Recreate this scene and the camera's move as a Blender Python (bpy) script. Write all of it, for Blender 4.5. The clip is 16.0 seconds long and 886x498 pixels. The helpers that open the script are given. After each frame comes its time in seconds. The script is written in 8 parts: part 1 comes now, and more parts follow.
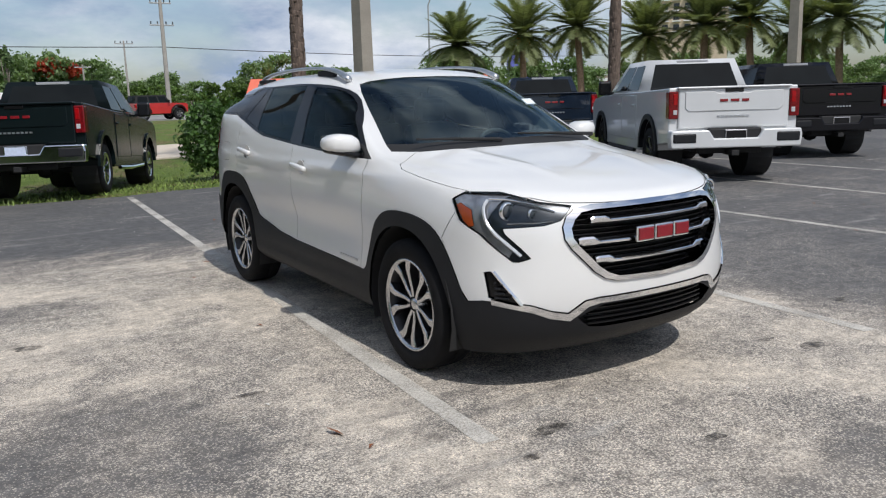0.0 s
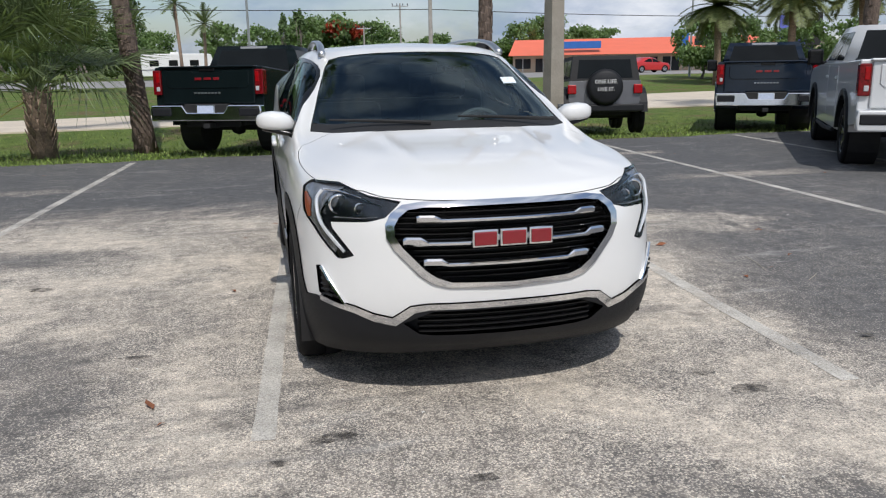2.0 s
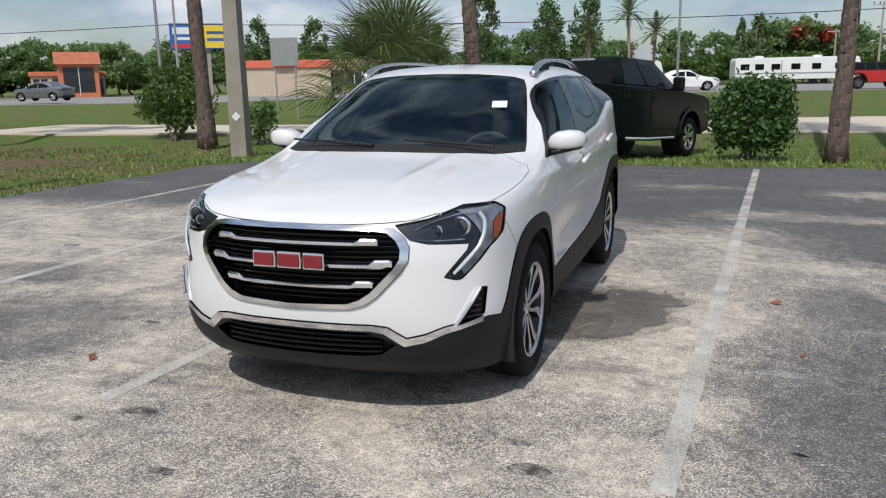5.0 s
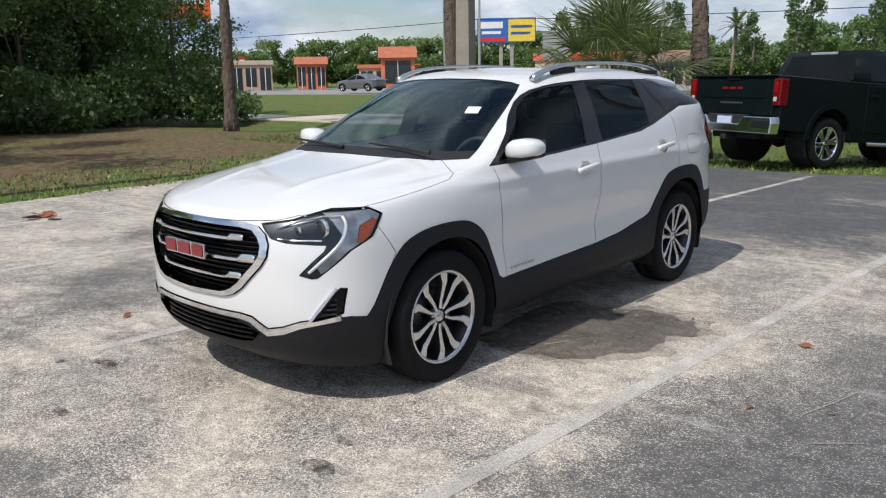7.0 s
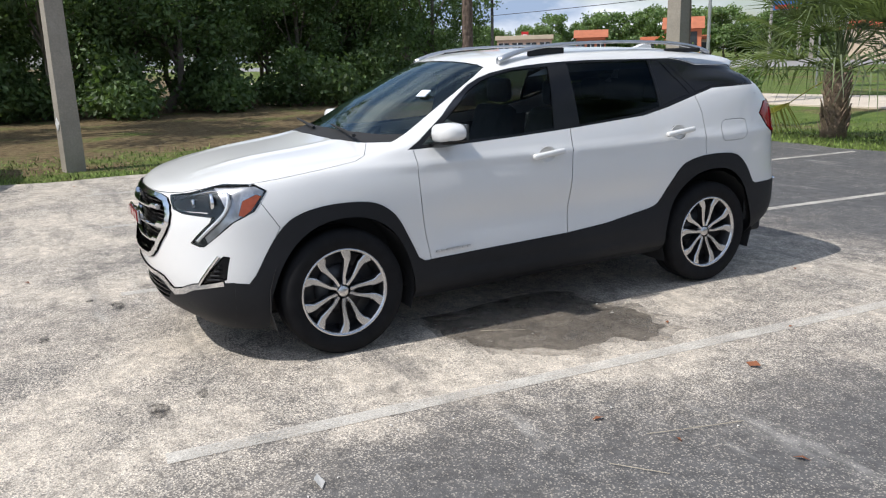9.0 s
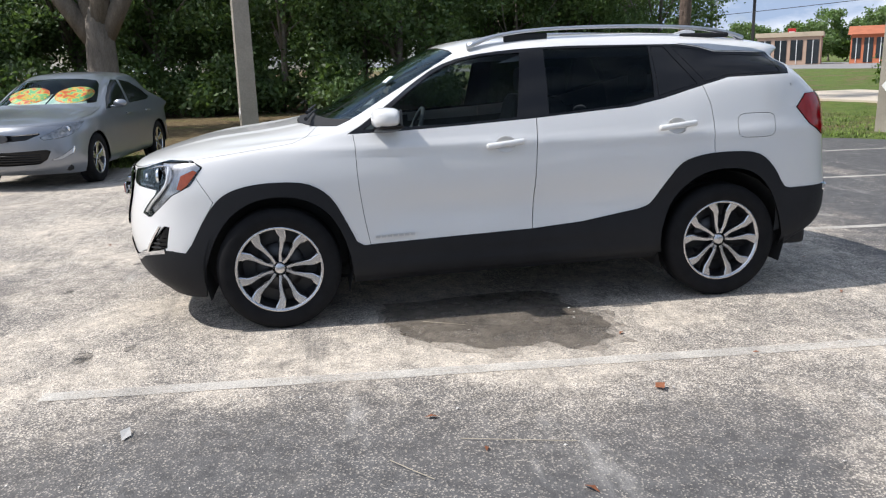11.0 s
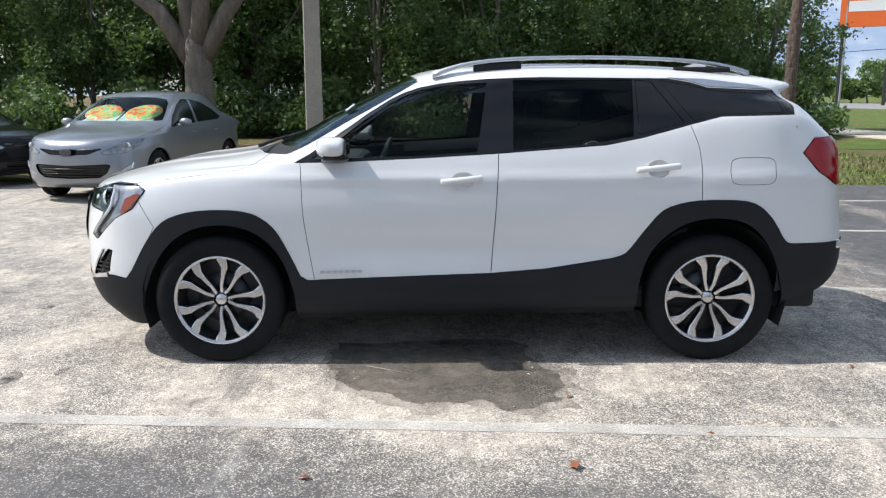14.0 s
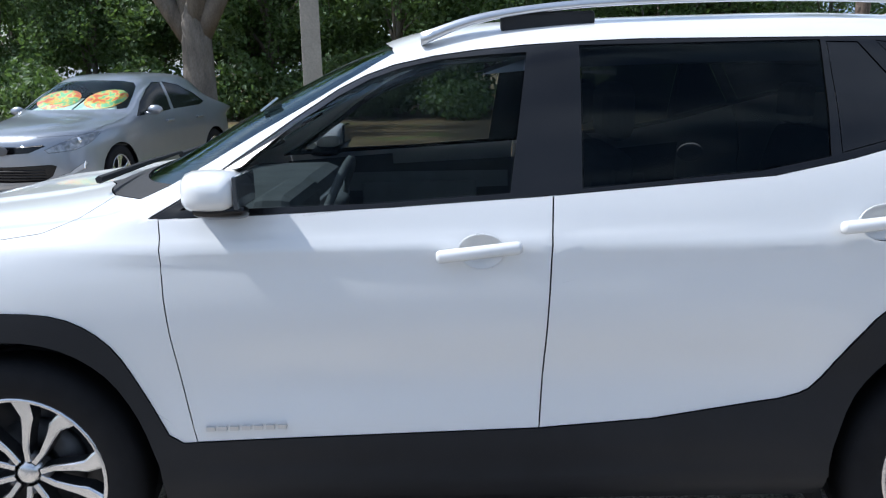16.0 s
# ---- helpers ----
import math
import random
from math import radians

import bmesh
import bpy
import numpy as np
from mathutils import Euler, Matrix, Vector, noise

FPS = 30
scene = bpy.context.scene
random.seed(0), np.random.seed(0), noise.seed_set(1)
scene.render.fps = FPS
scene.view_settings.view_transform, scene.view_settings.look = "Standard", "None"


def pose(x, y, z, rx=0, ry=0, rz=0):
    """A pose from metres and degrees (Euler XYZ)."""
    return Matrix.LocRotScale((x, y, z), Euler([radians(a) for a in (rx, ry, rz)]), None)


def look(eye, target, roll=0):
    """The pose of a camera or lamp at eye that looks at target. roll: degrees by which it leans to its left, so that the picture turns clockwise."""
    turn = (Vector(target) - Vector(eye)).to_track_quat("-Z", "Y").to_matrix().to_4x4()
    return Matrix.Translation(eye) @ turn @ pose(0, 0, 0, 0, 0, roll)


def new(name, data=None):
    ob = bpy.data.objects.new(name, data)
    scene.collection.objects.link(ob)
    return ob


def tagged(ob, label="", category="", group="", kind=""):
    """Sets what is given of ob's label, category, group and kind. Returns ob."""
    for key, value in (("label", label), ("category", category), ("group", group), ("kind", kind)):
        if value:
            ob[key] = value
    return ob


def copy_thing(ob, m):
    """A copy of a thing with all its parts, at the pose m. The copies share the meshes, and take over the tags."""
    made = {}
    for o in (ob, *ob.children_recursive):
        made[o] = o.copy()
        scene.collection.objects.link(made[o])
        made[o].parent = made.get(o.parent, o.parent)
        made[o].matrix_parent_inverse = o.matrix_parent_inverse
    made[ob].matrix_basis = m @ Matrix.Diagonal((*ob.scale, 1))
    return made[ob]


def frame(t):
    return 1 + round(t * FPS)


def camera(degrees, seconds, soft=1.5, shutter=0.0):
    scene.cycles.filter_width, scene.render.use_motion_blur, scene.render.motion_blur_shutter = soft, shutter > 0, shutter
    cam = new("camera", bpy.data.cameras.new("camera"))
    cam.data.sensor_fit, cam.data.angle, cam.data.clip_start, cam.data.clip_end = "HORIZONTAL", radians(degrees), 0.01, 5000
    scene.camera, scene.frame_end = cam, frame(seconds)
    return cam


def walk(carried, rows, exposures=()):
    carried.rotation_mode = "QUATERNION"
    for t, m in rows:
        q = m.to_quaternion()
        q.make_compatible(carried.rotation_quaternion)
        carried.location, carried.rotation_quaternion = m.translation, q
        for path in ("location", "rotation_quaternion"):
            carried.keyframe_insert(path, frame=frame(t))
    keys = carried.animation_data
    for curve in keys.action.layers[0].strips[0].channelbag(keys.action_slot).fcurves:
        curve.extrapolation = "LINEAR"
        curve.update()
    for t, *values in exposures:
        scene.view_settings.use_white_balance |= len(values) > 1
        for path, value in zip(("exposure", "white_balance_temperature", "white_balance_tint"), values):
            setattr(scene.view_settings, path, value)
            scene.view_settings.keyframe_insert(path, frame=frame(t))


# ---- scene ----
cam = camera(58.7, 16.0, soft=1.2)
METRES, EYE, TILT, LEAN, TURN = 14.35, 1.445, 0.0, 0.0, -32.43
ROWS = [
    (0.0, 0.0, 0.0, 0.0, -0.32, -10.85, 1.67),
    (0.5, 0.0331, 0.0071, 0.0007, 3.52, -11.32, 1.32),
    (1.0, 0.066, 0.0183, 0.0022, 8.92, -11.67, 0.4),
    (1.5, 0.097, 0.03, 0.0029, 13.55, -12.47, 0.04),
    (2.0, 0.1317, 0.0392, 0.0039, 19.26, -13.11, 0.94),
    (2.5, 0.1629, 0.0513, 0.0041, 23.6, -13.3, 0.4),
    (3.0, 0.1938, 0.0658, 0.0055, 28.41, -12.48, -1.0),
    (3.5, 0.2218, 0.0851, 0.0077, 34.06, -11.8, -0.74),
    (4.0, 0.2471, 0.1062, 0.008, 39.33, -11.54, 0.32),
    (4.5, 0.2737, 0.1298, 0.008, 45.1, -11.85, 0.74),
    (5.0, 0.293, 0.1554, 0.0076, 52.13, -12.11, 1.0),
    (7.5, 0.3717, 0.3124, 0.0115, 79.49, -12.37, 0.98),
    (8.0, 0.3792, 0.348, 0.0117, 84.97, -12.55, 1.37),
    (8.5, 0.3833, 0.3851, 0.013, 90.33, -13.22, 1.9),
    (9.0, 0.3796, 0.4189, 0.0121, 95.11, -13.72, 1.65),
    (11.5, 0.3375, 0.5604, 0.0018, 117.47, -12.7, 1.11),
    (12.0, 0.3319, 0.5806, 0.0026, 121.02, -12.09, 0.36),
    (12.5, 0.3314, 0.5952, 0.0042, 122.95, -11.13, 0.74),
    (13.0, 0.3298, 0.5974, 0.0037, 121.18, -10.63, 1.11),
    (13.5, 0.3215, 0.5921, 0.0023, 120.47, -10.82, 0.81),
    (14.0, 0.2966, 0.5809, 0.0021, 121.73, -11.06, 0.05),
    (14.5, 0.2663, 0.5636, 0.0013, 121.91, -11.06, 0.41),
    (15.0, 0.2326, 0.5449, 0.002, 121.94, -11.56, 0.51),
    (15.5, 0.1987, 0.5258, 0.0025, 123.49, -12.33, 0.57),
    (16.0, 0.1643, 0.506, 0.0037, 123.71, -12.83, 1.14),
]
walk(cam, [(t, pose(-2.93, -4.93, EYE, TILT, LEAN, TURN) @ pose(METRES * x, METRES * y, METRES * z, 90 + pitch, roll, yaw)) for t, x, y, z, yaw, pitch, roll in ROWS],
     [(0.0, 0.06, 6300, 10), (5.0, 0.04, 6300, 10), (7.5, 0.25, 6350, 10), (9.0, 0.42, 6350, 10), (11.5, 0.55, 6350, 11), (13.0, 0.60, 6300, 11), (14.5, 0.65, 6150, 9), (16.0, 0.75, 5800, 9)])

# ---- sky, sun ----
SUN_DIR = Vector((-0.02, -0.76, 1.0)).normalized()
world = bpy.data.worlds.new("world")
scene.world = world
world.use_nodes = True


def node(nt, kind, at=None, **values):
    n = nt.nodes.new(kind)
    for key, value in values.items():
        n.inputs[key.replace("_", " ")].default_value = value
    return n


def sky_world():
    nt = world.node_tree
    nt.nodes.clear()
    out, bg = nt.nodes.new("ShaderNodeOutputWorld"), nt.nodes.new("ShaderNodeBackground")
    sky = nt.nodes.new("ShaderNodeTexSky")
    sky.sky_type, sky.sun_disc = "NISHITA", False
    sky.sun_elevation = math.asin(SUN_DIR.z)
    sky.sun_rotation = math.atan2(SUN_DIR.x, SUN_DIR.y)
    sky.air_density, sky.dust_density, sky.ozone_density = 1.0, 1.5, 1.0
    tc, mp = nt.nodes.new("ShaderNodeTexCoord"), nt.nodes.new("ShaderNodeMapping")
    mp.inputs["Scale"].default_value = (1.0, 1.0, 2.6)
    n1 = node(nt, "ShaderNodeTexNoise", Scale=3.2, Detail=9.0, Roughness=0.58, Distortion=0.25)
    n2 = node(nt, "ShaderNodeTexNoise", Scale=5.5, Detail=8.0, Roughness=0.6)
    r1, r2 = nt.nodes.new("ShaderNodeValToRGB"), nt.nodes.new("ShaderNodeValToRGB")
    r1.color_ramp.elements[0].position, r1.color_ramp.elements[1].position = 0.42, 0.60
    r2.color_ramp.elements[0].position, r2.color_ramp.elements[1].position = 0.38, 0.66
    r2.color_ramp.elements[0].color = (2.9, 3.7, 5.1, 1)
    r2.color_ramp.elements[1].color = (7.7, 7.9, 8.3, 1)
    mix = nt.nodes.new("ShaderNodeMix")
    mix.data_type = "RGBA"
    ln = nt.links.new
    ln(tc.outputs["Generated"], mp.inputs["Vector"])
    ln(mp.outputs["Vector"], n1.inputs["Vector"])
    ln(mp.outputs["Vector"], n2.inputs["Vector"])
    ln(n1.outputs["Fac"], r1.inputs["Fac"])
    ln(n2.outputs["Fac"], r2.inputs["Fac"])
    ln(r1.outputs["Color"], mix.inputs["Factor"])
    ln(sky.outputs["Color"], mix.inputs["A"])
    ln(r2.outputs["Color"], mix.inputs["B"])
    ln(mix.outputs["Result"], bg.inputs["Color"])
    bg.inputs["Strength"].default_value = 0.102
    ln(bg.outputs["Background"], out.inputs["Surface"])


sky_world()
sun = new("sun", bpy.data.lights.new("sun", "SUN"))
sun.data.energy, sun.data.angle, sun.data.color = 3.2, radians(0.6), (1.0, 0.955, 0.89)
sun.matrix_world = look(SUN_DIR * 60, (0, 0, 0))

# ---- materials ----
def material(name, color, rough=0.6, metal=0.0, coat=0.0, spec=0.5, noise_scale=0.0, dark=0.75, light=1.15, bump=0.0, bump_scale=60.0,
             fine_scale=0.0, fine=0.0, stretch=None, per_object=0.0, per_island=0.0, coords="Object", trans=0.0):
    """A principled material whose colour varies by a broad and a fine noise, with fine relief."""
    m = bpy.data.materials.new(name)
    m.use_nodes = True
    nt = m.node_tree
    bs = nt.nodes["Principled BSDF"]
    bs.inputs["Base Color"].default_value = (*color, 1)
    bs.inputs["Roughness"].default_value, bs.inputs["Metallic"].default_value = rough, metal
    bs.inputs["Coat Weight"].default_value, bs.inputs["Specular IOR Level"].default_value = coat, spec
    bs.inputs["Coat Roughness"].default_value = 0.03
    ln = nt.links.new
    tc, mp = nt.nodes.new("ShaderNodeTexCoord"), nt.nodes.new("ShaderNodeMapping")
    ln(tc.outputs[coords], mp.inputs["Vector"])
    if stretch:
        mp.inputs["Scale"].default_value = stretch
    value = None

    def times(a, socket, low, high):
        mr = nt.nodes.new("ShaderNodeMapRange")
        mr.inputs["From Min"].default_value, mr.inputs["From Max"].default_value = 0.25, 0.75
        mr.inputs["To Min"].default_value, mr.inputs["To Max"].default_value = low, high
        ln(socket, mr.inputs["Value"])
        if a is None:
            return mr.outputs["Result"]
        mu = nt.nodes.new("ShaderNodeMath")
        mu.operation = "MULTIPLY"
        ln(a, mu.inputs[0])
        ln(mr.outputs["Result"], mu.inputs[1])
        return mu.outputs["Value"]

    if noise_scale:
        n = node(nt, "ShaderNodeTexNoise", Scale=noise_scale, Detail=5.0, Roughness=0.6)
        ln(mp.outputs["Vector"], n.inputs["Vector"])
        value = times(value, n.outputs["Fac"], dark, light)
    if fine_scale:
        n = node(nt, "ShaderNodeTexNoise", Scale=fine_scale, Detail=2.0, Roughness=0.6)
        ln(mp.outputs["Vector"], n.inputs["Vector"])
        value = times(value, n.outputs["Fac"], 1 - fine, 1 + fine)
    if per_object:
        oi = nt.nodes.new("ShaderNodeObjectInfo")
        value = times(value, oi.outputs["Random"], 1 - per_object, 1 + per_object)
    if per_island:
        ge = nt.nodes.new("ShaderNodeNewGeometry")
        value = times(value, ge.outputs["Random Per Island"], 1 - per_island, 1 + per_island)
    if value is not None:
        vm = nt.nodes.new("ShaderNodeVectorMath")
        vm.operation = "SCALE"
        vm.inputs[0].default_value = color
        ln(value, vm.inputs["Scale"])
        ln(vm.outputs["Vector"], bs.inputs["Base Color"])
    if bump:
        n = node(nt, "ShaderNodeTexNoise", Scale=bump_scale, Detail=4.0, Roughness=0.65)
        ln(mp.outputs["Vector"], n.inputs["Vector"])
        b = nt.nodes.new("ShaderNodeBump")
        b.inputs["Strength"].default_value, b.inputs["Distance"].default_value = bump, 0.02
        ln(n.outputs["Fac"], b.inputs["Height"])
        ln(b.outputs["Normal"], bs.inputs["Normal"])
    if trans:
        bs.inputs["Transmission Weight"].default_value = trans
    return m


def tinted_glass(name, tint, rough=0.0, gloss=0.9, ior=1.5):
    """Thin glass: a Fresnel gloss over a tinted clear pane."""
    m = bpy.data.materials.new(name)
    m.use_nodes = True
    nt = m.node_tree
    nt.nodes.clear()
    out, mix = nt.nodes.new("ShaderNodeOutputMaterial"), nt.nodes.new("ShaderNodeMixShader")
    tr, gl, fr = nt.nodes.new("ShaderNodeBsdfTransparent"), nt.nodes.new("ShaderNodeBsdfGlossy"), nt.nodes.new("ShaderNodeFresnel")
    tr.inputs["Color"].default_value = (*tint, 1)
    gl.inputs["Roughness"].default_value = rough
    gl.inputs["Color"].default_value = (gloss * 0.84, gloss, gloss * 1.02, 1)
    fr.inputs["IOR"].default_value = ior
    ln = nt.links.new
    ln(fr.outputs["Fac"], mix.inputs["Fac"])
    ln(tr.outputs["BSDF"], mix.inputs[1])
    ln(gl.outputs["BSDF"], mix.inputs[2])
    ln(mix.outputs["Shader"], out.inputs["Surface"])
    return m


M_PEARL = material("pearl_white_paint", (0.725, 0.722, 0.712), 0.28, coat=0.8, noise_scale=3.0, dark=0.985, light=1.01, fine_scale=900, fine=0.02)
M_CLAD = material("textured_black_plastic", (0.0115, 0.0122, 0.0146), 0.56, spec=0.27, noise_scale=6.0, dark=0.85, light=1.2, bump=0.1, bump_scale=500)
M_GLOSSBLACK = material("gloss_black", (0.007, 0.007, 0.008), 0.2, coat=0.0, spec=0.35, noise_scale=8, dark=0.8, light=1.2)
M_MATTBLACK = material("matt_black", (0.012, 0.012, 0.013), 0.75, noise_scale=9, dark=0.8, light=1.2)
M_CHROME = material("chrome", (0.82, 0.83, 0.85), 0.09, metal=1.0, noise_scale=12, dark=0.94, light=1.03)
M_SATIN = material("satin_aluminium", (0.60, 0.61, 0.63), 0.36, metal=1.0, noise_scale=10, dark=0.9, light=1.05)
M_ALLOY = material("machined_alloy", (0.62, 0.62, 0.63), 0.26, metal=1.0, noise_scale=14, dark=0.9, light=1.05)
M_DARKALLOY = material("dark_alloy", (0.035, 0.035, 0.038), 0.4, metal=0.4, noise_scale=14, dark=0.8, light=1.2)
M_RUBBER = material("tyre_rubber", (0.0105, 0.0105, 0.0115), 0.8, spec=0.15, noise_scale=12, dark=0.8, light=1.4, bump=0.15, bump_scale=180)
M_GLASS = tinted_glass("tinted_side_glass", (0.52, 0.55, 0.56), ior=1.2)
M_DARKGLASS = tinted_glass("privacy_glass", (0.13, 0.14, 0.15), ior=1.25)
M_WINDSHIELD = tinted_glass("windshield_glass", (0.52, 0.60, 0.60), ior=1.65)
M_LENS = tinted_glass("clear_lens", (0.86, 0.88, 0.9))
M_REDLENS = material("red_lamp_lens", (0.31, 0.004, 0.007), 0.12, spec=0.3, coat=0.15, noise_scale=20, dark=0.7, light=1.3)
M_AMBER = material("amber_reflector", (0.26, 0.048, 0.012), 0.2, coat=0.4, noise_scale=40, dark=0.8, light=1.2)
M_BADGERED = material("red_badge_enamel", (0.20, 0.008, 0.014), 0.25, coat=0.5, noise_scale=20, dark=0.9, light=1.1)
M_SEAT = material("dark_upholstery", (0.10, 0.107, 0.112), 0.7, noise_scale=8, dark=0.75, light=1.3, bump=0.15, bump_scale=200)
M_GREYTRIM = material("light_grey_trim", (0.30, 0.31, 0.33), 0.6, noise_scale=8, dark=0.85, light=1.15)
M_STICKER = material("pale_window_sticker", (0.75, 0.82, 0.85), 0.5, noise_scale=60, dark=0.75, light=1.1)


def lawn_material():
    """Green lawn with straw-coloured and bare brown patches, drier beside the woods."""
    m = bpy.data.materials.new("patchy_lawn")
    m.use_nodes = True
    nt = m.node_tree
    bs = nt.nodes["Principled BSDF"]
    bs.inputs["Roughness"].default_value = 0.9
    bs.inputs["Specular IOR Level"].default_value = 0.2
    ln = nt.links.new
    tc = nt.nodes.new("ShaderNodeTexCoord")
    xyz = nt.nodes.new("ShaderNodeSeparateXYZ")
    ln(tc.outputs["Object"], xyz.inputs["Vector"])

    def noisy(scale, detail=5.0):
        n = node(nt, "ShaderNodeTexNoise", Scale=scale, Detail=detail, Roughness=0.65)
        ln(tc.outputs["Object"], n.inputs["Vector"])
        return n.outputs["Fac"]

    def remap(v, a, b, lo, hi):
        r = nt.nodes.new("ShaderNodeMapRange")
        for key, q in (("From Min", a), ("From Max", b), ("To Min", lo), ("To Max", hi)):
            r.inputs[key].default_value = q
        ln(v, r.inputs["Value"])
        return r.outputs["Result"]

    def maths(op, a, b):
        n = nt.nodes.new("ShaderNodeMath")
        n.operation = op
        for i, v in enumerate((a, b)):
            if isinstance(v, (int, float)):
                n.inputs[i].default_value = v
            else:
                ln(v, n.inputs[i])
        return n.outputs["Value"]

    def mixed(f, a, b):
        n = nt.nodes.new("ShaderNodeMix")
        n.data_type = "RGBA"
        ln(f, n.inputs["Factor"])
        for key, v in (("A", a), ("B", b)):
            if isinstance(v, tuple):
                n.inputs[key].default_value = (*v, 1)
            else:
                ln(v, n.inputs[key])
        return n.outputs["Result"]

    dry = maths("MULTIPLY", remap(xyz.outputs["X"], -8.5, -11.5, 0.0, 1.0), remap(xyz.outputs["Y"], 14.0, 9.0, 0.0, 1.0))
    patch = remap(maths("ADD", noisy(0.5), maths("MULTIPLY", dry, 0.20)), 0.50, 0.66, 0.0, 1.0)
    green = mixed(remap(noisy(2.2), 0.3, 0.7, 0.0, 1.0), (0.075, 0.125, 0.024), (0.155, 0.20, 0.05))
    straw = mixed(remap(noisy(6.0), 0.35, 0.65, 0.0, 1.0), (0.10, 0.066, 0.036), (0.24, 0.185, 0.10))
    col = mixed(patch, green, straw)
    fine = remap(noisy(34.0, 3.0), 0.3, 0.7, 0.55, 1.4)
    vm = nt.nodes.new("ShaderNodeVectorMath")
    vm.operation = "SCALE"
    ln(col, vm.inputs[0])
    ln(fine, vm.inputs["Scale"])
    ln(vm.outputs["Vector"], bs.inputs["Base Color"])
    bp = nt.nodes.new("ShaderNodeBump")
    bp.inputs["Strength"].default_value, bp.inputs["Distance"].default_value = 0.9, 0.04
    ln(noisy(45.0, 3.0), bp.inputs["Height"])
    ln(bp.outputs["Normal"], bs.inputs["Normal"])
    return m


M_GRASS = lawn_material()
M_BLADE = material("grass_blades", (0.15, 0.21, 0.045), 0.7, noise_scale=0.7, dark=0.6, light=1.4, per_island=0.5)
M_CONC = material("pale_concrete", (0.58, 0.50, 0.40), 0.85, noise_scale=1.2, dark=0.85, light=1.12, fine_scale=30, fine=0.12, bump=0.3, bump_scale=40)
M_POLE = material("concrete_pole", (0.30, 0.27, 0.225), 0.8, noise_scale=2.0, dark=0.75, light=1.15, fine_scale=40, fine=0.14, bump=0.35, bump_scale=50)
M_BARK = material("pine_bark", (0.12, 0.088, 0.070), 0.9, noise_scale=7, dark=0.45, light=1.6, fine_scale=40, fine=0.3, bump=1.0, bump_scale=22, stretch=(1.6, 1.6, 0.45))
M_OAKBARK = material("oak_bark", (0.17, 0.145, 0.12), 0.9, noise_scale=4, dark=0.6, light=1.4, fine_scale=40, fine=0.25, bump=0.9, bump_scale=26, stretch=(1.5, 1.5, 0.4))
M_PALMBARK = material("palm_boot_bark", (0.25, 0.18, 0.13), 0.85, noise_scale=12, dark=0.5, light=1.5, fine_scale=60, fine=0.3, bump=0.6, bump_scale=40)
M_ROAD = material("road_asphalt", (0.27, 0.26, 0.25), 0.9, noise_scale=0.4, dark=0.85, light=1.12, fine_scale=14, fine=0.1)


def line_paint():
    """Thin white paint, worn through to the asphalt in many small holes."""
    m = material("worn_white_line_paint", (0.70, 0.665, 0.60), 0.8, noise_scale=5, dark=0.75, light=1.12, fine_scale=160, fine=0.2, bump=0.3, bump_scale=160)
    nt = m.node_tree
    tc = nt.nodes.new("ShaderNodeTexCoord")
    a, b = node(nt, "ShaderNodeTexNoise", Scale=2.3, Detail=4.0), node(nt, "ShaderNodeTexNoise", Scale=120.0, Detail=2.0)
    add, mr = nt.nodes.new("ShaderNodeMath"), nt.nodes.new("ShaderNodeMapRange")
    for n in (a, b):
        nt.links.new(tc.outputs["Object"], n.inputs["Vector"])
    nt.links.new(a.outputs["Fac"], add.inputs[0])
    nt.links.new(b.outputs["Fac"], add.inputs[1])
    mr.inputs["From Min"].default_value, mr.inputs["From Max"].default_value = 0.80, 1.22
    mr.inputs["To Min"].default_value, mr.inputs["To Max"].default_value = 0.36, 0.80
    nt.links.new(add.outputs["Value"], mr.inputs["Value"])
    tr, mx = nt.nodes.new("ShaderNodeBsdfTransparent"), nt.nodes.new("ShaderNodeMixShader")
    nt.links.new(mr.outputs["Result"], mx.inputs["Fac"])
    nt.links.new(tr.outputs["BSDF"], mx.inputs[1])
    nt.links.new(nt.nodes["Principled BSDF"].outputs["BSDF"], mx.inputs[2])
    nt.links.new(mx.outputs["Shader"], nt.nodes["Material Output"].inputs["Surface"])
    return m


M_LINE = line_paint()

# ---- building tools ----
def mesh_of(name, bm, mats, smooth=False):
    me = bpy.data.meshes.new(name)
    bm.to_mesh(me)
    bm.free()
    for m in mats if isinstance(mats, (list, tuple)) else [mats]:
        me.materials.append(m)
    if smooth:
        me.polygons.foreach_set("use_smooth", [True] * len(me.polygons))
    return me


def part(name, bm, mat, parent, label="", smooth=False):
    ob = new(name, mesh_of(name, bm, mat, smooth))
    ob.parent = parent
    return tagged(ob, label)


def thing(name, label, category, at=None, group="", kind=""):
    ob = new(name)
    if at is not None:
        ob.matrix_basis = at
    return tagged(ob, label, category, group, kind)


def solid(name, bm, mat, label, category, at=None, group="", kind="", smooth=False):
    ob = new(name, mesh_of(name, bm, mat, smooth))
    if at is not None:
        ob.matrix_basis = at
    return tagged(ob, label, category, group, kind)


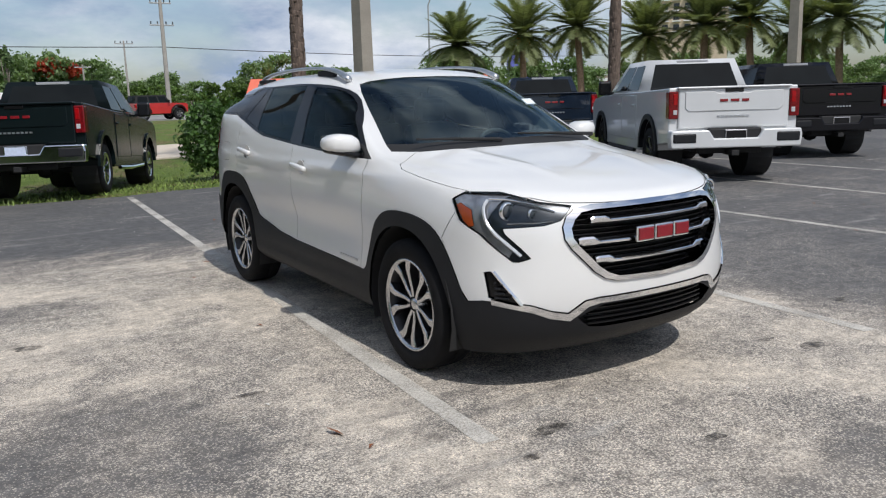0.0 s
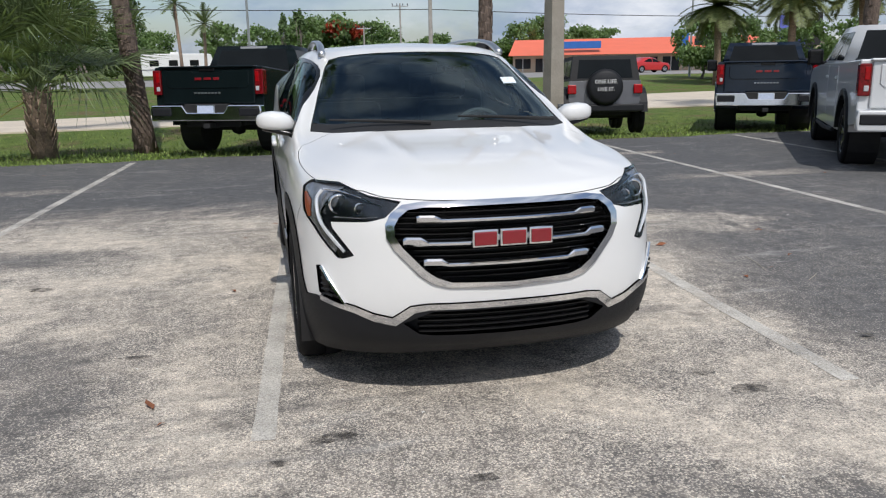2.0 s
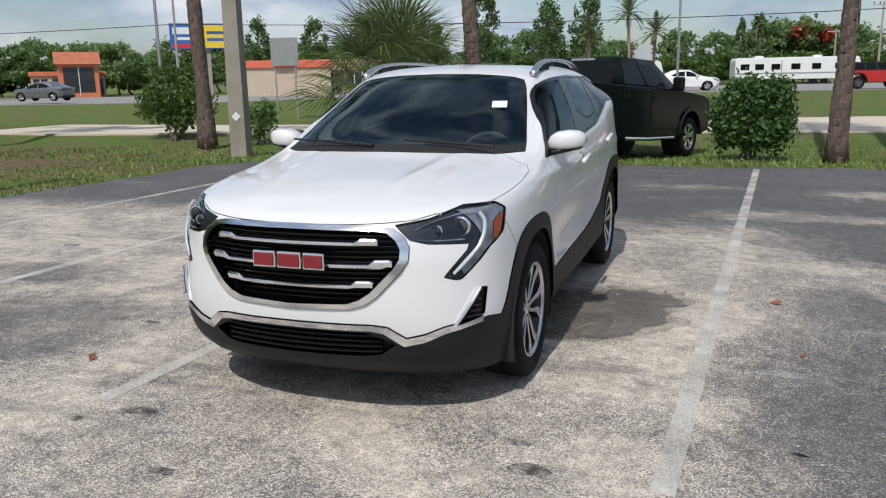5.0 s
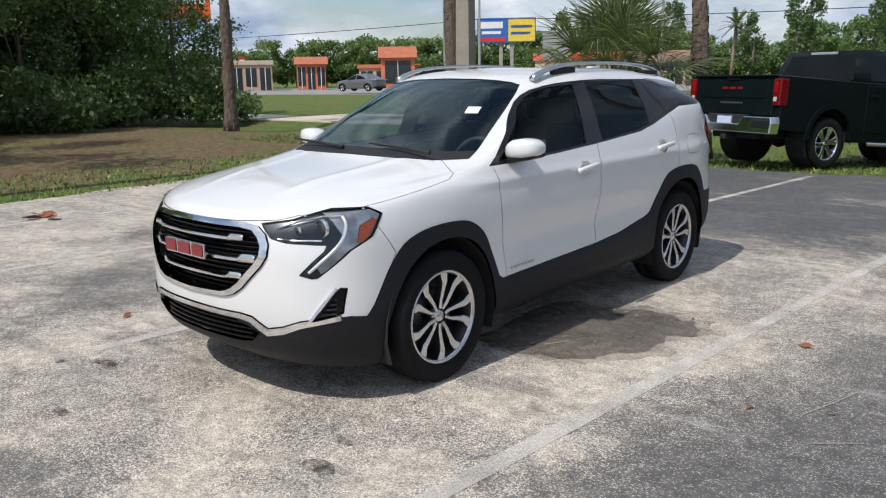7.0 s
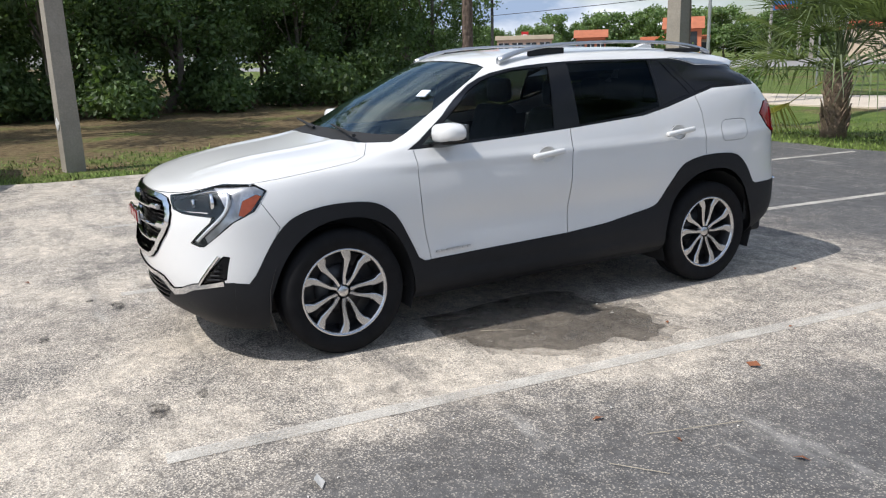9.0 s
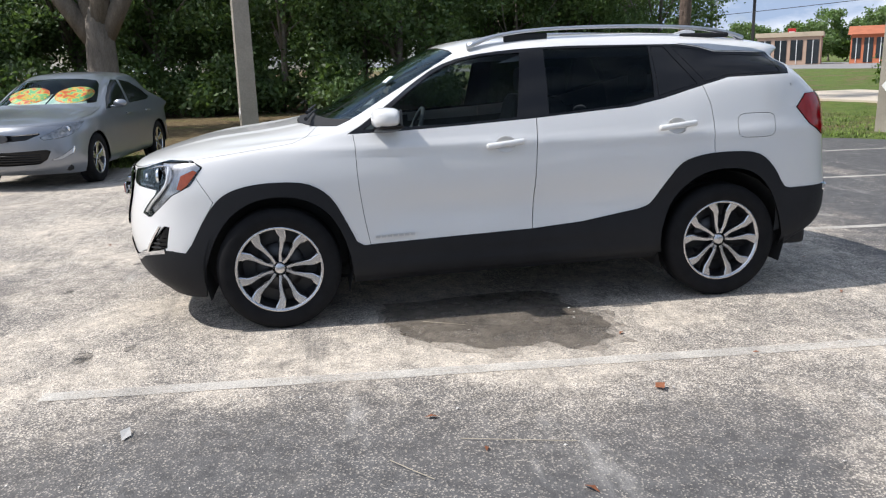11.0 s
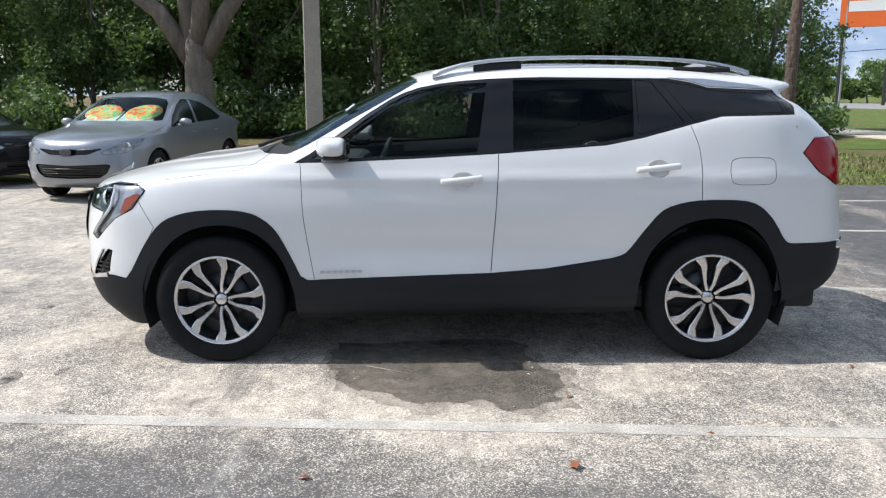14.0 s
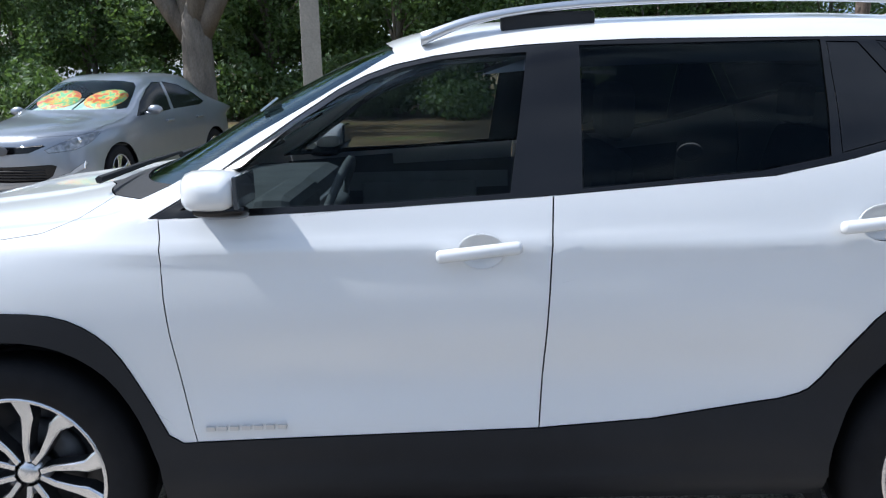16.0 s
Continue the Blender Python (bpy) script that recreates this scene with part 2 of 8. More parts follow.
def box(bm, x0, x1, y0, y1, z0, z1, bevel=0.0, m=None):
    r = bmesh.ops.create_cube(bm, size=1.0, matrix=Matrix.LocRotScale(((x0 + x1) / 2, (y0 + y1) / 2, (z0 + z1) / 2), None, (x1 - x0, y1 - y0, z1 - z0)))
    vs = r["verts"]
    if bevel:
        es = list({e for v in vs for e in v.link_edges})
        rb = bmesh.ops.bevel(bm, geom=es, offset=bevel, segments=2, affect="EDGES", profile=0.5)
        vs = list({v for f in rb["faces"] for v in f.verts} | {v for v in vs if v.is_valid})
    if m is not None:
        bmesh.ops.transform(bm, matrix=m, verts=vs)
    return vs


def tube(bm, points, radii, sides=10, cap=True):
    """A tapered tube through points."""
    rings = []
    pts = [Vector(p) for p in points]
    for i, p in enumerate(pts):
        d = (pts[min(i + 1, len(pts) - 1)] - pts[max(i - 1, 0)]).normalized()
        side = d.cross(Vector((0.13, 1, 0.21)) if abs(d.y) < 0.9 else Vector((1, 0.1, 0.2))).normalized()
        up = side.cross(d)
        r = radii[i] if isinstance(radii, (list, tuple)) else radii
        rings.append([bm.verts.new(p + side * (math.cos(a) * r) + up * (math.sin(a) * r)) for a in (k * math.tau / sides for k in range(sides))])
    for a, b in zip(rings, rings[1:]):
        for k in range(sides):
            bm.faces.new((a[k], a[(k + 1) % sides], b[(k + 1) % sides], b[k]))
    if cap:
        bm.faces.new(rings[0][::-1])
        bm.faces.new(rings[-1])
    return rings


def prism(bm, poly, place, depth):
    """Extrudes a 2D outline: place(u, v, w) gives the point, w from 0 to depth."""
    a = [bm.verts.new(place(u, v, 0.0)) for u, v in poly]
    b = [bm.verts.new(place(u, v, depth)) for u, v in poly]
    n = len(poly)
    bm.faces.new(a[::-1])
    bm.faces.new(b)
    for i in range(n):
        bm.faces.new((a[i], a[(i + 1) % n], b[(i + 1) % n], b[i]))
    return a + b


def lathe(bm, profile, sides, axis="X", at=(0, 0, 0)):
    """Turns a profile of (radius, along) round an axis."""
    rings = []
    for r, h in profile:
        ring = []
        for k in range(sides):
            a = k * math.tau / sides
            c, s = math.cos(a) * r, math.sin(a) * r
            v = {"X": (h, c, s), "Y": (c, h, s), "Z": (c, s, h)}[axis]
            ring.append(bm.verts.new(Vector(v) + Vector(at)))
        rings.append(ring)
    for a, b in zip(rings, rings[1:]):
        for k in range(sides):
            bm.faces.new((a[k], a[(k + 1) % sides], b[(k + 1) % sides], b[k]))
    return rings


def inside(p, poly):
    x, y = p
    hit = False
    for (x0, y0), (x1, y1) in zip(poly, poly[1:] + poly[:1]):
        if (y0 > y) != (y1 > y) and x < (x1 - x0) * (y - y0) / (y1 - y0) + x0:
            hit = not hit
    return hit

# ---- ground ----
def rise(x, y):
    """The verge rises gently towards the highway."""
    def ease(a, b, v):
        t = min(max((v - a) / (b - a), 0), 1)
        return t * t * (3 - 2 * t)

    dip = ease(9.4, 13.2, y) * (1 - ease(14.5, 17.6 + 0.12 * max(min(x, 30), -30), y))
    return 0.5 * ease(28, 46, y - 0.2 * x) - 0.2 * dip


def ground_sheet():
    bm = bmesh.new()
    edges = [-1500, -700, -350, -180, -100, -70, *range(-55, 8, 3), *range(8, 20), *range(20, 100, 3), 120, 180, 350, 700, 1500]
    rows = [[bm.verts.new((x, y, rise(x, y) - 0.015)) for x in edges] for y in edges]
    for a, b in zip(rows, rows[1:]):
        for i in range(len(edges) - 1):
            bm.faces.new((a[i], a[i + 1], b[i + 1], b[i]))
    return solid("ground", bm, M_GRASS, "green mown lawn and verge with worn patches", "ground", kind="structure", smooth=True)


def strip(name, near, far, x0, x1, lift, mat, label, category, step=3.0):
    """A paved band across the verge between two lines y = a + b x."""
    bm = bmesh.new()
    n = int((x1 - x0) / step)
    last = None
    for i in range(n + 1):
        x = x0 + (x1 - x0) * i / n
        ys = [near(x) + (far(x) - near(x)) * k / 4 for k in range(5)]
        now = [bm.verts.new((x, y, rise(x, y) + lift)) for y in ys]
        now += [bm.verts.new((x, ys[0], rise(x, ys[0]) - 0.1))]
        if last:
            for k in range(4):
                bm.faces.new((last[k], now[k], now[k + 1], last[k + 1]))
            bm.faces.new((last[5], now[5], now[0], last[0]))
        last = now
    return solid(name, bm, mat, label, category, kind="structure")


def asphalt_material(name="weathered_lot_asphalt", wet=1.0, rough=0.82):
    """Old lot asphalt: dark binder, pale exposed stone, bleached and stained areas."""
    m = bpy.data.materials.new(name)
    m.use_nodes = True
    nt = m.node_tree
    bs = nt.nodes["Principled BSDF"]
    bs.inputs["Roughness"].default_value = rough
    ln = nt.links.new
    tc = nt.nodes.new("ShaderNodeTexCoord")

    def noise_at(scale, detail=4.0, rough=0.6, stretch=None):
        n = node(nt, "ShaderNodeTexNoise", Scale=scale, Detail=detail, Roughness=rough)
        if stretch:
            mp = nt.nodes.new("ShaderNodeMapping")
            mp.inputs["Scale"].default_value = stretch
            ln(tc.outputs["Object"], mp.inputs["Vector"])
            ln(mp.outputs["Vector"], n.inputs["Vector"])
        else:
            ln(tc.outputs["Object"], n.inputs["Vector"])
        return n.outputs["Fac"]

    def ramp(socket, a, b, lo=0.0, hi=1.0):
        r = nt.nodes.new("ShaderNodeMapRange")
        r.interpolation_type = "SMOOTHSTEP"
        for key, v in (("From Min", a), ("From Max", b), ("To Min", lo), ("To Max", hi)):
            r.inputs[key].default_value = v
        ln(socket, r.inputs["Value"])
        return r.outputs["Result"]

    def calc(op, a, b):
        n = nt.nodes.new("ShaderNodeMath")
        n.operation = op
        for i, v in enumerate((a, b)):
            if isinstance(v, (int, float)):
                n.inputs[i].default_value = v
            else:
                ln(v, n.inputs[i])
        return n.outputs["Value"]

    def blend(fac, a, b):
        n = nt.nodes.new("ShaderNodeMix")
        n.data_type = "RGBA"
        for key, v in (("Factor", fac), ("A", a), ("B", b)):
            if isinstance(v, (int, float)):
                n.inputs[key].default_value = v
            elif isinstance(v, tuple):
                n.inputs[key].default_value = (*v, 1)
            else:
                ln(v, n.inputs[key])
        return n.outputs["Result"]

    xyz = nt.nodes.new("ShaderNodeSeparateXYZ")
    ln(tc.outputs["Object"], xyz.inputs["Vector"])
    broad, mid = noise_at(0.42, 5.0, 0.6), noise_at(1.7, 5.0, 0.65)
    def blot(cx, cy, rx, ry, soft=1.0):
        """A blot with a ragged edge round a place of the lot."""
        mp = nt.nodes.new("ShaderNodeMapping")
        mp.vector_type = "TEXTURE"
        mp.inputs["Location"].default_value, mp.inputs["Scale"].default_value = (cx, cy, 0), (rx, ry, 1)
        ln(tc.outputs["Object"], mp.inputs["Vector"])
        length = nt.nodes.new("ShaderNodeVectorMath")
        length.operation = "LENGTH"
        ln(mp.outputs["Vector"], length.inputs[0])
        ragged = calc("ADD", length.outputs["Value"], calc("MULTIPLY", calc("SUBTRACT", ragged_noise, 0.5), 2.6))
        return ramp(ragged, 0.35, 1.15, soft, 0.0)

    def most(spots):
        out = None
        for spot in spots:
            one = blot(*spot)
            out = one if out is None else calc("MAXIMUM", out, one)
        return out

    ragged_noise = noise_at(2.2, 7.0, 0.72)
    # bleached band in front of the stalls, dark sealed bands by the lawn and along the aisle
    worn_y = ramp(calc("ADD", xyz.outputs["Y"], calc("ADD", calc("MULTIPLY", calc("SUBTRACT", broad, 0.5), 2.6), calc("MULTIPLY", calc("SUBTRACT", ragged_noise, 0.5), 2.2))), 2.3, 4.0, 1.0, 0.0)
    worn_x = ramp(calc("ADD", xyz.outputs["X"], calc("ADD", calc("MULTIPLY", calc("SUBTRACT", mid, 0.5), 1.8), calc("MULTIPLY", calc("SUBTRACT", ragged_noise, 0.5), 1.2))), 1.85, 3.0, 1.0, 0.12)
    worn = calc("MULTIPLY", worn_y, worn_x)
    worn = calc("MAXIMUM", worn, most(((2.7, 1.3, 1.3, 0.8, 0.75), (2.6, 4.1, 1.2, 0.5, 0.7), (3.7, 6.0, 0.9, 0.5, 0.8), (5.0, 6.9, 0.9, 0.22, 0.7), (5.6, 4.0, 1.6, 0.3, 0.6), (-4.6, 5.4, 1.5, 0.3, 0.5), (8.2, 4.3, 1.6, 0.4, 0.5), (1.4, 6.4, 0.8, 0.3, 0.5))))
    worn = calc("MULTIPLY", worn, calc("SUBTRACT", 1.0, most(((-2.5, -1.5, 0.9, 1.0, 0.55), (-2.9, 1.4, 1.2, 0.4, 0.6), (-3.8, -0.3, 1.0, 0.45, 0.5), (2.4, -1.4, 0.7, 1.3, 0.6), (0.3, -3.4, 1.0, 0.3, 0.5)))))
    patch = ramp(calc("ADD", calc("MULTIPLY", broad, 0.55), calc("MULTIPLY", mid, 0.45)), 0.40, 0.62)
    stone_share = calc("ADD", calc("MULTIPLY", worn, 0.66), calc("MULTIPLY", patch, 0.26))
    vor = node(nt, "ShaderNodeTexVoronoi", Scale=130.0, Randomness=1.0)
    ln(tc.outputs["Object"], vor.inputs["Vector"])
    bright = nt.nodes.new("ShaderNodeSeparateColor")
    ln(vor.outputs["Color"], bright.inputs["Color"])
    stone = ramp(calc("ADD", bright.outputs["Red"], calc("SUBTRACT", stone_share, 0.5)), 0.46, 0.60)
    stone = calc("MULTIPLY", stone, ramp(vor.outputs["Distance"], 0.25, 0.75, 1.0, 0.25))
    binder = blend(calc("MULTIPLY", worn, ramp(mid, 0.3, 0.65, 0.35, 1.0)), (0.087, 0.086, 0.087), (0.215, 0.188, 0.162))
    chips = blend(bright.outputs["Green"], (0.82, 0.73, 0.60), (0.45, 0.412, 0.364))
    col = blend(calc("MULTIPLY", stone, ramp(stone_share, 0.05, 0.9, 0.35, 1.0)), binder, chips)
    dust = ramp(calc("MULTIPLY", worn, ramp(noise_at(0.9, 6.0, 0.7), 0.42, 0.62)), 0.1, 0.9, 0.0, 0.6)
    col = blend(calc("MULTIPLY", dust, ramp(noise_at(55.0, 3.0, 0.7), 0.36, 0.62, 0.15, 1.0)), col, (0.64, 0.56, 0.46))
    grime = ramp(noise_at(2.6, 7.0, 0.75), 0.53, 0.72, 0.0, 0.62)
    col = blend(grime, col, (0.07, 0.066, 0.062))
    # long faint tyre tracks and drag marks across the stalls
    drag = ramp(noise_at(1.0, 6.0, 0.7, (0.35, 3.2, 1.0)), 0.52, 0.70, 0.0, 0.5)
    col = blend(drag, col, (0.085, 0.082, 0.08))
    pale = ramp(noise_at(1.0, 6.0, 0.7, (0.5, 2.6, 2.0)), 0.57, 0.72, 0.0, 0.26)
    col = blend(pale, col, (0.58, 0.56, 0.52))
    mottle = ramp(noise_at(9.0, 6.0, 0.75), 0.30, 0.70, 0.72, 1.30)
    vm = nt.nodes.new("ShaderNodeVectorMath")
    vm.operation = "SCALE"
    ln(col, vm.inputs[0])
    ln(mottle, vm.inputs["Scale"])
    col = vm.outputs["Vector"]
    if wet < 1:
        col = blend(1 - wet, col, (0.034, 0.025, 0.017))
    ln(col, bs.inputs["Base Color"])
    bp = nt.nodes.new("ShaderNodeBump")
    bp.inputs["Strength"].default_value, bp.inputs["Distance"].default_value = 0.42, 0.006
    ln(vor.outputs["Distance"], bp.inputs["Height"])
    ln(bp.outputs["Normal"], bs.inputs["Normal"])
    return m


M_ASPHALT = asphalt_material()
M_WET = asphalt_material("damp_asphalt", 0.32, 0.5)


def lot_edge(y):
    return -8.0 - 0.25 * math.sin(y * 0.7) - 0.35 * max(0, (2.0 - y) * 0.1)


def lot():
    bm = bmesh.new()
    pts = [(60, -45), (60, 10.4)]
    pts += [(x, 9.0 + 0.05 * x + 0.10 * math.sin(x * 2.3) + 0.06 * math.sin(x * 5.7)) for x in [v * 0.4 for v in range(120, -16, -1)]]
    pts += [(-6.9, 8.55), (-7.4, 8.2), (-7.75, 7.6)]
    pts += [(lot_edge(y) + 0.06 * math.sin(y * 4.3), y) for y in [v * 0.4 for v in range(18, -28, -1)]]
    pts += [(-12, -12.5), (-30, -15), (-30, -45)]
    vs = [bm.verts.new((x, y, 0)) for x, y in pts[::-1]]
    f = bm.faces.new(vs)
    if f.normal.z < 0 or f.calc_area() == 0:
        f.normal_flip()
    bmesh.ops.recalc_face_normals(bm, faces=bm.faces)
    r = bmesh.ops.extrude_face_region(bm, geom=list(bm.faces))
    bmesh.ops.translate(bm, verts=[v for v in r["geom"] if isinstance(v, bmesh.types.BMVert)], vec=(0, 0, -0.08))
    bmesh.ops.triangulate(bm, faces=bm.faces)
    bmesh.ops.recalc_face_normals(bm, faces=bm.faces)
    return solid("parking_lot", bm, M_ASPHALT, "weathered grey asphalt parking lot with exposed aggregate", "pavement", kind="structure")


def stall_line(x0, y0, x1, y1, w=0.1):
    bm = bmesh.new()
    a, b = Vector((x0, y0, 0)), Vector((x1, y1, 0))
    d = (b - a).normalized()
    s = Vector((-d.y, d.x, 0)) * w / 2
    n = max(int((b - a).length / 0.12), 2)
    left, right = [], []
    for i in range(n + 1):
        p = a.lerp(b, i / n)
        left.append(bm.verts.new(p + s * (1 + 0.12 * noise.noise(p * 5)) + Vector((0, 0, 0.004))))
        right.append(bm.verts.new(p - s * (1 + 0.12 * noise.noise(p * 5 + Vector((9, 0, 0)))) + Vector((0, 0, 0.004))))
    for i in range(n):
        bm.faces.new((right[i], right[i + 1], left[i + 1], left[i]))
    return solid("stall_line", bm, M_LINE, "worn white parking stall line on asphalt", "marking", group="parking stall lines", kind="structure")


ground_sheet()
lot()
for seg in ((-1.10, -2.38, -0.35, 8.6), (1.65, -2.47, 2.29, 8.8), (4.84, -2.4, 5.30, 9.1), (-3.82, -2.3, -3.10, 8.5), (-6.2, -2.3, -5.73, 8.4), (7.5, -2.4, 8.57, 9.2), (10.4, -2.4, 11.4, 9.3)):
    stall_line(*seg)
strip("footpath", lambda x: 17.7 + 0.12 * x, lambda x: 24.7 + 0.3 * max(min(x, 30), -14), -60, 60, 0.02, M_CONC, "pale concrete footpath along the verge", "path")
strip("road", lambda x: 49 + 0.2 * x, lambda x: 82 + 0.2 * x, -240, 240, 0.02, M_ROAD, "grey highway with light traffic", "road", 6.0)

# ---- car bodies: a loft through named lines, cut into panels ----
def curve_through(points, per):
    """A smooth curve through points, with per steps a span."""
    p = np.asarray(points, float)
    d = np.sqrt(np.maximum(np.linalg.norm(np.diff(p, axis=0), axis=1), 1e-6))
    t = np.concatenate(([0], np.cumsum(d)))
    slope = np.diff(p, axis=0) / np.diff(t)[:, None]
    tan = np.empty_like(p)
    tan[0], tan[-1] = slope[0], slope[-1]
    h = np.diff(t)
    tan[1:-1] = (slope[:-1] * h[1:, None] + slope[1:] * h[:-1, None]) / (h[:-1] + h[1:])[:, None]
    out = []
    for i in range(len(p) - 1):
        for k in range(per):
            s = k / per
            h00, h10, h01, h11 = 2 * s**3 - 3 * s**2 + 1, s**3 - 2 * s**2 + s, -2 * s**3 + 3 * s**2, s**3 - s**2
            out.append(h00 * p[i] + h10 * h[i] * tan[i] + h01 * p[i + 1] + h11 * h[i] * tan[i + 1])
    out.append(p[-1])
    return np.array(out)


def wrapped(line, per):
    """A line from nose to tail, smooth across the middle plane."""
    flip = np.array([-1, 1, 1])
    full = [np.array(line[1]) * flip, *map(np.array, line), np.array(line[-2]) * flip]
    c = curve_through(full, per)
    c = c[per:-per]
    c[0, 0] = c[-1, 0] = 0
    return c


class Shell:
    """Half of a car's skin, with helpers to cut it into panels."""

    def __init__(self, lines, per_u, per_v, shape=None):
        rows = [wrapped(l, per_u) for l in lines]
        grid = np.array(rows)
        cols = [curve_through(grid[:, i], per_v) for i in range(grid.shape[1])]
        self.grid = np.stack(cols, axis=1)
        if shape is not None:
            shape(self.grid)
        nv, nu = self.grid.shape[:2]
        du, dv = np.gradient(self.grid, axis=1), np.gradient(self.grid, axis=0)
        nrm = np.cross(du, dv)
        nrm /= np.maximum(np.linalg.norm(nrm, axis=2, keepdims=True), 1e-9)
        side = self.grid[nv // 3, nu // 2]
        if nrm[nv // 3, nu // 2, 0] * side[0] < 0:
            nrm = -nrm
        self.nrm = nrm
        from mathutils.kdtree import KDTree
        self.tree = KDTree(nv * nu)
        self.flat_n = nrm.reshape(-1, 3)
        for i, co in enumerate(self.grid.reshape(-1, 3)):
            self.tree.insert(co, i)
        self.tree.balance()
        bm = bmesh.new()
        vs = [[bm.verts.new(self.grid[j, i]) for i in range(nu)] for j in range(nv)]
        for j in range(nv - 1):
            for i in range(nu - 1):
                q = [vs[j][i], vs[j][i + 1], vs[j + 1][i + 1], vs[j + 1][i]]
                try:
                    bm.faces.new(q)
                except ValueError:
                    pass
        bmesh.ops.remove_doubles(bm, verts=bm.verts, dist=1e-5)
        self.bm = bm

    def normal_at(self, co):
        n = Vector((0, 0, 0))
        for _, i, dist in self.tree.find_n((abs(co.x), co.y, co.z), 4):
            n += Vector(self.flat_n[i]) / (dist + 0.002)
        if co.x < 0:
            n.x = -n.x
        return n.normalized()

    def cut(self, poly, view, closed=True, where=None):
        """Cuts along an outline. view: x for the side (y, z), y for the front (x, z), z for the top (x, y)."""
        a, b = {"x": (1, 2), "y": (0, 2), "z": (0, 1)}[view]
        pairs = list(zip(poly, poly[1:] + (poly[:1] if closed else [])))
        for p, q in pairs:
            lo = (min(p[0], q[0]) - 0.001, min(p[1], q[1]) - 0.001)
            hi = (max(p[0], q[0]) + 0.001, max(p[1], q[1]) + 0.001)
            faces = []
            for f in self.bm.faces:
                ca, cb = [v.co[a] for v in f.verts], [v.co[b] for v in f.verts]
                if max(ca) > lo[0] and min(ca) < hi[0] and max(cb) > lo[1] and min(cb) < hi[1] and (where is None or where(f.calc_center_median())):
                    faces.append(f)
            if not faces:
                continue
            d = (q[0] - p[0], q[1] - p[1])
            no, co = [0, 0, 0], [0, 0, 0]
            no[a], no[b] = -d[1], d[0]
            co[a], co[b] = p
            geom = faces + list({e for f in faces for e in f.edges}) + list({v for f in faces for v in f.verts})
            bmesh.ops.bisect_plane(self.bm, geom=geom, plane_co=co, plane_no=no, dist=1e-5)

    def take(self, test):
        """Removes and returns the faces whose centre passes the test, as a mesh of their own."""
        out, made = bmesh.new(), {}
        gone = []
        for f in self.bm.faces:
            if test(f.calc_center_median()):
                q = []
                for v in f.verts:
                    if v.index not in made or v.index == -1:
                        made[v.index] = out.verts.new(v.co)
                    q.append(made[v.index])
                try:
                    out.faces.new(q)
                except ValueError:
                    pass
                gone.append(f)
        bmesh.ops.delete(self.bm, geom=gone, context="FACES_ONLY")
        return out

    def number(self):
        self.bm.verts.index_update()

    def panel(self, name, bm, mat, parent, gap=0.0022, rim=0.014, lift=0.0, label="", both=True, smooth=True):
        """A panel with a turned-in rim; mirrored to both sides as one part, or as two."""
        if not bm.faces:
            bm.free()
            return None
        rim_edges = [e for e in bm.edges if len(e.link_faces) == 1 and not all(abs(v.co.x) < 1e-4 for v in e.verts)]
        shift = {}
        for e in rim_edges:
            c = e.link_faces[0].calc_center_median() - (e.verts[0].co + e.verts[1].co) / 2
            d = (e.verts[1].co - e.verts[0].co).normalized()
            c = (c - d * c.dot(d))
            if c.length > 1e-7:
                c.normalize()
            for v in e.verts:
                shift[v] = shift.get(v, Vector()) + c
        norms = {v: self.normal_at(v.co) for v in bm.verts}
        if lift:
            for v in bm.verts:
                v.co += norms[v] * lift
        for v, s in shift.items():
            if s.length > 1e-6:
                on_mid = abs(v.co.x) < 1e-4
                v.co += s.normalized() * gap
                if on_mid:
                    v.co.x = 0
        if rim:
            inner = {v: bm.verts.new(v.co - norms[v] * rim) for v in shift}
            for v, w in inner.items():
                norms[w] = norms[v]
            for e in rim_edges:
                a, b = e.verts
                try:
                    bm.faces.new((a, b, inner[b], inner[a]))
                except ValueError:
                    pass
        return self.finish(name, bm, mat, parent, label, both, smooth, norms)

    def finish(self, name, bm, mat, parent, label, both, smooth, norms):
        bm.verts.index_update()
        co = [v.co.copy() for v in bm.verts]
        no = [norms.get(v, Vector((0, 0, 1))) for v in bm.verts]
        faces = []
        for f in bm.faces:
            ids = [v.index for v in f.verts]
            mean = sum((no[i] for i in ids), Vector())
            faces.append(ids if f.normal.dot(mean) >= 0 or f.calc_area() < 1e-9 else ids[::-1])
        bm.free()
        made = []
        flip = [(-c.x, c.y, c.z) for c in co]
        sets = [(co, no, faces), (flip, [Vector((-n.x, n.y, n.z)) for n in no], [f[::-1] for f in faces])]
        if both:
            n0 = len(co)
            sets = [(co + flip, no + sets[1][1], faces + [[i + n0 for i in f] for f in sets[1][2]])]
        for pts, nn, ff in sets:
            me = bpy.data.meshes.new(name)
            me.from_pydata([tuple(p) for p in pts], [], ff)
            me.materials.append(mat)
            me.polygons.foreach_set("use_smooth", [smooth] * len(me.polygons))
            me.update()
            if smooth:
                me.normals_split_custom_set_from_vertices([tuple(n) for n in nn])
            ob = new(name, me)
            ob.parent = parent
            made.append(tagged(ob, label))
        return made[0]


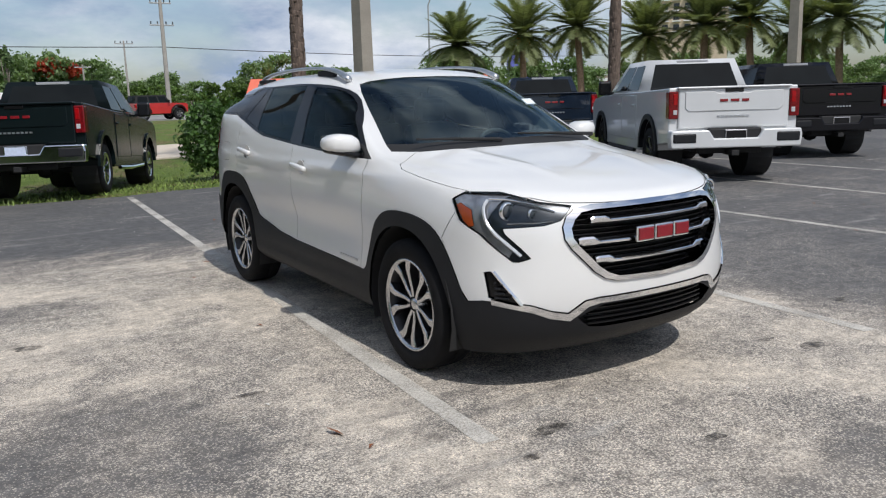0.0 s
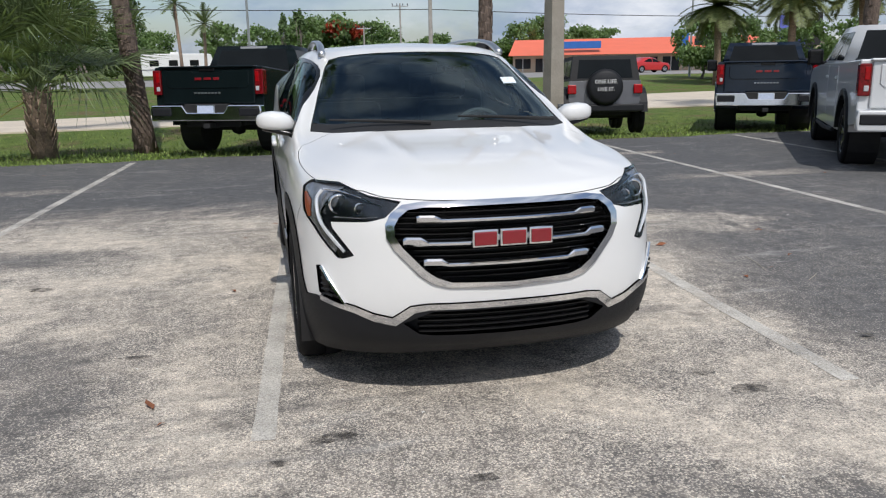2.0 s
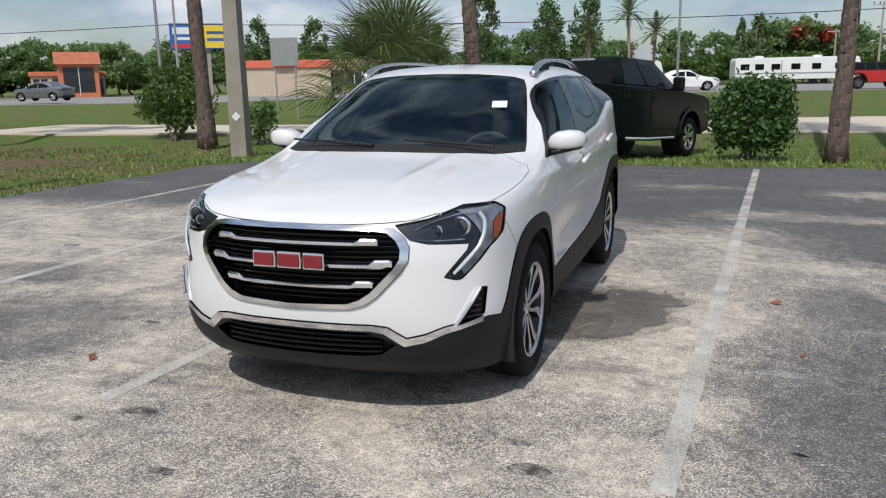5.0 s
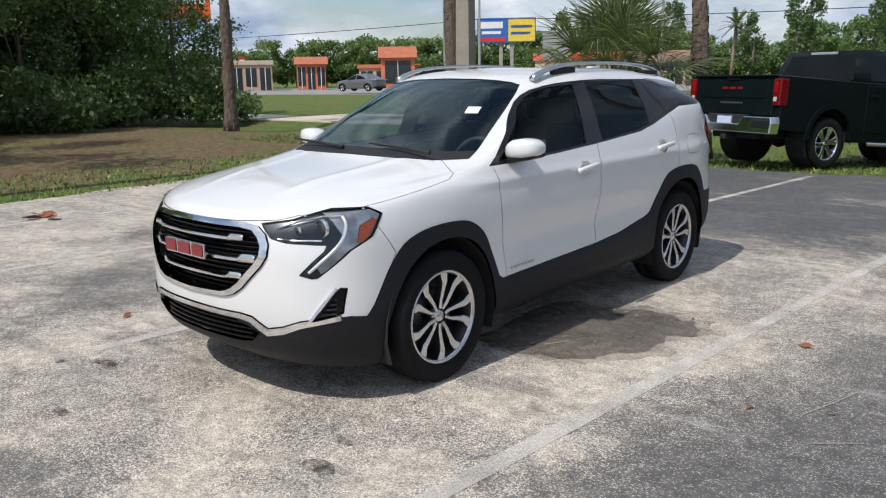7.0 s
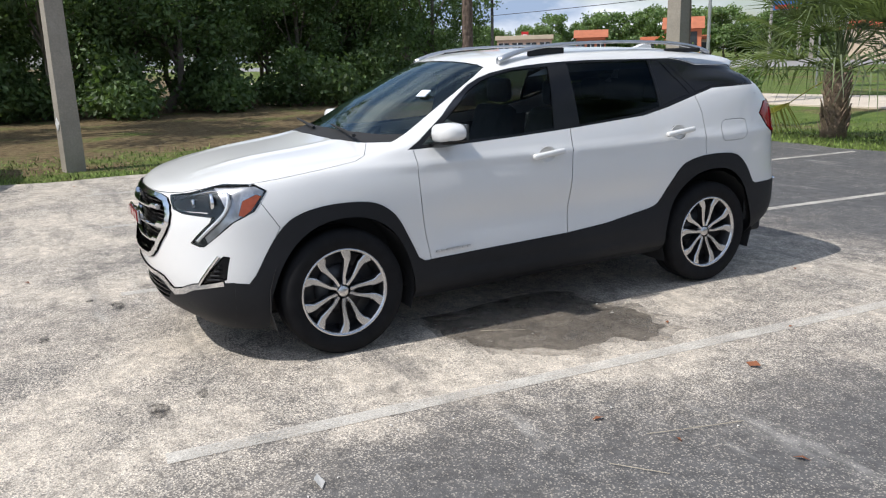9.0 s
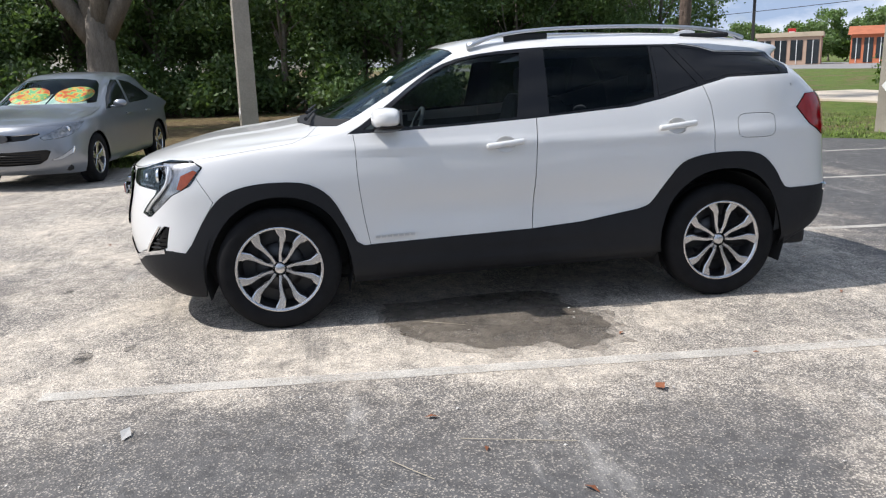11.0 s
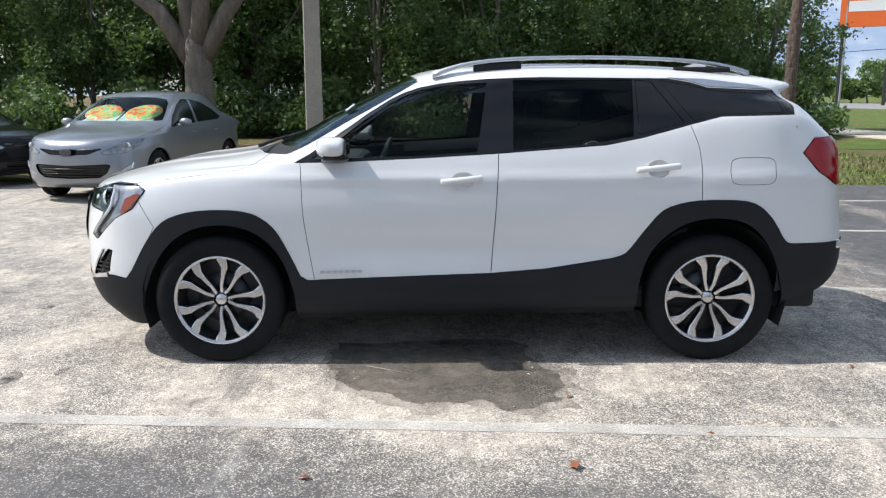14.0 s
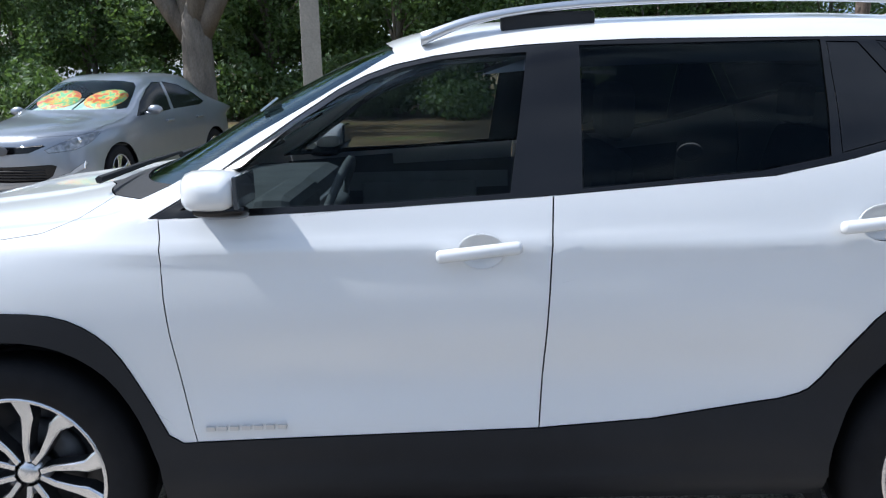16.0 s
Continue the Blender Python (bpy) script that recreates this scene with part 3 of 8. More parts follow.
def spoke_wheel(parent, x, y, r, sign, width=0.235, rim_r=0.245, pairs=5, turn=0.0, bright=None, twin=True, sides=48):
    """A wheel whose outer face lies towards sign * x, hub at (x, y, r)."""
    bright = bright or M_ALLOY
    w = width / 2
    m = Matrix.Translation((x, y, r)) @ Matrix.Diagonal((sign, 1, 1, 1)) @ Matrix.Rotation(turn, 4, "X")

    def put(name, bm, mat, under, label="", smooth=True):
        bmesh.ops.transform(bm, matrix=m, verts=bm.verts)
        bmesh.ops.recalc_face_normals(bm, faces=bm.faces)
        return part(name, bm, mat, under, label, smooth)

    bm = bmesh.new()
    lathe(bm, [(rim_r * 0.94, -w), (rim_r * 0.9, -w * 0.5), (rim_r * 0.86, 0.0), (rim_r * 0.93, w * 0.7), (rim_r * 0.975, w * 0.82)], sides)
    lathe(bm, [(0.001, -0.01), (rim_r * 0.86, -0.012)], sides)
    wheel = put("wheel", bm, M_DARKALLOY, parent, "alloy wheel with dark painted pockets")
    bm = bmesh.new()
    prof = [(rim_r * 0.97, -w * 0.85), (rim_r * 1.05, -w), (r * 0.93, -w * 0.98), (r * 0.985, -w * 0.86), (r, -w * 0.6), (r, -0.02), (r - 0.008, -0.018), (r - 0.008, -0.008), (r, -0.006), (r, w * 0.6),
            (r * 0.985, w * 0.86), (r * 0.93, w * 0.99), (r * 0.85, w * 1.04), (rim_r * 1.12, w * 1.02), (rim_r * 1.04, w * 0.96), (rim_r * 0.985, w * 0.84)]
    lathe(bm, prof, sides)
    put("tyre", bm, M_RUBBER, wheel, "black rubber tyre")
    bm = bmesh.new()
    lathe(bm, [(rim_r * 0.93, w * 0.8), (rim_r * 0.96, w * 0.92), (rim_r * 1.0, w * 0.93), (rim_r * 1.01, w * 0.84)], sides)
    put("rim_lip", bm, bright, wheel)
    for k in range(pairs):
        a0 = k * math.tau / pairs
        bm = bmesh.new()
        for s in (-1, 1):
            if twin:
                path = [(rim_r * 0.16, a0 + s * 0.40, 0.010), (rim_r * 0.34, a0 + s * 0.33, 0.010), (rim_r * 0.60, a0 + s * 0.385, 0.0135), (rim_r * 0.74, a0 + s * 0.40, 0.019), (rim_r * 0.85, a0 + s * 0.35, 0.025), (rim_r * 0.965, a0 + s * 0.31, 0.029)]
            else:
                path = [(rim_r * 0.2, a0 + s * 0.1, 0.03), (rim_r * 0.6, a0 + s * 0.08, 0.026), (rim_r * 0.95, a0 + s * 0.16, 0.034)]
            rows = []
            for rad, ang, half in path:
                c, sn = math.cos(ang), math.sin(ang)
                outx = w * (0.62 + 0.22 * (rad / rim_r))
                row = []
                for q, dx in ((-1, -0.05), (-1, -0.004), (-0.72, 0), (0.72, 0), (1, -0.004), (1, -0.05)):
                    row.append(bm.verts.new((outx + dx, c * rad - sn * half * q, sn * rad + c * half * q)))
                rows.append(row)
            for a, b in zip(rows, rows[1:]):
                for i in range(5):
                    f = bm.faces.new((a[i], a[i + 1], b[i + 1], b[i]))
                    f.material_index = 0 if 0 < i < 4 else 1
        put("spoke", bm, [bright, M_DARKALLOY], wheel, smooth=False)
    bm = bmesh.new()
    lathe(bm, [(0.001, w * 0.70), (0.024, w * 0.69), (0.030, w * 0.66), (0.034, w * 0.6), (0.046, w * 0.52), (0.05, 0.0)], 20)
    put("hub_cap", bm, bright, wheel)
    for k in range(5):
        a = (k + 0.5) * math.tau / 5
        bm = bmesh.new()
        lathe(bm, [(0.001, w * 0.66), (0.009, w * 0.65), (0.012, w * 0.45)], 8, at=(0, math.cos(a) * 0.058, math.sin(a) * 0.058))
        put("lug_nut", bm, M_DISC, wheel)
    bm = bmesh.new()
    lathe(bm, [(0.07, 0.012), (0.145, 0.012), (0.145, -0.008)], 24)
    put("brake_disc", bm, M_DISC, wheel)
    return wheel


# ---- stains, crumbs and grass at the lot's edge ----
M_OIL = material("dark_oil_stain", (0.05, 0.045, 0.04), 0.7, noise_scale=14, dark=0.6, light=1.5)


def soak(m, low, high, scale):
    """Lets the surface below show through a stain, unevenly."""
    nt = m.node_tree
    tc, n, mr = nt.nodes.new("ShaderNodeTexCoord"), node(nt, "ShaderNodeTexNoise", Scale=scale, Detail=4.0), nt.nodes.new("ShaderNodeMapRange")
    mr.inputs["From Min"].default_value, mr.inputs["From Max"].default_value = 0.35, 0.68
    mr.inputs["To Min"].default_value, mr.inputs["To Max"].default_value = low, high
    tr, mx = nt.nodes.new("ShaderNodeBsdfTransparent"), nt.nodes.new("ShaderNodeMixShader")
    nt.links.new(tc.outputs["Object"], n.inputs["Vector"])
    nt.links.new(n.outputs["Fac"], mr.inputs["Value"])
    nt.links.new(mr.outputs["Result"], mx.inputs["Fac"])
    nt.links.new(tr.outputs["BSDF"], mx.inputs[1])
    nt.links.new(nt.nodes["Principled BSDF"].outputs["BSDF"], mx.inputs[2])
    nt.links.new(mx.outputs["Shader"], nt.nodes["Material Output"].inputs["Surface"])


soak(M_OIL, 0.0, 0.8, 18.0)
M_DRYLEAF = material("dry_leaf", (0.22, 0.08, 0.035), 0.8, noise_scale=20, dark=0.7, light=1.3)
M_TWIG = material("pale_twig", (0.40, 0.35, 0.27), 0.8, noise_scale=20, dark=0.8, light=1.2)

M_WHITEPAINT_CHIP = material("pale_stone", (0.62, 0.60, 0.56), 0.8, noise_scale=20, dark=0.8, light=1.15)


def stain(name, label, outline, mat, lift, wobble, seed, steps=5):
    """A flat irregular stain on the asphalt, its edge roughened."""
    rs = random.Random(seed)
    pts = curve_through([(*p, 0) for p in outline + outline[:1]], steps)[:-1]
    bm = bmesh.new()
    vs = []
    for k, p in enumerate(pts):
        q = Vector(p)
        q += Vector((noise.noise(q * 9 + Vector((seed, 0, 0))), noise.noise(q * 9 + Vector((0, seed, 0))), 0)) * wobble
        vs.append(bm.verts.new((q.x, q.y, lift)))
    f = bm.faces.new(vs)
    f.normal_update()
    if f.normal.z < 0:
        f.normal_flip()
    bmesh.ops.triangulate(bm, faces=bm.faces)
    return solid(name, bm, mat, label, "stain", kind="structure")


soak(M_WET, 0.35, 1.0, 7.0)
M_DAMPEDGE = asphalt_material("drying_asphalt", 0.6, 0.7)
soak(M_DAMPEDGE, 0.0, 0.7, 9.0)
stain("damp_stain", "drying rim of a damp stain on asphalt", [(.55, -.80), (1.0, -.80), (1.32, -.68), (1.48, -.44), (1.60, -.24), (1.55, .0), (1.64, .22), (1.57, .47), (1.34, .55), (1.12, .60), (.92, .45), (.55, .38)], M_DAMPEDGE, .0024, .10, 5)
stain("damp_stain", "damp brown stain on asphalt below the doors", [(.55, -.75), (1.0, -.74), (1.27, -.62), (1.42, -.40), (1.53, -.22), (1.47, .0), (1.58, .2), (1.50, .42), (1.30, .47), (1.12, .52), (.95, .38), (.55, .3)], M_WET, .003, .08, 3)
for k, (x, y, r) in enumerate(((-.82, -2.42, .065), (1.13, -2.43, .05), (1.03, -2.2, .035), (-1.75, -1.2, .05), (-2.6, .4, .06), (-4.3, .7, .06), (-1.05, -2.6, .035), (-.3, -2.9, .04))):
    stain("oil_stain", "small dark oil spot on asphalt", [(x + r * (1.7 + .3 * math.sin(k + a * 2)) * math.cos(a), y + r * .8 * math.sin(a)) for a in (i * math.tau / 8 for i in range(8))], M_OIL, .0032, .03, 11 + k, 3)


def loose_bits(name, label, mat, count, spans, size, seed, category):
    """Small crumbs lying flat on the asphalt."""
    rs = random.Random(seed)
    bm = bmesh.new()
    for _ in range(count):
        x, y = rs.uniform(*spans[0]), rs.uniform(*spans[1])
        s, a = size * rs.uniform(.4, 1.3), rs.uniform(0, math.tau)
        u, v = Vector((math.cos(a), math.sin(a), 0)) * s, Vector((-math.sin(a), math.cos(a), 0)) * s * .45
        c = Vector((x, y, .006))
        q = [bm.verts.new(p) for p in (c - u, c + v * rs.uniform(.5, 1.2) + Vector((0, 0, s * .35)), c + u, c - v + Vector((0, 0, s * .2)))]
        bm.faces.new((q[0], q[3], q[1]))
        bm.faces.new((q[3], q[2], q[1]))
    return solid(name, bm, mat, label, category, kind="stuff")


loose_bits("pale_stone_chips", "scattered pale stone chips on asphalt", M_WHITEPAINT_CHIP, 900, ((-7, 8), (-4.5, 8)), .011, 5, "gravel")
loose_bits("leaf_litter", "scattered dry brown leaves on asphalt", M_DRYLEAF, 90, ((-7.5, 9), (-4, 9)), .03, 6, "leaves")
for k, (x, y, s) in enumerate(((2.19, .39, .05), (-6.39, -.53, .14), (-1.6, -1.9, .05), (2.17, -1.97, .05))):
    bm = bmesh.new()
    n = 5 if s > .1 else 1
    for j in range(n):
        a = j * 1.3 + k
        c = Vector((x + .06 * j * math.cos(a), y + .06 * j * math.sin(a), .008))
        u, v = Vector((math.cos(a), math.sin(a), 0)) * s, Vector((-math.sin(a), math.cos(a), 0)) * s * .45
        q = [bm.verts.new(p) for p in (c - u, c - v, c + u + Vector((0, 0, s * .3)), c + v + Vector((0, 0, s * .4)))]
        bm.faces.new(q)
    solid("fallen_leaf", bm, M_WHITEPAINT_CHIP if k == 3 else M_DRYLEAF, "curled reddish fallen leaf on asphalt" if k < 3 else "small white scrap lying on asphalt", "leaf" if k < 3 else "litter")
for x0, y0, x1, y1 in ((.98, -.55, 1.10, -.32), (2.5, -.6, 2.62, -.15), (2.62, -.9, 2.8, -.75)):
    bm = bmesh.new()
    tube(bm, [(x0, y0, .008), ((x0 + x1) / 2 + .01, (y0 + y1) / 2, .012), (x1, y1, .008)], .002, 5)
    solid("twig", bm, M_TWIG, "thin pale twig lying on asphalt", "twig")


def grass_blades():
    rs = np.random.default_rng(8)
    spans = [((-7.2, 13.0), (8.7, 16.5), 15000), ((-11.5, -8.0), (-5, 8.5), 5200), ((-16, -7.4), (8.2, 15), 5200), ((13, 22), (9, 14), 1500)]
    pts = []
    for (x0, x1), (y0, y1), n in spans:
        k = rs.random((n, 2)) ** np.array([1.0, 1.7])
        p = np.stack([x0 + k[:, 0] * (x1 - x0), y0 + k[:, 1] * (y1 - y0)], axis=1)
        if x1 < -7.9:
            p[:, 0] = x1 - k[:, 1] * (x1 - x0)
            p[:, 1] = y0 + k[:, 0] * (y1 - y0)
        pts.append(p)
    p = np.concatenate(pts)
    keep = [not (q[0] > -7.0 and q[1] < 8.93 + .05 * q[0]) and not (q[0] > -8.0 and q[1] < 7.6) for q in p]
    p = p[np.array(keep)]
    n = len(p)
    z = np.array([rise(*q) - .018 for q in p])
    a = rs.random(n) * math.tau
    h = .035 + .06 * rs.random(n) ** 2
    w = .010 + .006 * rs.random(n)
    lean = rs.normal(size=(n, 2)) * .035
    base = np.column_stack([p, z])
    side = np.column_stack([np.cos(a) * w, np.sin(a) * w, np.zeros(n)])
    tip = base + np.column_stack([lean, h])
    v = np.stack([base - side, base + side, tip], axis=1).reshape(-1, 3)
    me = bpy.data.meshes.new("grass_blades")
    me.from_pydata(v.tolist(), [], np.arange(n * 3).reshape(-1, 3).tolist())
    me.materials.append(M_BLADE)
    tagged(new("grass_blades", me), "short green grass blades along the asphalt edge", "grass", kind="stuff")


grass_blades()

# ---- the white crossover ----
M_DISC = material("brake_disc_steel", (0.10, 0.10, 0.105), 0.5, metal=0.8, noise_scale=20, dark=0.8, light=1.2)
M_LAMPDARK = material("dark_lamp_housing", (0.045, 0.046, 0.05), 0.25, metal=0.5, noise_scale=25, dark=0.5, light=1.8)
M_LAMPCHROME = material("bright_lamp_trim", (0.80, 0.81, 0.83), 0.2, metal=0.5, noise_scale=20, dark=0.9, light=1.05)
M_LAMPSHELL = material("smoked_lamp_shell", (0.34, 0.35, 0.37), 0.25, metal=0.8, noise_scale=14, dark=0.5, light=1.6)
M_CARLENS = material("dark_lens_glass", (0.05, 0.055, 0.06), 0.05, coat=0.6, noise_scale=20, dark=0.9, light=1.1)
SUV_LINES = [
    [(0, -2.12, .22), (.32, -2.10, .22), (.55, -2.04, .215), (.70, -1.95, .21), (.80, -1.84, .21), (.85, -1.70, .22), (.85, -1.36, .25), (.85, -.90, .25),
     (.85, .15, .27), (.85, .95, .28), (.86, 1.36, .30), (.85, 1.75, .30), (.77, 1.93, .34), (.64, 2.03, .40), (.38, 2.09, .42), (0, 2.11, .42)],
    [(0, -2.24, .31), (.32, -2.22, .31), (.55, -2.15, .315), (.72, -2.05, .32), (.825, -1.91, .33), (.88, -1.72, .34), (.905, -1.36, .33), (.895, -.90, .31),
     (.895, .15, .32), (.90, .95, .34), (.92, 1.36, .35), (.905, 1.75, .37), (.82, 2.02, .43), (.69, 2.14, .48), (.40, 2.21, .50), (0, 2.23, .50)],
    [(0, -2.29, .45), (.32, -2.27, .45), (.55, -2.20, .45), (.73, -2.09, .46), (.84, -1.93, .47), (.89, -1.72, .48), (.915, -1.36, .50), (.905, -.90, .47),
     (.905, .15, .50), (.91, .95, .53), (.925, 1.36, .55), (.91, 1.75, .58), (.83, 2.04, .62), (.70, 2.16, .63), (.40, 2.24, .63), (0, 2.26, .63)],
    [(0, -2.31, .68), (.32, -2.28, .68), (.55, -2.20, .68), (.72, -2.08, .68), (.83, -1.93, .68), (.885, -1.72, .69), (.912, -1.36, .70), (.905, -.88, .66),
     (.908, .15, .67), (.915, .95, .71), (.925, 1.36, .73), (.91, 1.75, .76), (.825, 2.03, .79), (.69, 2.15, .79), (.40, 2.22, .79), (0, 2.24, .79)],
    [(0, -2.29, .86), (.32, -2.26, .86), (.55, -2.17, .86), (.71, -2.05, .86), (.815, -1.92, .87), (.872, -1.72, .88), (.905, -1.36, .89), (.908, -.90, .86),
     (.915, .15, .86), (.92, .95, .90), (.925, 1.36, .93), (.90, 1.75, .95), (.815, 2.02, 1.0), (.68, 2.13, 1.0), (.40, 2.20, 1.0), (0, 2.22, 1.0)],
    [(0, -2.22, .955), (.32, -2.19, .96), (.54, -2.10, .97), (.68, -2.0, .975), (.785, -1.87, .985), (.838, -1.68, 1.005), (.870, -1.36, 1.035), (.888, -.90, 1.02),
     (.90, .15, 1.04), (.905, .95, 1.07), (.90, 1.36, 1.12), (.875, 1.75, 1.16), (.80, 1.99, 1.20), (.66, 2.10, 1.21), (.38, 2.16, 1.21), (0, 2.18, 1.21)],
    [(0, -2.13, .995), (.30, -2.10, 1.0), (.50, -2.01, 1.012), (.64, -1.90, 1.02), (.73, -1.76, 1.03), (.78, -1.56, 1.05), (.81, -1.28, 1.08), (.855, -.90, 1.115),
     (.868, .15, 1.16), (.868, .95, 1.235), (.86, 1.36, 1.33), (.84, 1.75, 1.365), (.765, 1.93, 1.32), (.62, 2.02, 1.30), (.36, 2.06, 1.295), (0, 2.08, 1.295)],
    [(0, -1.85, 1.07), (.28, -1.82, 1.072), (.46, -1.74, 1.075), (.58, -1.62, 1.08), (.66, -1.47, 1.085), (.72, -1.30, 1.095), (.78, -1.10, 1.115), (.835, -.86, 1.155),
     (.845, .15, 1.22), (.845, .95, 1.29), (.84, 1.36, 1.365), (.815, 1.75, 1.395), (.735, 1.89, 1.37), (.59, 1.97, 1.36), (.34, 2.01, 1.36), (0, 2.03, 1.36)],
    [(0, -1.16, 1.18), (.28, -1.15, 1.178), (.46, -1.125, 1.174), (.58, -1.09, 1.168), (.67, -1.04, 1.163), (.735, -.98, 1.162), (.78, -.90, 1.172), (.808, -.76, 1.215),
     (.81, .15, 1.32), (.81, .95, 1.37), (.805, 1.36, 1.42), (.77, 1.72, 1.435), (.69, 1.85, 1.42), (.55, 1.91, 1.415), (.32, 1.95, 1.415), (0, 1.97, 1.415)],
    [(0, -.72, 1.405), (.27, -.71, 1.40), (.44, -.69, 1.392), (.54, -.66, 1.385), (.615, -.62, 1.375), (.665, -.575, 1.37), (.70, -.52, 1.375), (.735, -.42, 1.405),
     (.755, .15, 1.45), (.755, .95, 1.465), (.745, 1.36, 1.48), (.705, 1.66, 1.48), (.62, 1.78, 1.475), (.49, 1.84, 1.475), (.29, 1.875, 1.475), (0, 1.89, 1.475)],
    [(0, -.30, 1.60), (.26, -.29, 1.595), (.41, -.27, 1.585), (.50, -.245, 1.575), (.565, -.21, 1.565), (.61, -.165, 1.558), (.64, -.09, 1.557), (.66, .05, 1.565),
     (.685, .25, 1.575), (.68, .95, 1.58), (.665, 1.36, 1.565), (.635, 1.66, 1.545), (.58, 1.82, 1.53), (.47, 1.90, 1.53), (.28, 1.94, 1.53), (0, 1.955, 1.535)],
    [(0, -.12, 1.638), (.24, -.11, 1.634), (.38, -.09, 1.628), (.46, -.06, 1.622), (.52, -.02, 1.616), (.555, .04, 1.613), (.575, .12, 1.615), (.585, .22, 1.62),
     (.59, .40, 1.625), (.58, .95, 1.628), (.565, 1.30, 1.612), (.54, 1.55, 1.592), (.49, 1.75, 1.57), (.41, 1.85, 1.56), (.25, 1.90, 1.56), (0, 1.915, 1.565)],
    [(0, .10, 1.656), (.15, .11, 1.654), (.25, .13, 1.65), (.30, .16, 1.648), (.33, .20, 1.646), (.35, .25, 1.645), (.36, .32, 1.646), (.365, .42, 1.648),
     (.36, .60, 1.65), (.35, .95, 1.65), (.34, 1.22, 1.638), (.32, 1.42, 1.622), (.28, 1.58, 1.605), (.22, 1.68, 1.596), (.13, 1.73, 1.593), (0, 1.75, 1.592)],
    [(0, .30, 1.662), (0, .32, 1.662), (0, .34, 1.662), (0, .36, 1.662), (0, .40, 1.662), (0, .44, 1.662), (0, .50, 1.662), (0, .56, 1.662),
     (0, .70, 1.661), (0, .95, 1.658), (0, 1.15, 1.65), (0, 1.28, 1.642), (0, 1.38, 1.635), (0, 1.42, 1.632), (0, 1.45, 1.63), (0, 1.47, 1.628)],
]

ARCH_F = [(-1.80, .1), (-1.77, .40), (-1.71, .55), (-1.62, .675), (-1.50, .755), (-1.345, .785), (-1.19, .76), (-1.07, .68), (-.99, .55), (-.945, .40), (-.92, .1)]
ARCH_R = [(.93, .1), (.955, .45), (1.0, .6), (1.08, .71), (1.2, .79), (1.36, .818), (1.52, .79), (1.63, .70), (1.705, .56), (1.75, .4), (1.78, .1)]
CLAD_TOP = [(-1.95, .49), (-1.88, .48), (-1.84, .53), (-1.74, .70), (-1.65, .80), (-1.52, .85), (-1.32, .866), (-1.16, .845), (-1.05, .77), (-.97, .63), (-.91, .50), (-.87, .475),
            (.13, .51), (.45, .535), (.80, .59), (.88, .62), (.97, .74), (1.07, .86), (1.2, .905), (1.4, .917), (1.57, .895), (1.67, .81), (1.75, .69), (1.79, .672), (2.5, .665)]
CLAD = CLAD_TOP + [(2.5, .05), (-1.95, .05)]
FRONT_CLAD = [(-.05, .485), (.37, .485), (.43, .475), (.51, .415), (.59, .43), (.67, .465), (.78, .49), (.95, .495), (.95, .05), (-.05, .05)]
FRONT_CHROME = [(-.05, .497), (.37, .497), (.44, .487), (.515, .432), (.59, .447), (.67, .478), (.78, .50), (.805, .503), (.805, .476), (.78, .47), (.67, .443), (.59, .408), (.50, .39), (.42, .455), (.36, .467), (-.05, .467)]
GRILLE = [(-.05, .934), (.37, .932), (.455, .920), (.506, .885), (.53, .84), (.528, .785), (.50, .735), (.40, .625), (.345, .588), (.28, .570), (-.05, .560)]
GRILLE_IN = [(-.05, .909), (.36, .907), (.432, .897), (.470, .868), (.491, .832), (.489, .79), (.463, .748), (.372, .650), (.322, .615), (.265, .596), (-.05, .584)]
INTAKE = [(-.05, .462), (.34, .462), (.41, .435), (.47, .405), (.40, .352), (.33, .343), (-.05, .335)]
LAMP_SIDE = [(-2.5, 1.0), (-1.80, 1.0), (-1.745, .965), (-1.82, .865), (-1.93, .81), (-2.03, .72), (-2.07, .685), (-2.5, .66)]
LAMP_FRONT = [(.46, .934), (.59, .955), (.72, 1.01), (.95, 1.06), (.95, .62), (.705, .685), (.665, .70), (.745, .81), (.75, .838), (.60, .850), (.53, .870)]
FOG = [(.800, .635), (.818, .630), (.812, .512), (.79, .500), (.715, .478), (.735, .515), (.77, .575)]
DLO = [(-.93, 1.115), (-.60, 1.125), (-.27, 1.14), (.17, 1.165), (.76, 1.21), (.96, 1.25), (1.2, 1.315), (1.38, 1.36), (1.78, 1.37), (1.80, 1.42), (1.72, 1.50), (1.34, 1.515), (1.24, 1.545),
       (1.12, 1.565), (.43, 1.572), (.23, 1.567), (-.02, 1.552), (-.26, 1.515), (-.42, 1.45), (-.66, 1.29), (-.85, 1.16)]
PANES = {
    "front_door_glass": [(-.84, 1.138), (-.30, 1.152), (.06, 1.174), (.115, 1.542), (0, 1.537), (-.12, 1.528), (-.24, 1.505), (-.33, 1.475), (-.42, 1.43), (-.53, 1.36), (-.63, 1.285), (-.76, 1.185)],
    "rear_door_glass": [(.255, 1.183), (.72, 1.222), (.905, 1.257), (.918, 1.560), (.262, 1.557)],
    "vent_glass": [(.935, 1.265), (1.18, 1.328), (1.02, 1.552), (.935, 1.555)],
    "quarter_glass": [(1.23, 1.338), (1.38, 1.374), (1.72, 1.384), (1.70, 1.48), (1.35, 1.50), (1.24, 1.53), (1.07, 1.555)],
}
WEDGE = [(1.12, 1.568), (1.24, 1.548), (1.34, 1.518), (1.72, 1.503), (1.62, 1.528), (1.32, 1.562)]
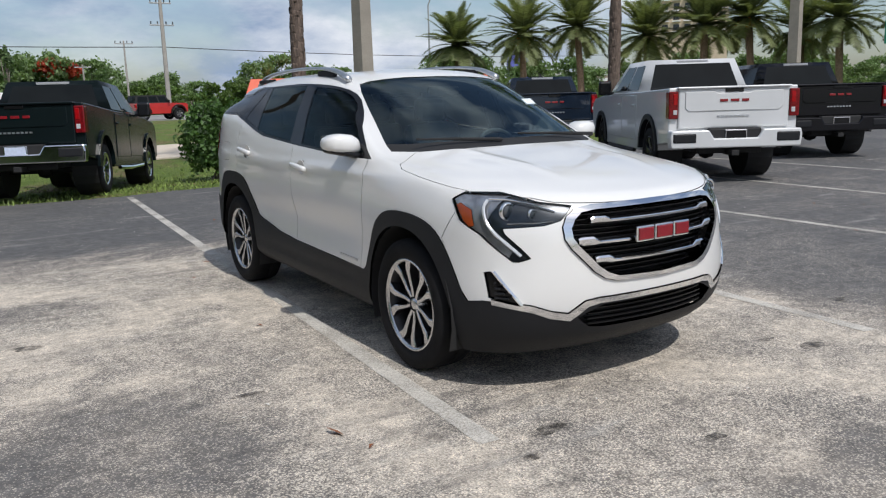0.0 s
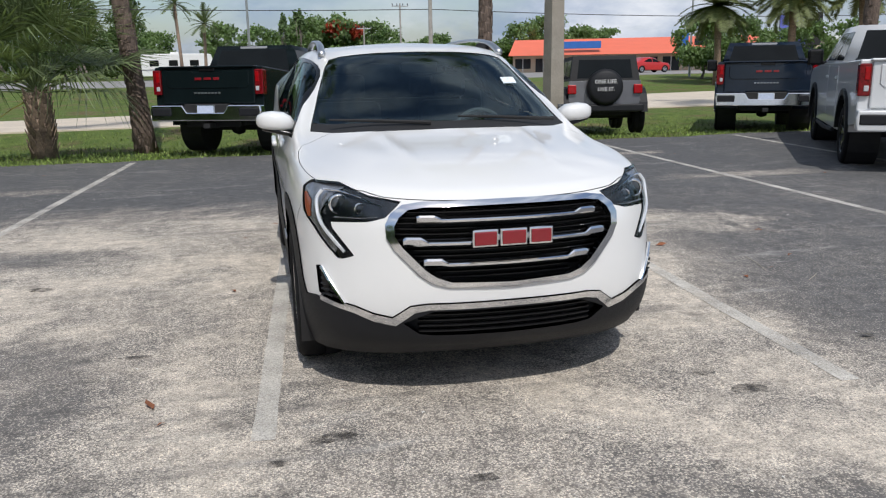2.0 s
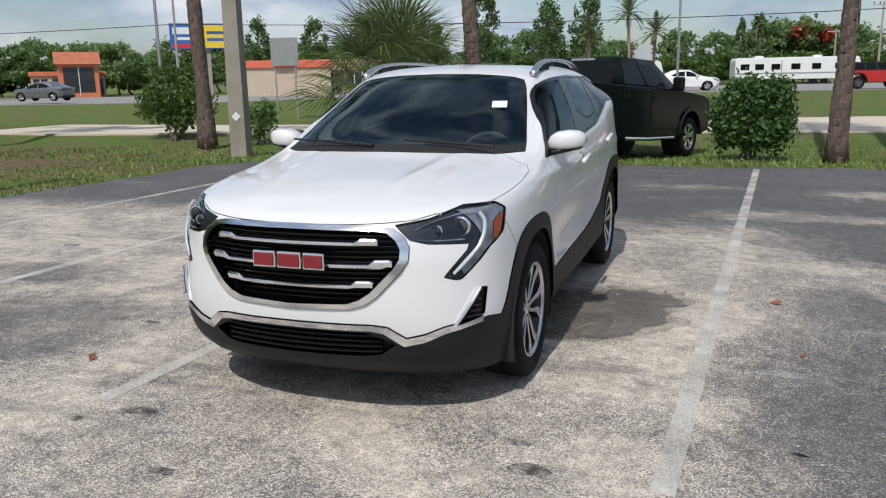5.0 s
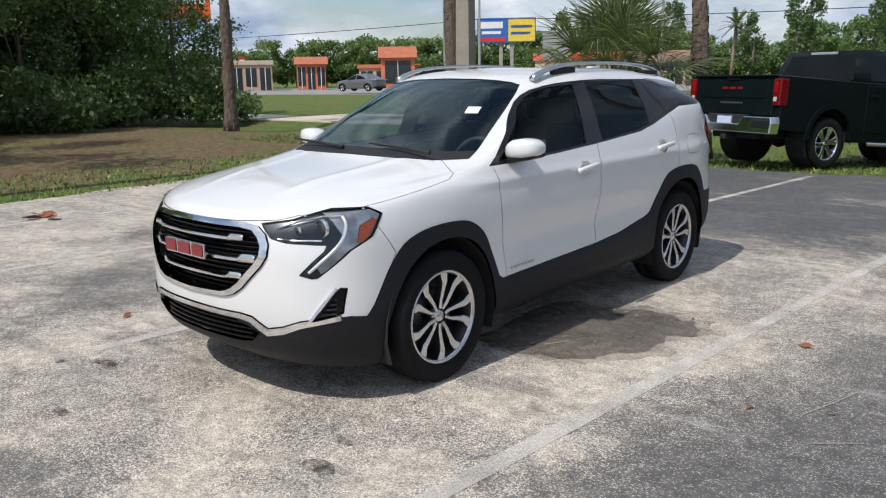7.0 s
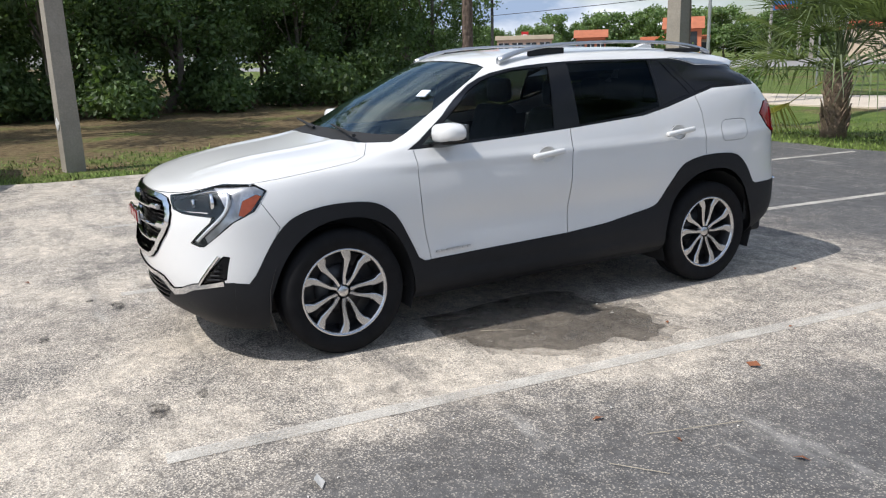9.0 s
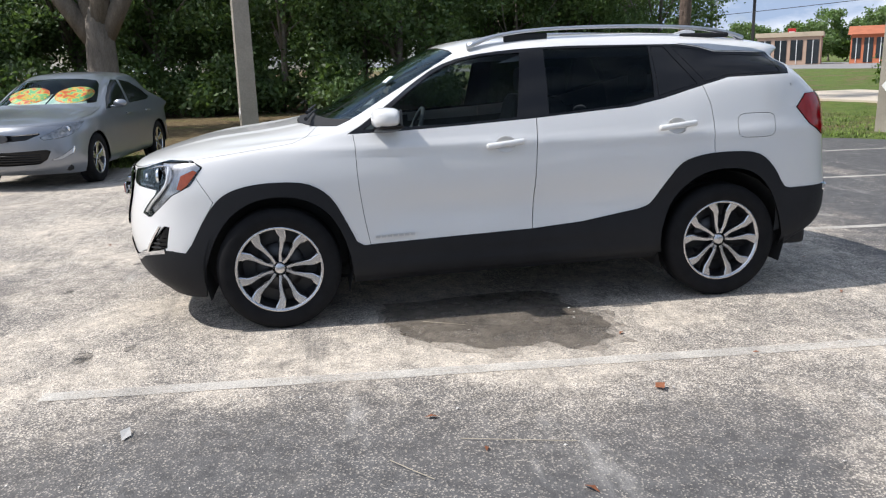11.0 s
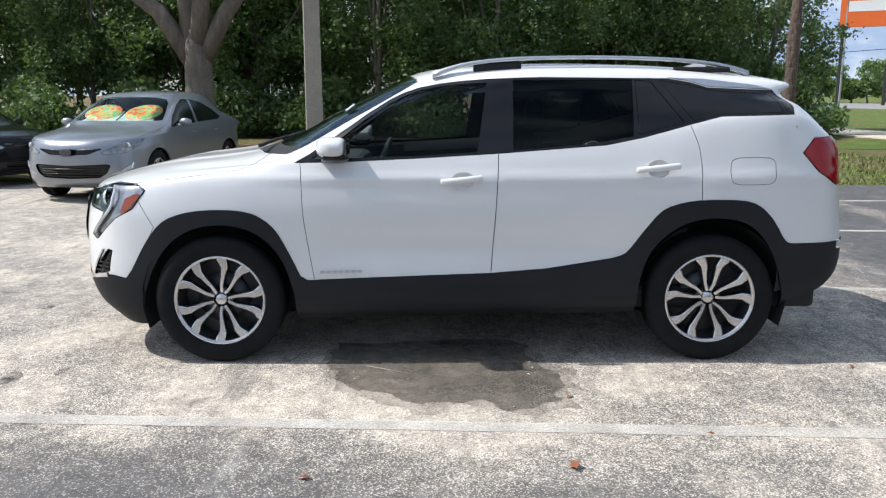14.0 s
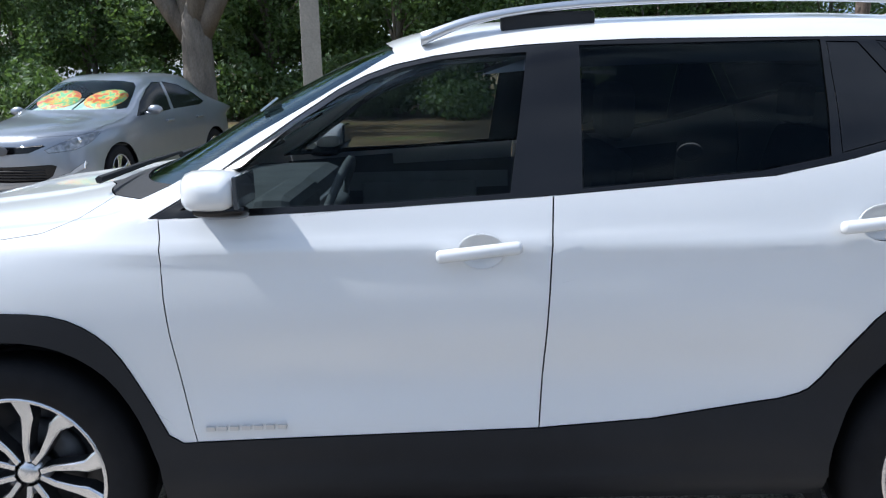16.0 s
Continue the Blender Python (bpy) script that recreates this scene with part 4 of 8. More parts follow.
SCREEN = [(-.05, 1.20), (.44, 1.198), (.64, 1.192), (.735, 1.195), (.715, 1.24), (.665, 1.36), (.60, 1.50), (.565, 1.548), (.50, 1.566), (.40, 1.578), (.25, 1.588), (-.05, 1.593)]
COWL = [(-.05, 1.165), (.46, 1.160), (.64, 1.152), (.75, 1.155), (.735, 1.195), (.64, 1.192), (.44, 1.198), (-.05, 1.20)]
HOOD = [(-2.5, .922), (-2.25, .934), (-2.13, .950), (-2.06, .972), (-1.66, 1.02), (-1.24, 1.075), (-1.16, 1.105), (-1.10, 1.15), (-1.06, 1.4), (-2.5, 1.4)]
DOOR_F = [(-.90, 1.115), (-.892, 1.06), (-.890, .99), (-.888, .90), (-.880, .80), (-.868, .70), (-.855, .61), (-.835, .50), (-.825, .44), (-.82, .36), (.135, .36), (.138, .51), (.146, .62), (.155, .75), (.164, .90), (.170, 1.02), (.176, 1.165)]
DOOR_R = [(.176, 1.165), (.170, 1.02), (.164, .90), (.155, .75), (.146, .62), (.138, .51), (.135, .36), (1.27, .36), (1.275, .91), (1.27, 1.10), (1.255, 1.20), (1.21, 1.317)]
FUEL = [(1.55 + .125 * math.copysign(abs(math.cos(k * math.tau / 24)) ** .45, math.cos(k * math.tau / 24)), 1.07 + .073 * math.copysign(abs(math.sin(k * math.tau / 24)) ** .45, math.sin(k * math.tau / 24))) for k in range(24)]
CUP_AT = ((-.018, 1.022), (1.035, 1.086))
CUPS = [[(y + .062 * math.cos(k * math.tau / 18), z + .046 * math.sin(k * math.tau / 18)) for k in range(18)] for y, z in CUP_AT]
BUMPER_F = [(-2.5, 1.0), (-1.80, .96), (-1.78, .90), (-1.70, .77), (-1.90, .40), (-2.5, .2)]
TAIL = [(1.83, 1.165), (1.90, 1.245), (2.4, 1.265), (2.4, .955), (2.06, .985), (1.93, 1.06)]


def smooth_outline(poly, a, b, per=3):
    """The outline with its points a to b replaced by a smooth curve."""
    c = curve_through([(*p, 0) for p in poly[a:b]], per)
    return poly[:a] + [(float(q[0]), float(q[1])) for q in c] + poly[b:]


ARCH_F, ARCH_R = smooth_outline(ARCH_F, 1, 10), smooth_outline(ARCH_R, 1, 10)
CLAD = smooth_outline(smooth_outline(CLAD, 14, 24), 2, 11)
DLO = smooth_outline(DLO, 14, 21, 2)
LAMP_CHROME = [(-1.985, .987), (-1.80, .993), (-1.757, .966), (-1.83, .868), (-1.94, .808), (-2.035, .718), (-2.056, .703), (-2.066, .733), (-2.005, .803), (-1.955, .875)]
LAMP_AMBER = [(-1.900, .846), (-1.872, .920), (-1.800, .950), (-1.778, .940), (-1.836, .868), (-1.875, .840)]


def front_of(y):
    return lambda c: c.y < y


def pressed(g):
    """Pressings in the panels: two ridges on the hood, a hollow along the doors, a crisp shoulder."""
    x, y, z = g[..., 0], g[..., 1], g[..., 2]
    ease = lambda v, a, b: np.clip((v - a) / (b - a), 0, 1)
    ridge = np.exp(-((x - .40 - .10 * (y + 1.2)) / .035) ** 2) * ease(y, -2.05, -1.7) * ease(-y, 1.10, 1.3) * (z > .98)
    along = ease(y, -1.0, -.6) * ease(-y, -1.15, -.75)
    hollow = np.exp(-((z - .66) / .12) ** 2) * along
    groove = np.exp(-((z - .405) / .02) ** 2) * along
    shoulder = np.exp(-((z - 1.035) / .022) ** 2) * ease(y, -1.3, -.9) * (x > .75)
    g[..., 2] += .010 * ridge
    g[..., 0] += (x > .6) * (-.025 * hollow + .011 * shoulder - .012 * groove)


def build_suv():
    suv = thing("suv", "pearl white compact crossover with black cladding and chrome grille", "car")
    sh = Shell(SUV_LINES, 8, 6, pressed)
    side = lambda c: c.x > 0.45
    for poly in (ARCH_F, ARCH_R, CLAD, DOOR_F, DOOR_R):
        sh.cut(poly, "x", where=lambda c: c.x > 0.6 and c.z < 1.36)
    for poly in (FUEL, *CUPS):
        sh.cut(poly, "x", where=lambda c: c.x > 0.6)
    sh.cut(TAIL, "x", where=lambda c: c.y > 1.7 and c.x > 0.38)
    for poly in (DLO, WEDGE, *PANES.values()):
        sh.cut(poly, "x", where=lambda c: c.x > 0.5 and c.z > 1.0)
    for poly in (FRONT_CLAD, FRONT_CHROME, GRILLE, GRILLE_IN, INTAKE, FOG):
        sh.cut(poly, "y", where=front_of(-1.85))
    sh.cut(LAMP_FRONT, "y", where=front_of(-1.70))
    sh.cut(LAMP_SIDE, "x", where=lambda c: c.y < -1.65 and c.x > 0.45)
    for poly in (LAMP_CHROME, LAMP_AMBER):
        sh.cut(poly, "x", where=lambda c: c.y < -1.7 and c.x > 0.6 and c.z > 0.66)
    sh.cut(BUMPER_F, "x", where=lambda c: c.y < -1.6 and c.x > 0.6)
    sh.cut(SCREEN, "y", where=lambda c: c.y < -0.1 and c.z > 1.12)
    sh.cut(COWL, "y", where=lambda c: c.y < -0.8 and c.z > 1.1)
    sh.cut(HOOD, "x", where=front_of(-1.0))
    sh.number()
    xs, fr = (lambda c: (c.y, c.z)), (lambda c: (c.x, c.z))
    sh.take(lambda c: c.x > 0.6 and (inside(xs(c), ARCH_F) or inside(xs(c), ARCH_R))).free()
    sh.take(lambda c: c.y < -1.9 and (inside(fr(c), GRILLE_IN) or inside(fr(c), INTAKE))).free()
    grabs = {}

    def grab(key, test):
        grabs[key] = sh.take(test)

    grab("surround", lambda c: c.y < -1.9 and inside(fr(c), GRILLE))
    grab("fog", lambda c: c.y < -1.88 and inside(fr(c), FOG))
    on_lamp = lambda c: c.y < -1.7 and inside(fr(c), LAMP_FRONT) and inside(xs(c), LAMP_SIDE)
    grab("lamp_amber", lambda c: on_lamp(c) and inside(xs(c), LAMP_AMBER))
    grab("lamp_chrome", lambda c: on_lamp(c) and inside(xs(c), LAMP_CHROME))
    grab("lamp", lambda c: c.y < -1.7 and inside(fr(c), LAMP_FRONT) and inside(xs(c), LAMP_SIDE))
    grab("chrome", lambda c: c.y < -1.85 and inside(fr(c), FRONT_CHROME))
    grab("front_clad", lambda c: c.y < -1.95 and inside(fr(c), FRONT_CLAD))
    grab("clad", lambda c: (c.x > 0.6 or c.y > 1.7) and c.y >= -1.95 and inside(xs(c), CLAD))
    for key, poly in PANES.items():
        grab(key, lambda c, p=poly: c.x > 0.5 and inside(xs(c), p))
    grab("wedge", lambda c: c.x > 0.5 and inside(xs(c), WEDGE))
    grab("dlo", lambda c: c.x > 0.5 and c.z > 1.08 and inside(xs(c), DLO))
    grab("screen", lambda c: c.y < -0.1 and inside(fr(c), SCREEN))
    grab("cowl", lambda c: c.y < -0.8 and inside(fr(c), COWL))
    grab("hood", lambda c: c.y < -1.0 and c.z < 1.2 and inside(xs(c), HOOD))
    grab("bumper", lambda c: inside(xs(c), BUMPER_F))
    grab("tail", lambda c: c.x > 0.42 and c.y > 1.8 and inside(xs(c), TAIL))
    grab("fuel", lambda c: c.x > 0.6 and inside(xs(c), FUEL))
    sh.take(lambda c: c.x > 0.6 and any(inside(xs(c), p) for p in CUPS)).free()
    grab("door_f", lambda c: c.x > 0.6 and inside(xs(c), DOOR_F))
    grab("door_r", lambda c: c.x > 0.6 and inside(xs(c), DOOR_R))
    grab("rear_glass", lambda c: c.y > 1.75 and c.x < 0.60 and 1.27 < c.z < 1.49)
    grab("tailgate", lambda c: c.y > 1.9 and c.x < 0.66 and c.z < 1.5)
    grab("roof", lambda c: c.z > 1.5)
    P = lambda key, name, mat, **kw: sh.panel(name, grabs[key], mat, suv, **kw)
    P("surround", "grille_surround", M_CHROME, lift=0.012, rim=0.03, label="polished chrome grille surround")
    P("chrome", "bumper_moulding", M_CHROME, lift=0.008, rim=0.02, label="chrome lower bumper moulding")
    P("fog", "fog_lamp_pocket", M_GLOSSBLACK, lift=-0.010, rim=-0.012, both=False, label="black fog lamp pocket")
    P("front_clad", "lower_bumper", M_CLAD, gap=0.0, lift=0.006, label="black plastic lower bumper")
    P("clad", "cladding", M_CLAD, gap=0.0003, lift=0.006, label="black plastic arch and sill cladding")
    lens = grabs["lamp"].copy()
    sh.panel("headlight_lens", lens, M_LENS, suv, both=False, rim=0, lift=0.004, label="clear headlight lens")
    for name, key, mat, lift in (("lamp_shell", "lamp_chrome", M_LAMPSHELL, -.006), ("amber_reflector", "lamp_amber", M_AMBER, -.003), ("headlight_housing", "lamp", M_LAMPDARK, -.014)):
        sh.panel(name, grabs[key], mat, suv, both=False, rim=.012, gap=.001, lift=lift, label={"lamp": "black headlight housing"}.get(key, ""))
    P("front_door_glass", "front_door_window", M_GLASS, both=False, rim=0, lift=-0.004, label="tinted front door glass")
    P("rear_door_glass", "rear_door_window", M_DARKGLASS, both=False, rim=0, lift=-0.004, label="dark privacy glass")
    P("vent_glass", "rear_vent_window", M_GLOSSBLACK, both=False, rim=0, lift=-0.004, label="black fixed rear pane")
    P("quarter_glass", "quarter_window", M_GLOSSBLACK, both=False, rim=0, lift=-0.003, label="black wrap-around quarter glass")
    P("wedge", "roof_trim", M_SATIN, both=False, lift=0.003, label="bright D-pillar trim")
    P("dlo", "window_frame", M_GLOSSBLACK, both=False, gap=0.001, lift=-0.002, label="black window frame and pillars")
    P("screen", "windshield", M_WINDSHIELD, rim=0, lift=-0.004, label="green-tinted laminated windshield")
    P("cowl", "cowl", M_MATTBLACK, label="black cowl panel below the windshield")
    P("hood", "hood", M_PEARL)
    P("bumper", "front_bumper", M_PEARL)
    P("tail", "tail_lamp", M_REDLENS, both=False, lift=0.006, label="red tail lamp")
    P("fuel", "fuel_door", M_PEARL, both=False, gap=0.0018)
    P("door_f", "front_door", M_PEARL, both=False)
    P("door_r", "rear_door", M_PEARL, both=False)
    P("rear_glass", "rear_window", M_GLOSSBLACK, label="dark rear window")
    P("tailgate", "tailgate", M_PEARL)
    P("roof", "roof", M_PEARL, rim=0.01, gap=0.0)
    rest = sh.take(lambda c: True)
    left = set(rest.faces)
    while left:
        heap, island = [left.pop()], []
        while heap:
            f = heap.pop()
            island.append(f)
            for e in f.edges:
                for o in e.link_faces:
                    if o in left:
                        left.discard(o)
                        heap.append(o)
        piece, made = bmesh.new(), {}
        for f in island:
            for v in f.verts:
                if v not in made:
                    made[v] = piece.verts.new(v.co)
            piece.faces.new([made[v] for v in f.verts])
        mid = sum((v.co for v in piece.verts), Vector()) / len(piece.verts)
        if len(island) < 4:
            piece.free()
            continue
        name = "front_fender" if mid.y < -.7 else "quarter_panel" if mid.y > .9 and mid.z < 1.35 else "pillar"
        sh.panel(name, piece, M_PEARL, suv, gap=0.0012, both=any(abs(v.co.x) < 1e-3 for v in piece.verts))
    rest.free()

    # linings and underbody, dark
    g, n = sh.grid, sh.nrm
    def lining(name, keep, off, mat, label, sides=(1, -1)):
        bm = bmesh.new()
        idx = {}
        nv, nu = g.shape[:2]
        for j in range(0, nv - 3, 3):
            for i in range(0, nu - 4, 4):
                q = [(j, i), (j, i + 4), (j + 3, i + 4), (j + 3, i)]
                mid = sum(g[a] for a in q) / 4
                if keep(mid):
                    for s in sides:
                        vs = []
                        for a in q:
                            if (a, s) not in idx:
                                p = g[a] - n[a] * off
                                idx[(a, s)] = bm.verts.new((p[0] * s, p[1], p[2]))
                            vs.append(idx[(a, s)])
                        try:
                            bm.faces.new(vs if s > 0 else vs[::-1])
                        except ValueError:
                            pass
        part(name, bm, mat, suv, label, True)
    for side_sign in (1, -1):
        lining("door_lining", lambda m: m[0] > .7 and .30 < m[2] < 1.12 and -.95 < m[1] < .92, .07, M_SEAT, "dark inner door lining", (side_sign,))
        lining("door_trim", lambda m: m[0] > .7 and .92 < m[2] < 1.0 and -.90 < m[1] < .12, .085, M_GREYTRIM, "pale grey door trim band", (side_sign,))
    lining("headliner", lambda m: m[2] > 1.54 and m[1] > -.1, .045, M_GREYTRIM, "pale grey headliner")
    lining("rear_lining", lambda m: .4 < m[2] < 1.5 and m[1] > 1.78, .06, M_SEAT, "dark tailgate lining")
    bm = bmesh.new()
    box(bm, -.80, .80, -.95, 2.0, .28, .42, .03)
    box(bm, -.62, .62, -2.05, -.95, .26, .88, .05)
    box(bm, -.5, .5, 1.7, 2.0, .38, .5, .03)
    box(bm, -.60, .60, -2.0, -.9, .23, .30, .01)
    box(bm, -.40, .40, -2.16, -1.95, .285, .325, .005)
    part("underbody", bm, M_MATTBLACK, suv, "black underbody and engine bay")
    for y in (-1.3625, 1.3625):
        for s in (1, -1):
            bm = bmesh.new()
            rings = []
            for k in range(15):
                a = math.pi * (-0.12 + 1.24 * k / 14)
                rings.append([bm.verts.new((s * x, y + math.cos(a) * .425, .36 + math.sin(a) * .435)) for x in (.55, .895)])
            for a, b in zip(rings, rings[1:]):
                bm.faces.new((a[0], a[1], b[1], b[0]))
            bm.faces.new([r[0] for r in rings])
            part("wheel_arch_liner", bm, M_MATTBLACK, suv, "black wheel arch liner", True)
    for y in (-1.3625, 1.3625):
        for s in (1, -1):
            spoke_wheel(suv, s * .785, y, .358, s, .235, .252, turn=.56 if y < 0 else .9)

    # grille: dark mesh, fine slats, three chrome bars, badge
    def gx(z):
        pts = GRILLE_IN
        lim = [p for p in pts if p[0] > 0]
        best = 0
        for (x0, z0), (x1, z1) in zip(lim, lim[1:]):
            if min(z0, z1) <= z <= max(z0, z1) and z0 != z1:
                best = max(best, x0 + (x1 - x0) * (z - z0) / (z1 - z0))
        return best or .28

    def nose(x, z):
        best = sh.tree.find((abs(x), -2.2, z))
        return best[0].y

    def face_y(x):
        return -2.305 + .28 * x * x + .25 * x ** 4

    def bar(name, z, h, half, depth, mat, proud, label=""):
        bm = bmesh.new()
        rows = []
        for k in range(25):
            x = -half + 2 * half * k / 24
            y = face_y(x) + proud
            rows.append([bm.verts.new((x, y + dy, z + dz)) for dy, dz in ((depth, -h / 2), (.004, -h / 2), (0, -h * .3), (0, h * .3), (.004, h / 2), (depth, h / 2))])
        for a, b in zip(rows, rows[1:]):
            for i in range(5):
                bm.faces.new((a[i], a[i + 1], b[i + 1], b[i]))
        bm.faces.new(rows[0])
        bm.faces.new(rows[-1][::-1])
        bmesh.ops.recalc_face_normals(bm, faces=bm.faces)
        return part(name, bm, mat, suv, label)

    bm = bmesh.new()
    for poly, back in ((GRILLE, .09), (INTAKE, .075)):
        half = [p for p in poly if p[0] >= 0]
        ring = [(0, poly[0][1])] + half + [(0, poly[-1][1])]
        full = ring + [(-x, z) for x, z in ring[-2:0:-1]]
        bm.faces.new([bm.verts.new((x, face_y(x) + back, z)) for x, z in full])
    part("grille_backing", bm, M_MATTBLACK, suv, "black grille backing")
    for k in range(13):
        z = .602 + k * .024
        bar("grille_slat", z, .007, gx(z) + .01, .03, M_GLOSSBLACK, .045)
    def winged_bar(z, half, rise_at_end, drop_at_end):
        """A thin bar whose ends widen into slanted pads."""
        bm = bmesh.new()
        rows = []
        steps = [-half, -half + .012, -half + .075, -half + .105] + [(-half + .105) * (1 - k / 8) for k in range(1, 8)]
        for x in steps + [0] + [-v for v in steps[::-1]]:
            d = half - abs(x)
            k = 1 - min(max((d - .075) / .03, 0), 1)
            lo, hi = z - .0085 - k * drop_at_end, z + .0085 + k * rise_at_end
            if d < .006:
                lo, hi = lo + drop_at_end * .4, hi - rise_at_end * .3
            y = face_y(x) + .004
            rows.append([bm.verts.new((x, y + dy, v)) for dy, v in ((.03, lo), (.005, lo), (0, lo + (hi - lo) * .25), (0, hi - (hi - lo) * .25), (.005, hi), (.03, hi))])
        for a, b in zip(rows, rows[1:]):
            for i in range(5):
                bm.faces.new((a[i], a[i + 1], b[i + 1], b[i]))
        bm.faces.new(rows[0])
        bm.faces.new(rows[-1][::-1])
        bmesh.ops.recalc_face_normals(bm, faces=bm.faces)
        return part("grille_bar", bm, M_CHROME, suv, "chrome grille bar with widened ends")

    winged_bar(.858, .405, .016, -.004)
    winged_bar(.757, .462, .022, .0)
    winged_bar(.664, .378, .020, .0)
    for z in (.36, .385, .41, .435):
        bar("intake_slat", z, .008, .40, .03, M_GLOSSBLACK, .03)
    bm = bmesh.new()
    box(bm, -.17, .17, -2.312, -2.29, .768, .796, .004)
    badge = part("badge", bm, M_CHROME, suv, "plain red badge blocks with chrome edges")
    for x0, x1 in ((-.178, -.068), (-.055, .062), (.075, .178)):
        bm = bmesh.new()
        box(bm, x0 - .003, x1 + .003, -2.325, -2.31, .744, .820, .006)
        part("badge_rim", bm, M_CHROME, badge)
        bm = bmesh.new()
        box(bm, x0 + .006, x1 - .006, -2.332, -2.32, .753, .811, .004)
        part("badge_block", bm, M_BADGERED, badge)

    # projectors, fog pocket slats and trim, laid on the skin
    def skin(x, z):
        y = -2.1
        for _ in range(6):
            y = sh.tree.find((x, y, z))[0].y
        return y

    for s in (1, -1):
        for x, z, r in ((.708, .912, .042), (.625, .900, .023)):
            y = skin(x, z) + (.024 if r > .03 else .008)
            bm = bmesh.new()
            lathe(bm, [(.001, -.008), (r * .5, -.006), (r * .8, 0), (r * .82, .006)], 20, "Y", (s * x, y, z))
            bulb = part("projector", bm, M_CARLENS, suv, "round projector lens", True)
            bm = bmesh.new()
            lathe(bm, [(r * .82, -.002), (r * .95, -.006), (r * 1.08, -.002), (r * 1.1, .01)], 20, "Y", (s * x, y, z))
            part("projector_ring", bm, M_CHROME, bulb, smooth=True)
        bm = bmesh.new()
        pts = [(.56, .868), (.64, .862), (.735, .86)]
        tube(bm, [(s * x, skin(x, z) - .001, z) for x, z in pts], .003, 5)
        part("lamp_strip", bm, M_LAMPSHELL, suv)
        bm = bmesh.new()
        pts = curve_through([(x, skin(x, z) - .001, z) for x, z in ((.772, .968), (.797, .935), (.80, .875), (.787, .825), (.745, .765), (.70, .712))], 4)
        tube(bm, [(s * float(q[0]), float(q[1]), float(q[2])) for q in pts], .0085, 6)
        part("daytime_strip", bm, M_LAMPCHROME, suv, "pale daytime running light strip")
        bm = bmesh.new()
        tube(bm, [(s * x, skin(x, z) - .001, z) for x, z in ((.535, .908), (.62, .945), (.70, .968), (.765, .972))], .004, 6)
        part("lamp_strip", bm, M_CHROME, suv)
        for k in range(4):
            z = .512 + k * .024
            bm = bmesh.new()
            x0, x1 = .762 + k * .011, .803
            tube(bm, [(s * x, skin(x, z) - .003, z) for x in (x0, (x0 + x1) / 2, x1)], .005, 5)
            part("fog_slat", bm, M_CLAD, suv)
        bm = bmesh.new()
        tube(bm, [(s * x, skin(x, z) - .002, z) for x, z in ((.712, .480), (.735, .517), (.77, .577), (.800, .638))], .009, 6)
        part("fog_trim", bm, M_CHROME, suv, "chrome fog pocket edge")

        # door mirror
        def egg(x, y0, y1, z0, z1, bm, n=16):
            ring = []
            for k in range(n):
                a = k * math.tau / n
                ca, sa = math.cos(a), math.sin(a)
                ring.append(bm.verts.new((s * x, (y0 + y1) / 2 + (y1 - y0) / 2 * math.copysign(abs(ca) ** .6, ca), (z0 + z1) / 2 + (z1 - z0) / 2 * math.copysign(abs(sa) ** .6, sa))))
            return ring

        def pod(secs, mat, name, under, label=""):
            bm = bmesh.new()
            rings = [egg(*q, bm) for q in secs]
            for a, b in zip(rings, rings[1:]):
                for k in range(len(a)):
                    bm.faces.new((a[k], a[(k + 1) % len(a)], b[(k + 1) % len(a)], b[k]))
            bm.faces.new(rings[0][::-1])
            bm.faces.new(rings[-1])
            bmesh.ops.recalc_face_normals(bm, faces=bm.faces)
            return part(name, bm, mat, under, label, True)

        mir = pod([(.815, -.735, -.665, 1.150, 1.185), (.845, -.775, -.65, 1.144, 1.230), (.885, -.795, -.640, 1.144, 1.252), (.95, -.795, -.635, 1.148, 1.260), (1.0, -.78, -.638, 1.156, 1.254), (1.03, -.755, -.648, 1.170, 1.238), (1.042, -.72, -.66, 1.186, 1.222)], M_PEARL, "door_mirror", suv, "white door mirror on a black foot")
        pod([(.81, -.79, -.66, 1.105, 1.135), (.86, -.785, -.645, 1.112, 1.150), (.93, -.775, -.625, 1.128, 1.165), (1.01, -.75, -.622, 1.148, 1.172)], M_GLOSSBLACK, "mirror_foot", mir)
        bm = bmesh.new()
        box(bm, min(s * .85, s * 1.02), max(s * .85, s * 1.02), -.641, -.628, 1.165, 1.248, .003)
        part("mirror_glass", bm, M_CARLENS, mir)

        # door handles
        for y0, y1, z0, z1 in ((-.14, .09, 1.015, 1.04), (.91, 1.15, 1.08, 1.10)):
            xx = s * .922
            bm = bmesh.new()
            box(bm, -.016, .016, (y0 - y1) / 2, (y1 - y0) / 2, -.017, .017, .012, pose(xx + s * .012, (y0 + y1) / 2, (z0 + z1) / 2, 6, 0, 0))
            part("door_handle", bm, M_PEARL, suv, "white body-coloured door handle", True)
        for y, z in CUP_AT:
            x = sh.tree.find((.9, y, z))[0].x
            bm = bmesh.new()
            lathe(bm, [(.001, -.026), (.025, -.024), (.042, -.016), (.052, -.005), (.0575, .0), (.0585, -.004)], 24, "X", (0, 0, 0))
            bmesh.ops.transform(bm, matrix=Matrix.Translation((s * (x + .0015), y, z)) @ Matrix.Diagonal((s, 1.13, .85, 1)), verts=bm.verts)
            bmesh.ops.recalc_face_normals(bm, faces=bm.faces)
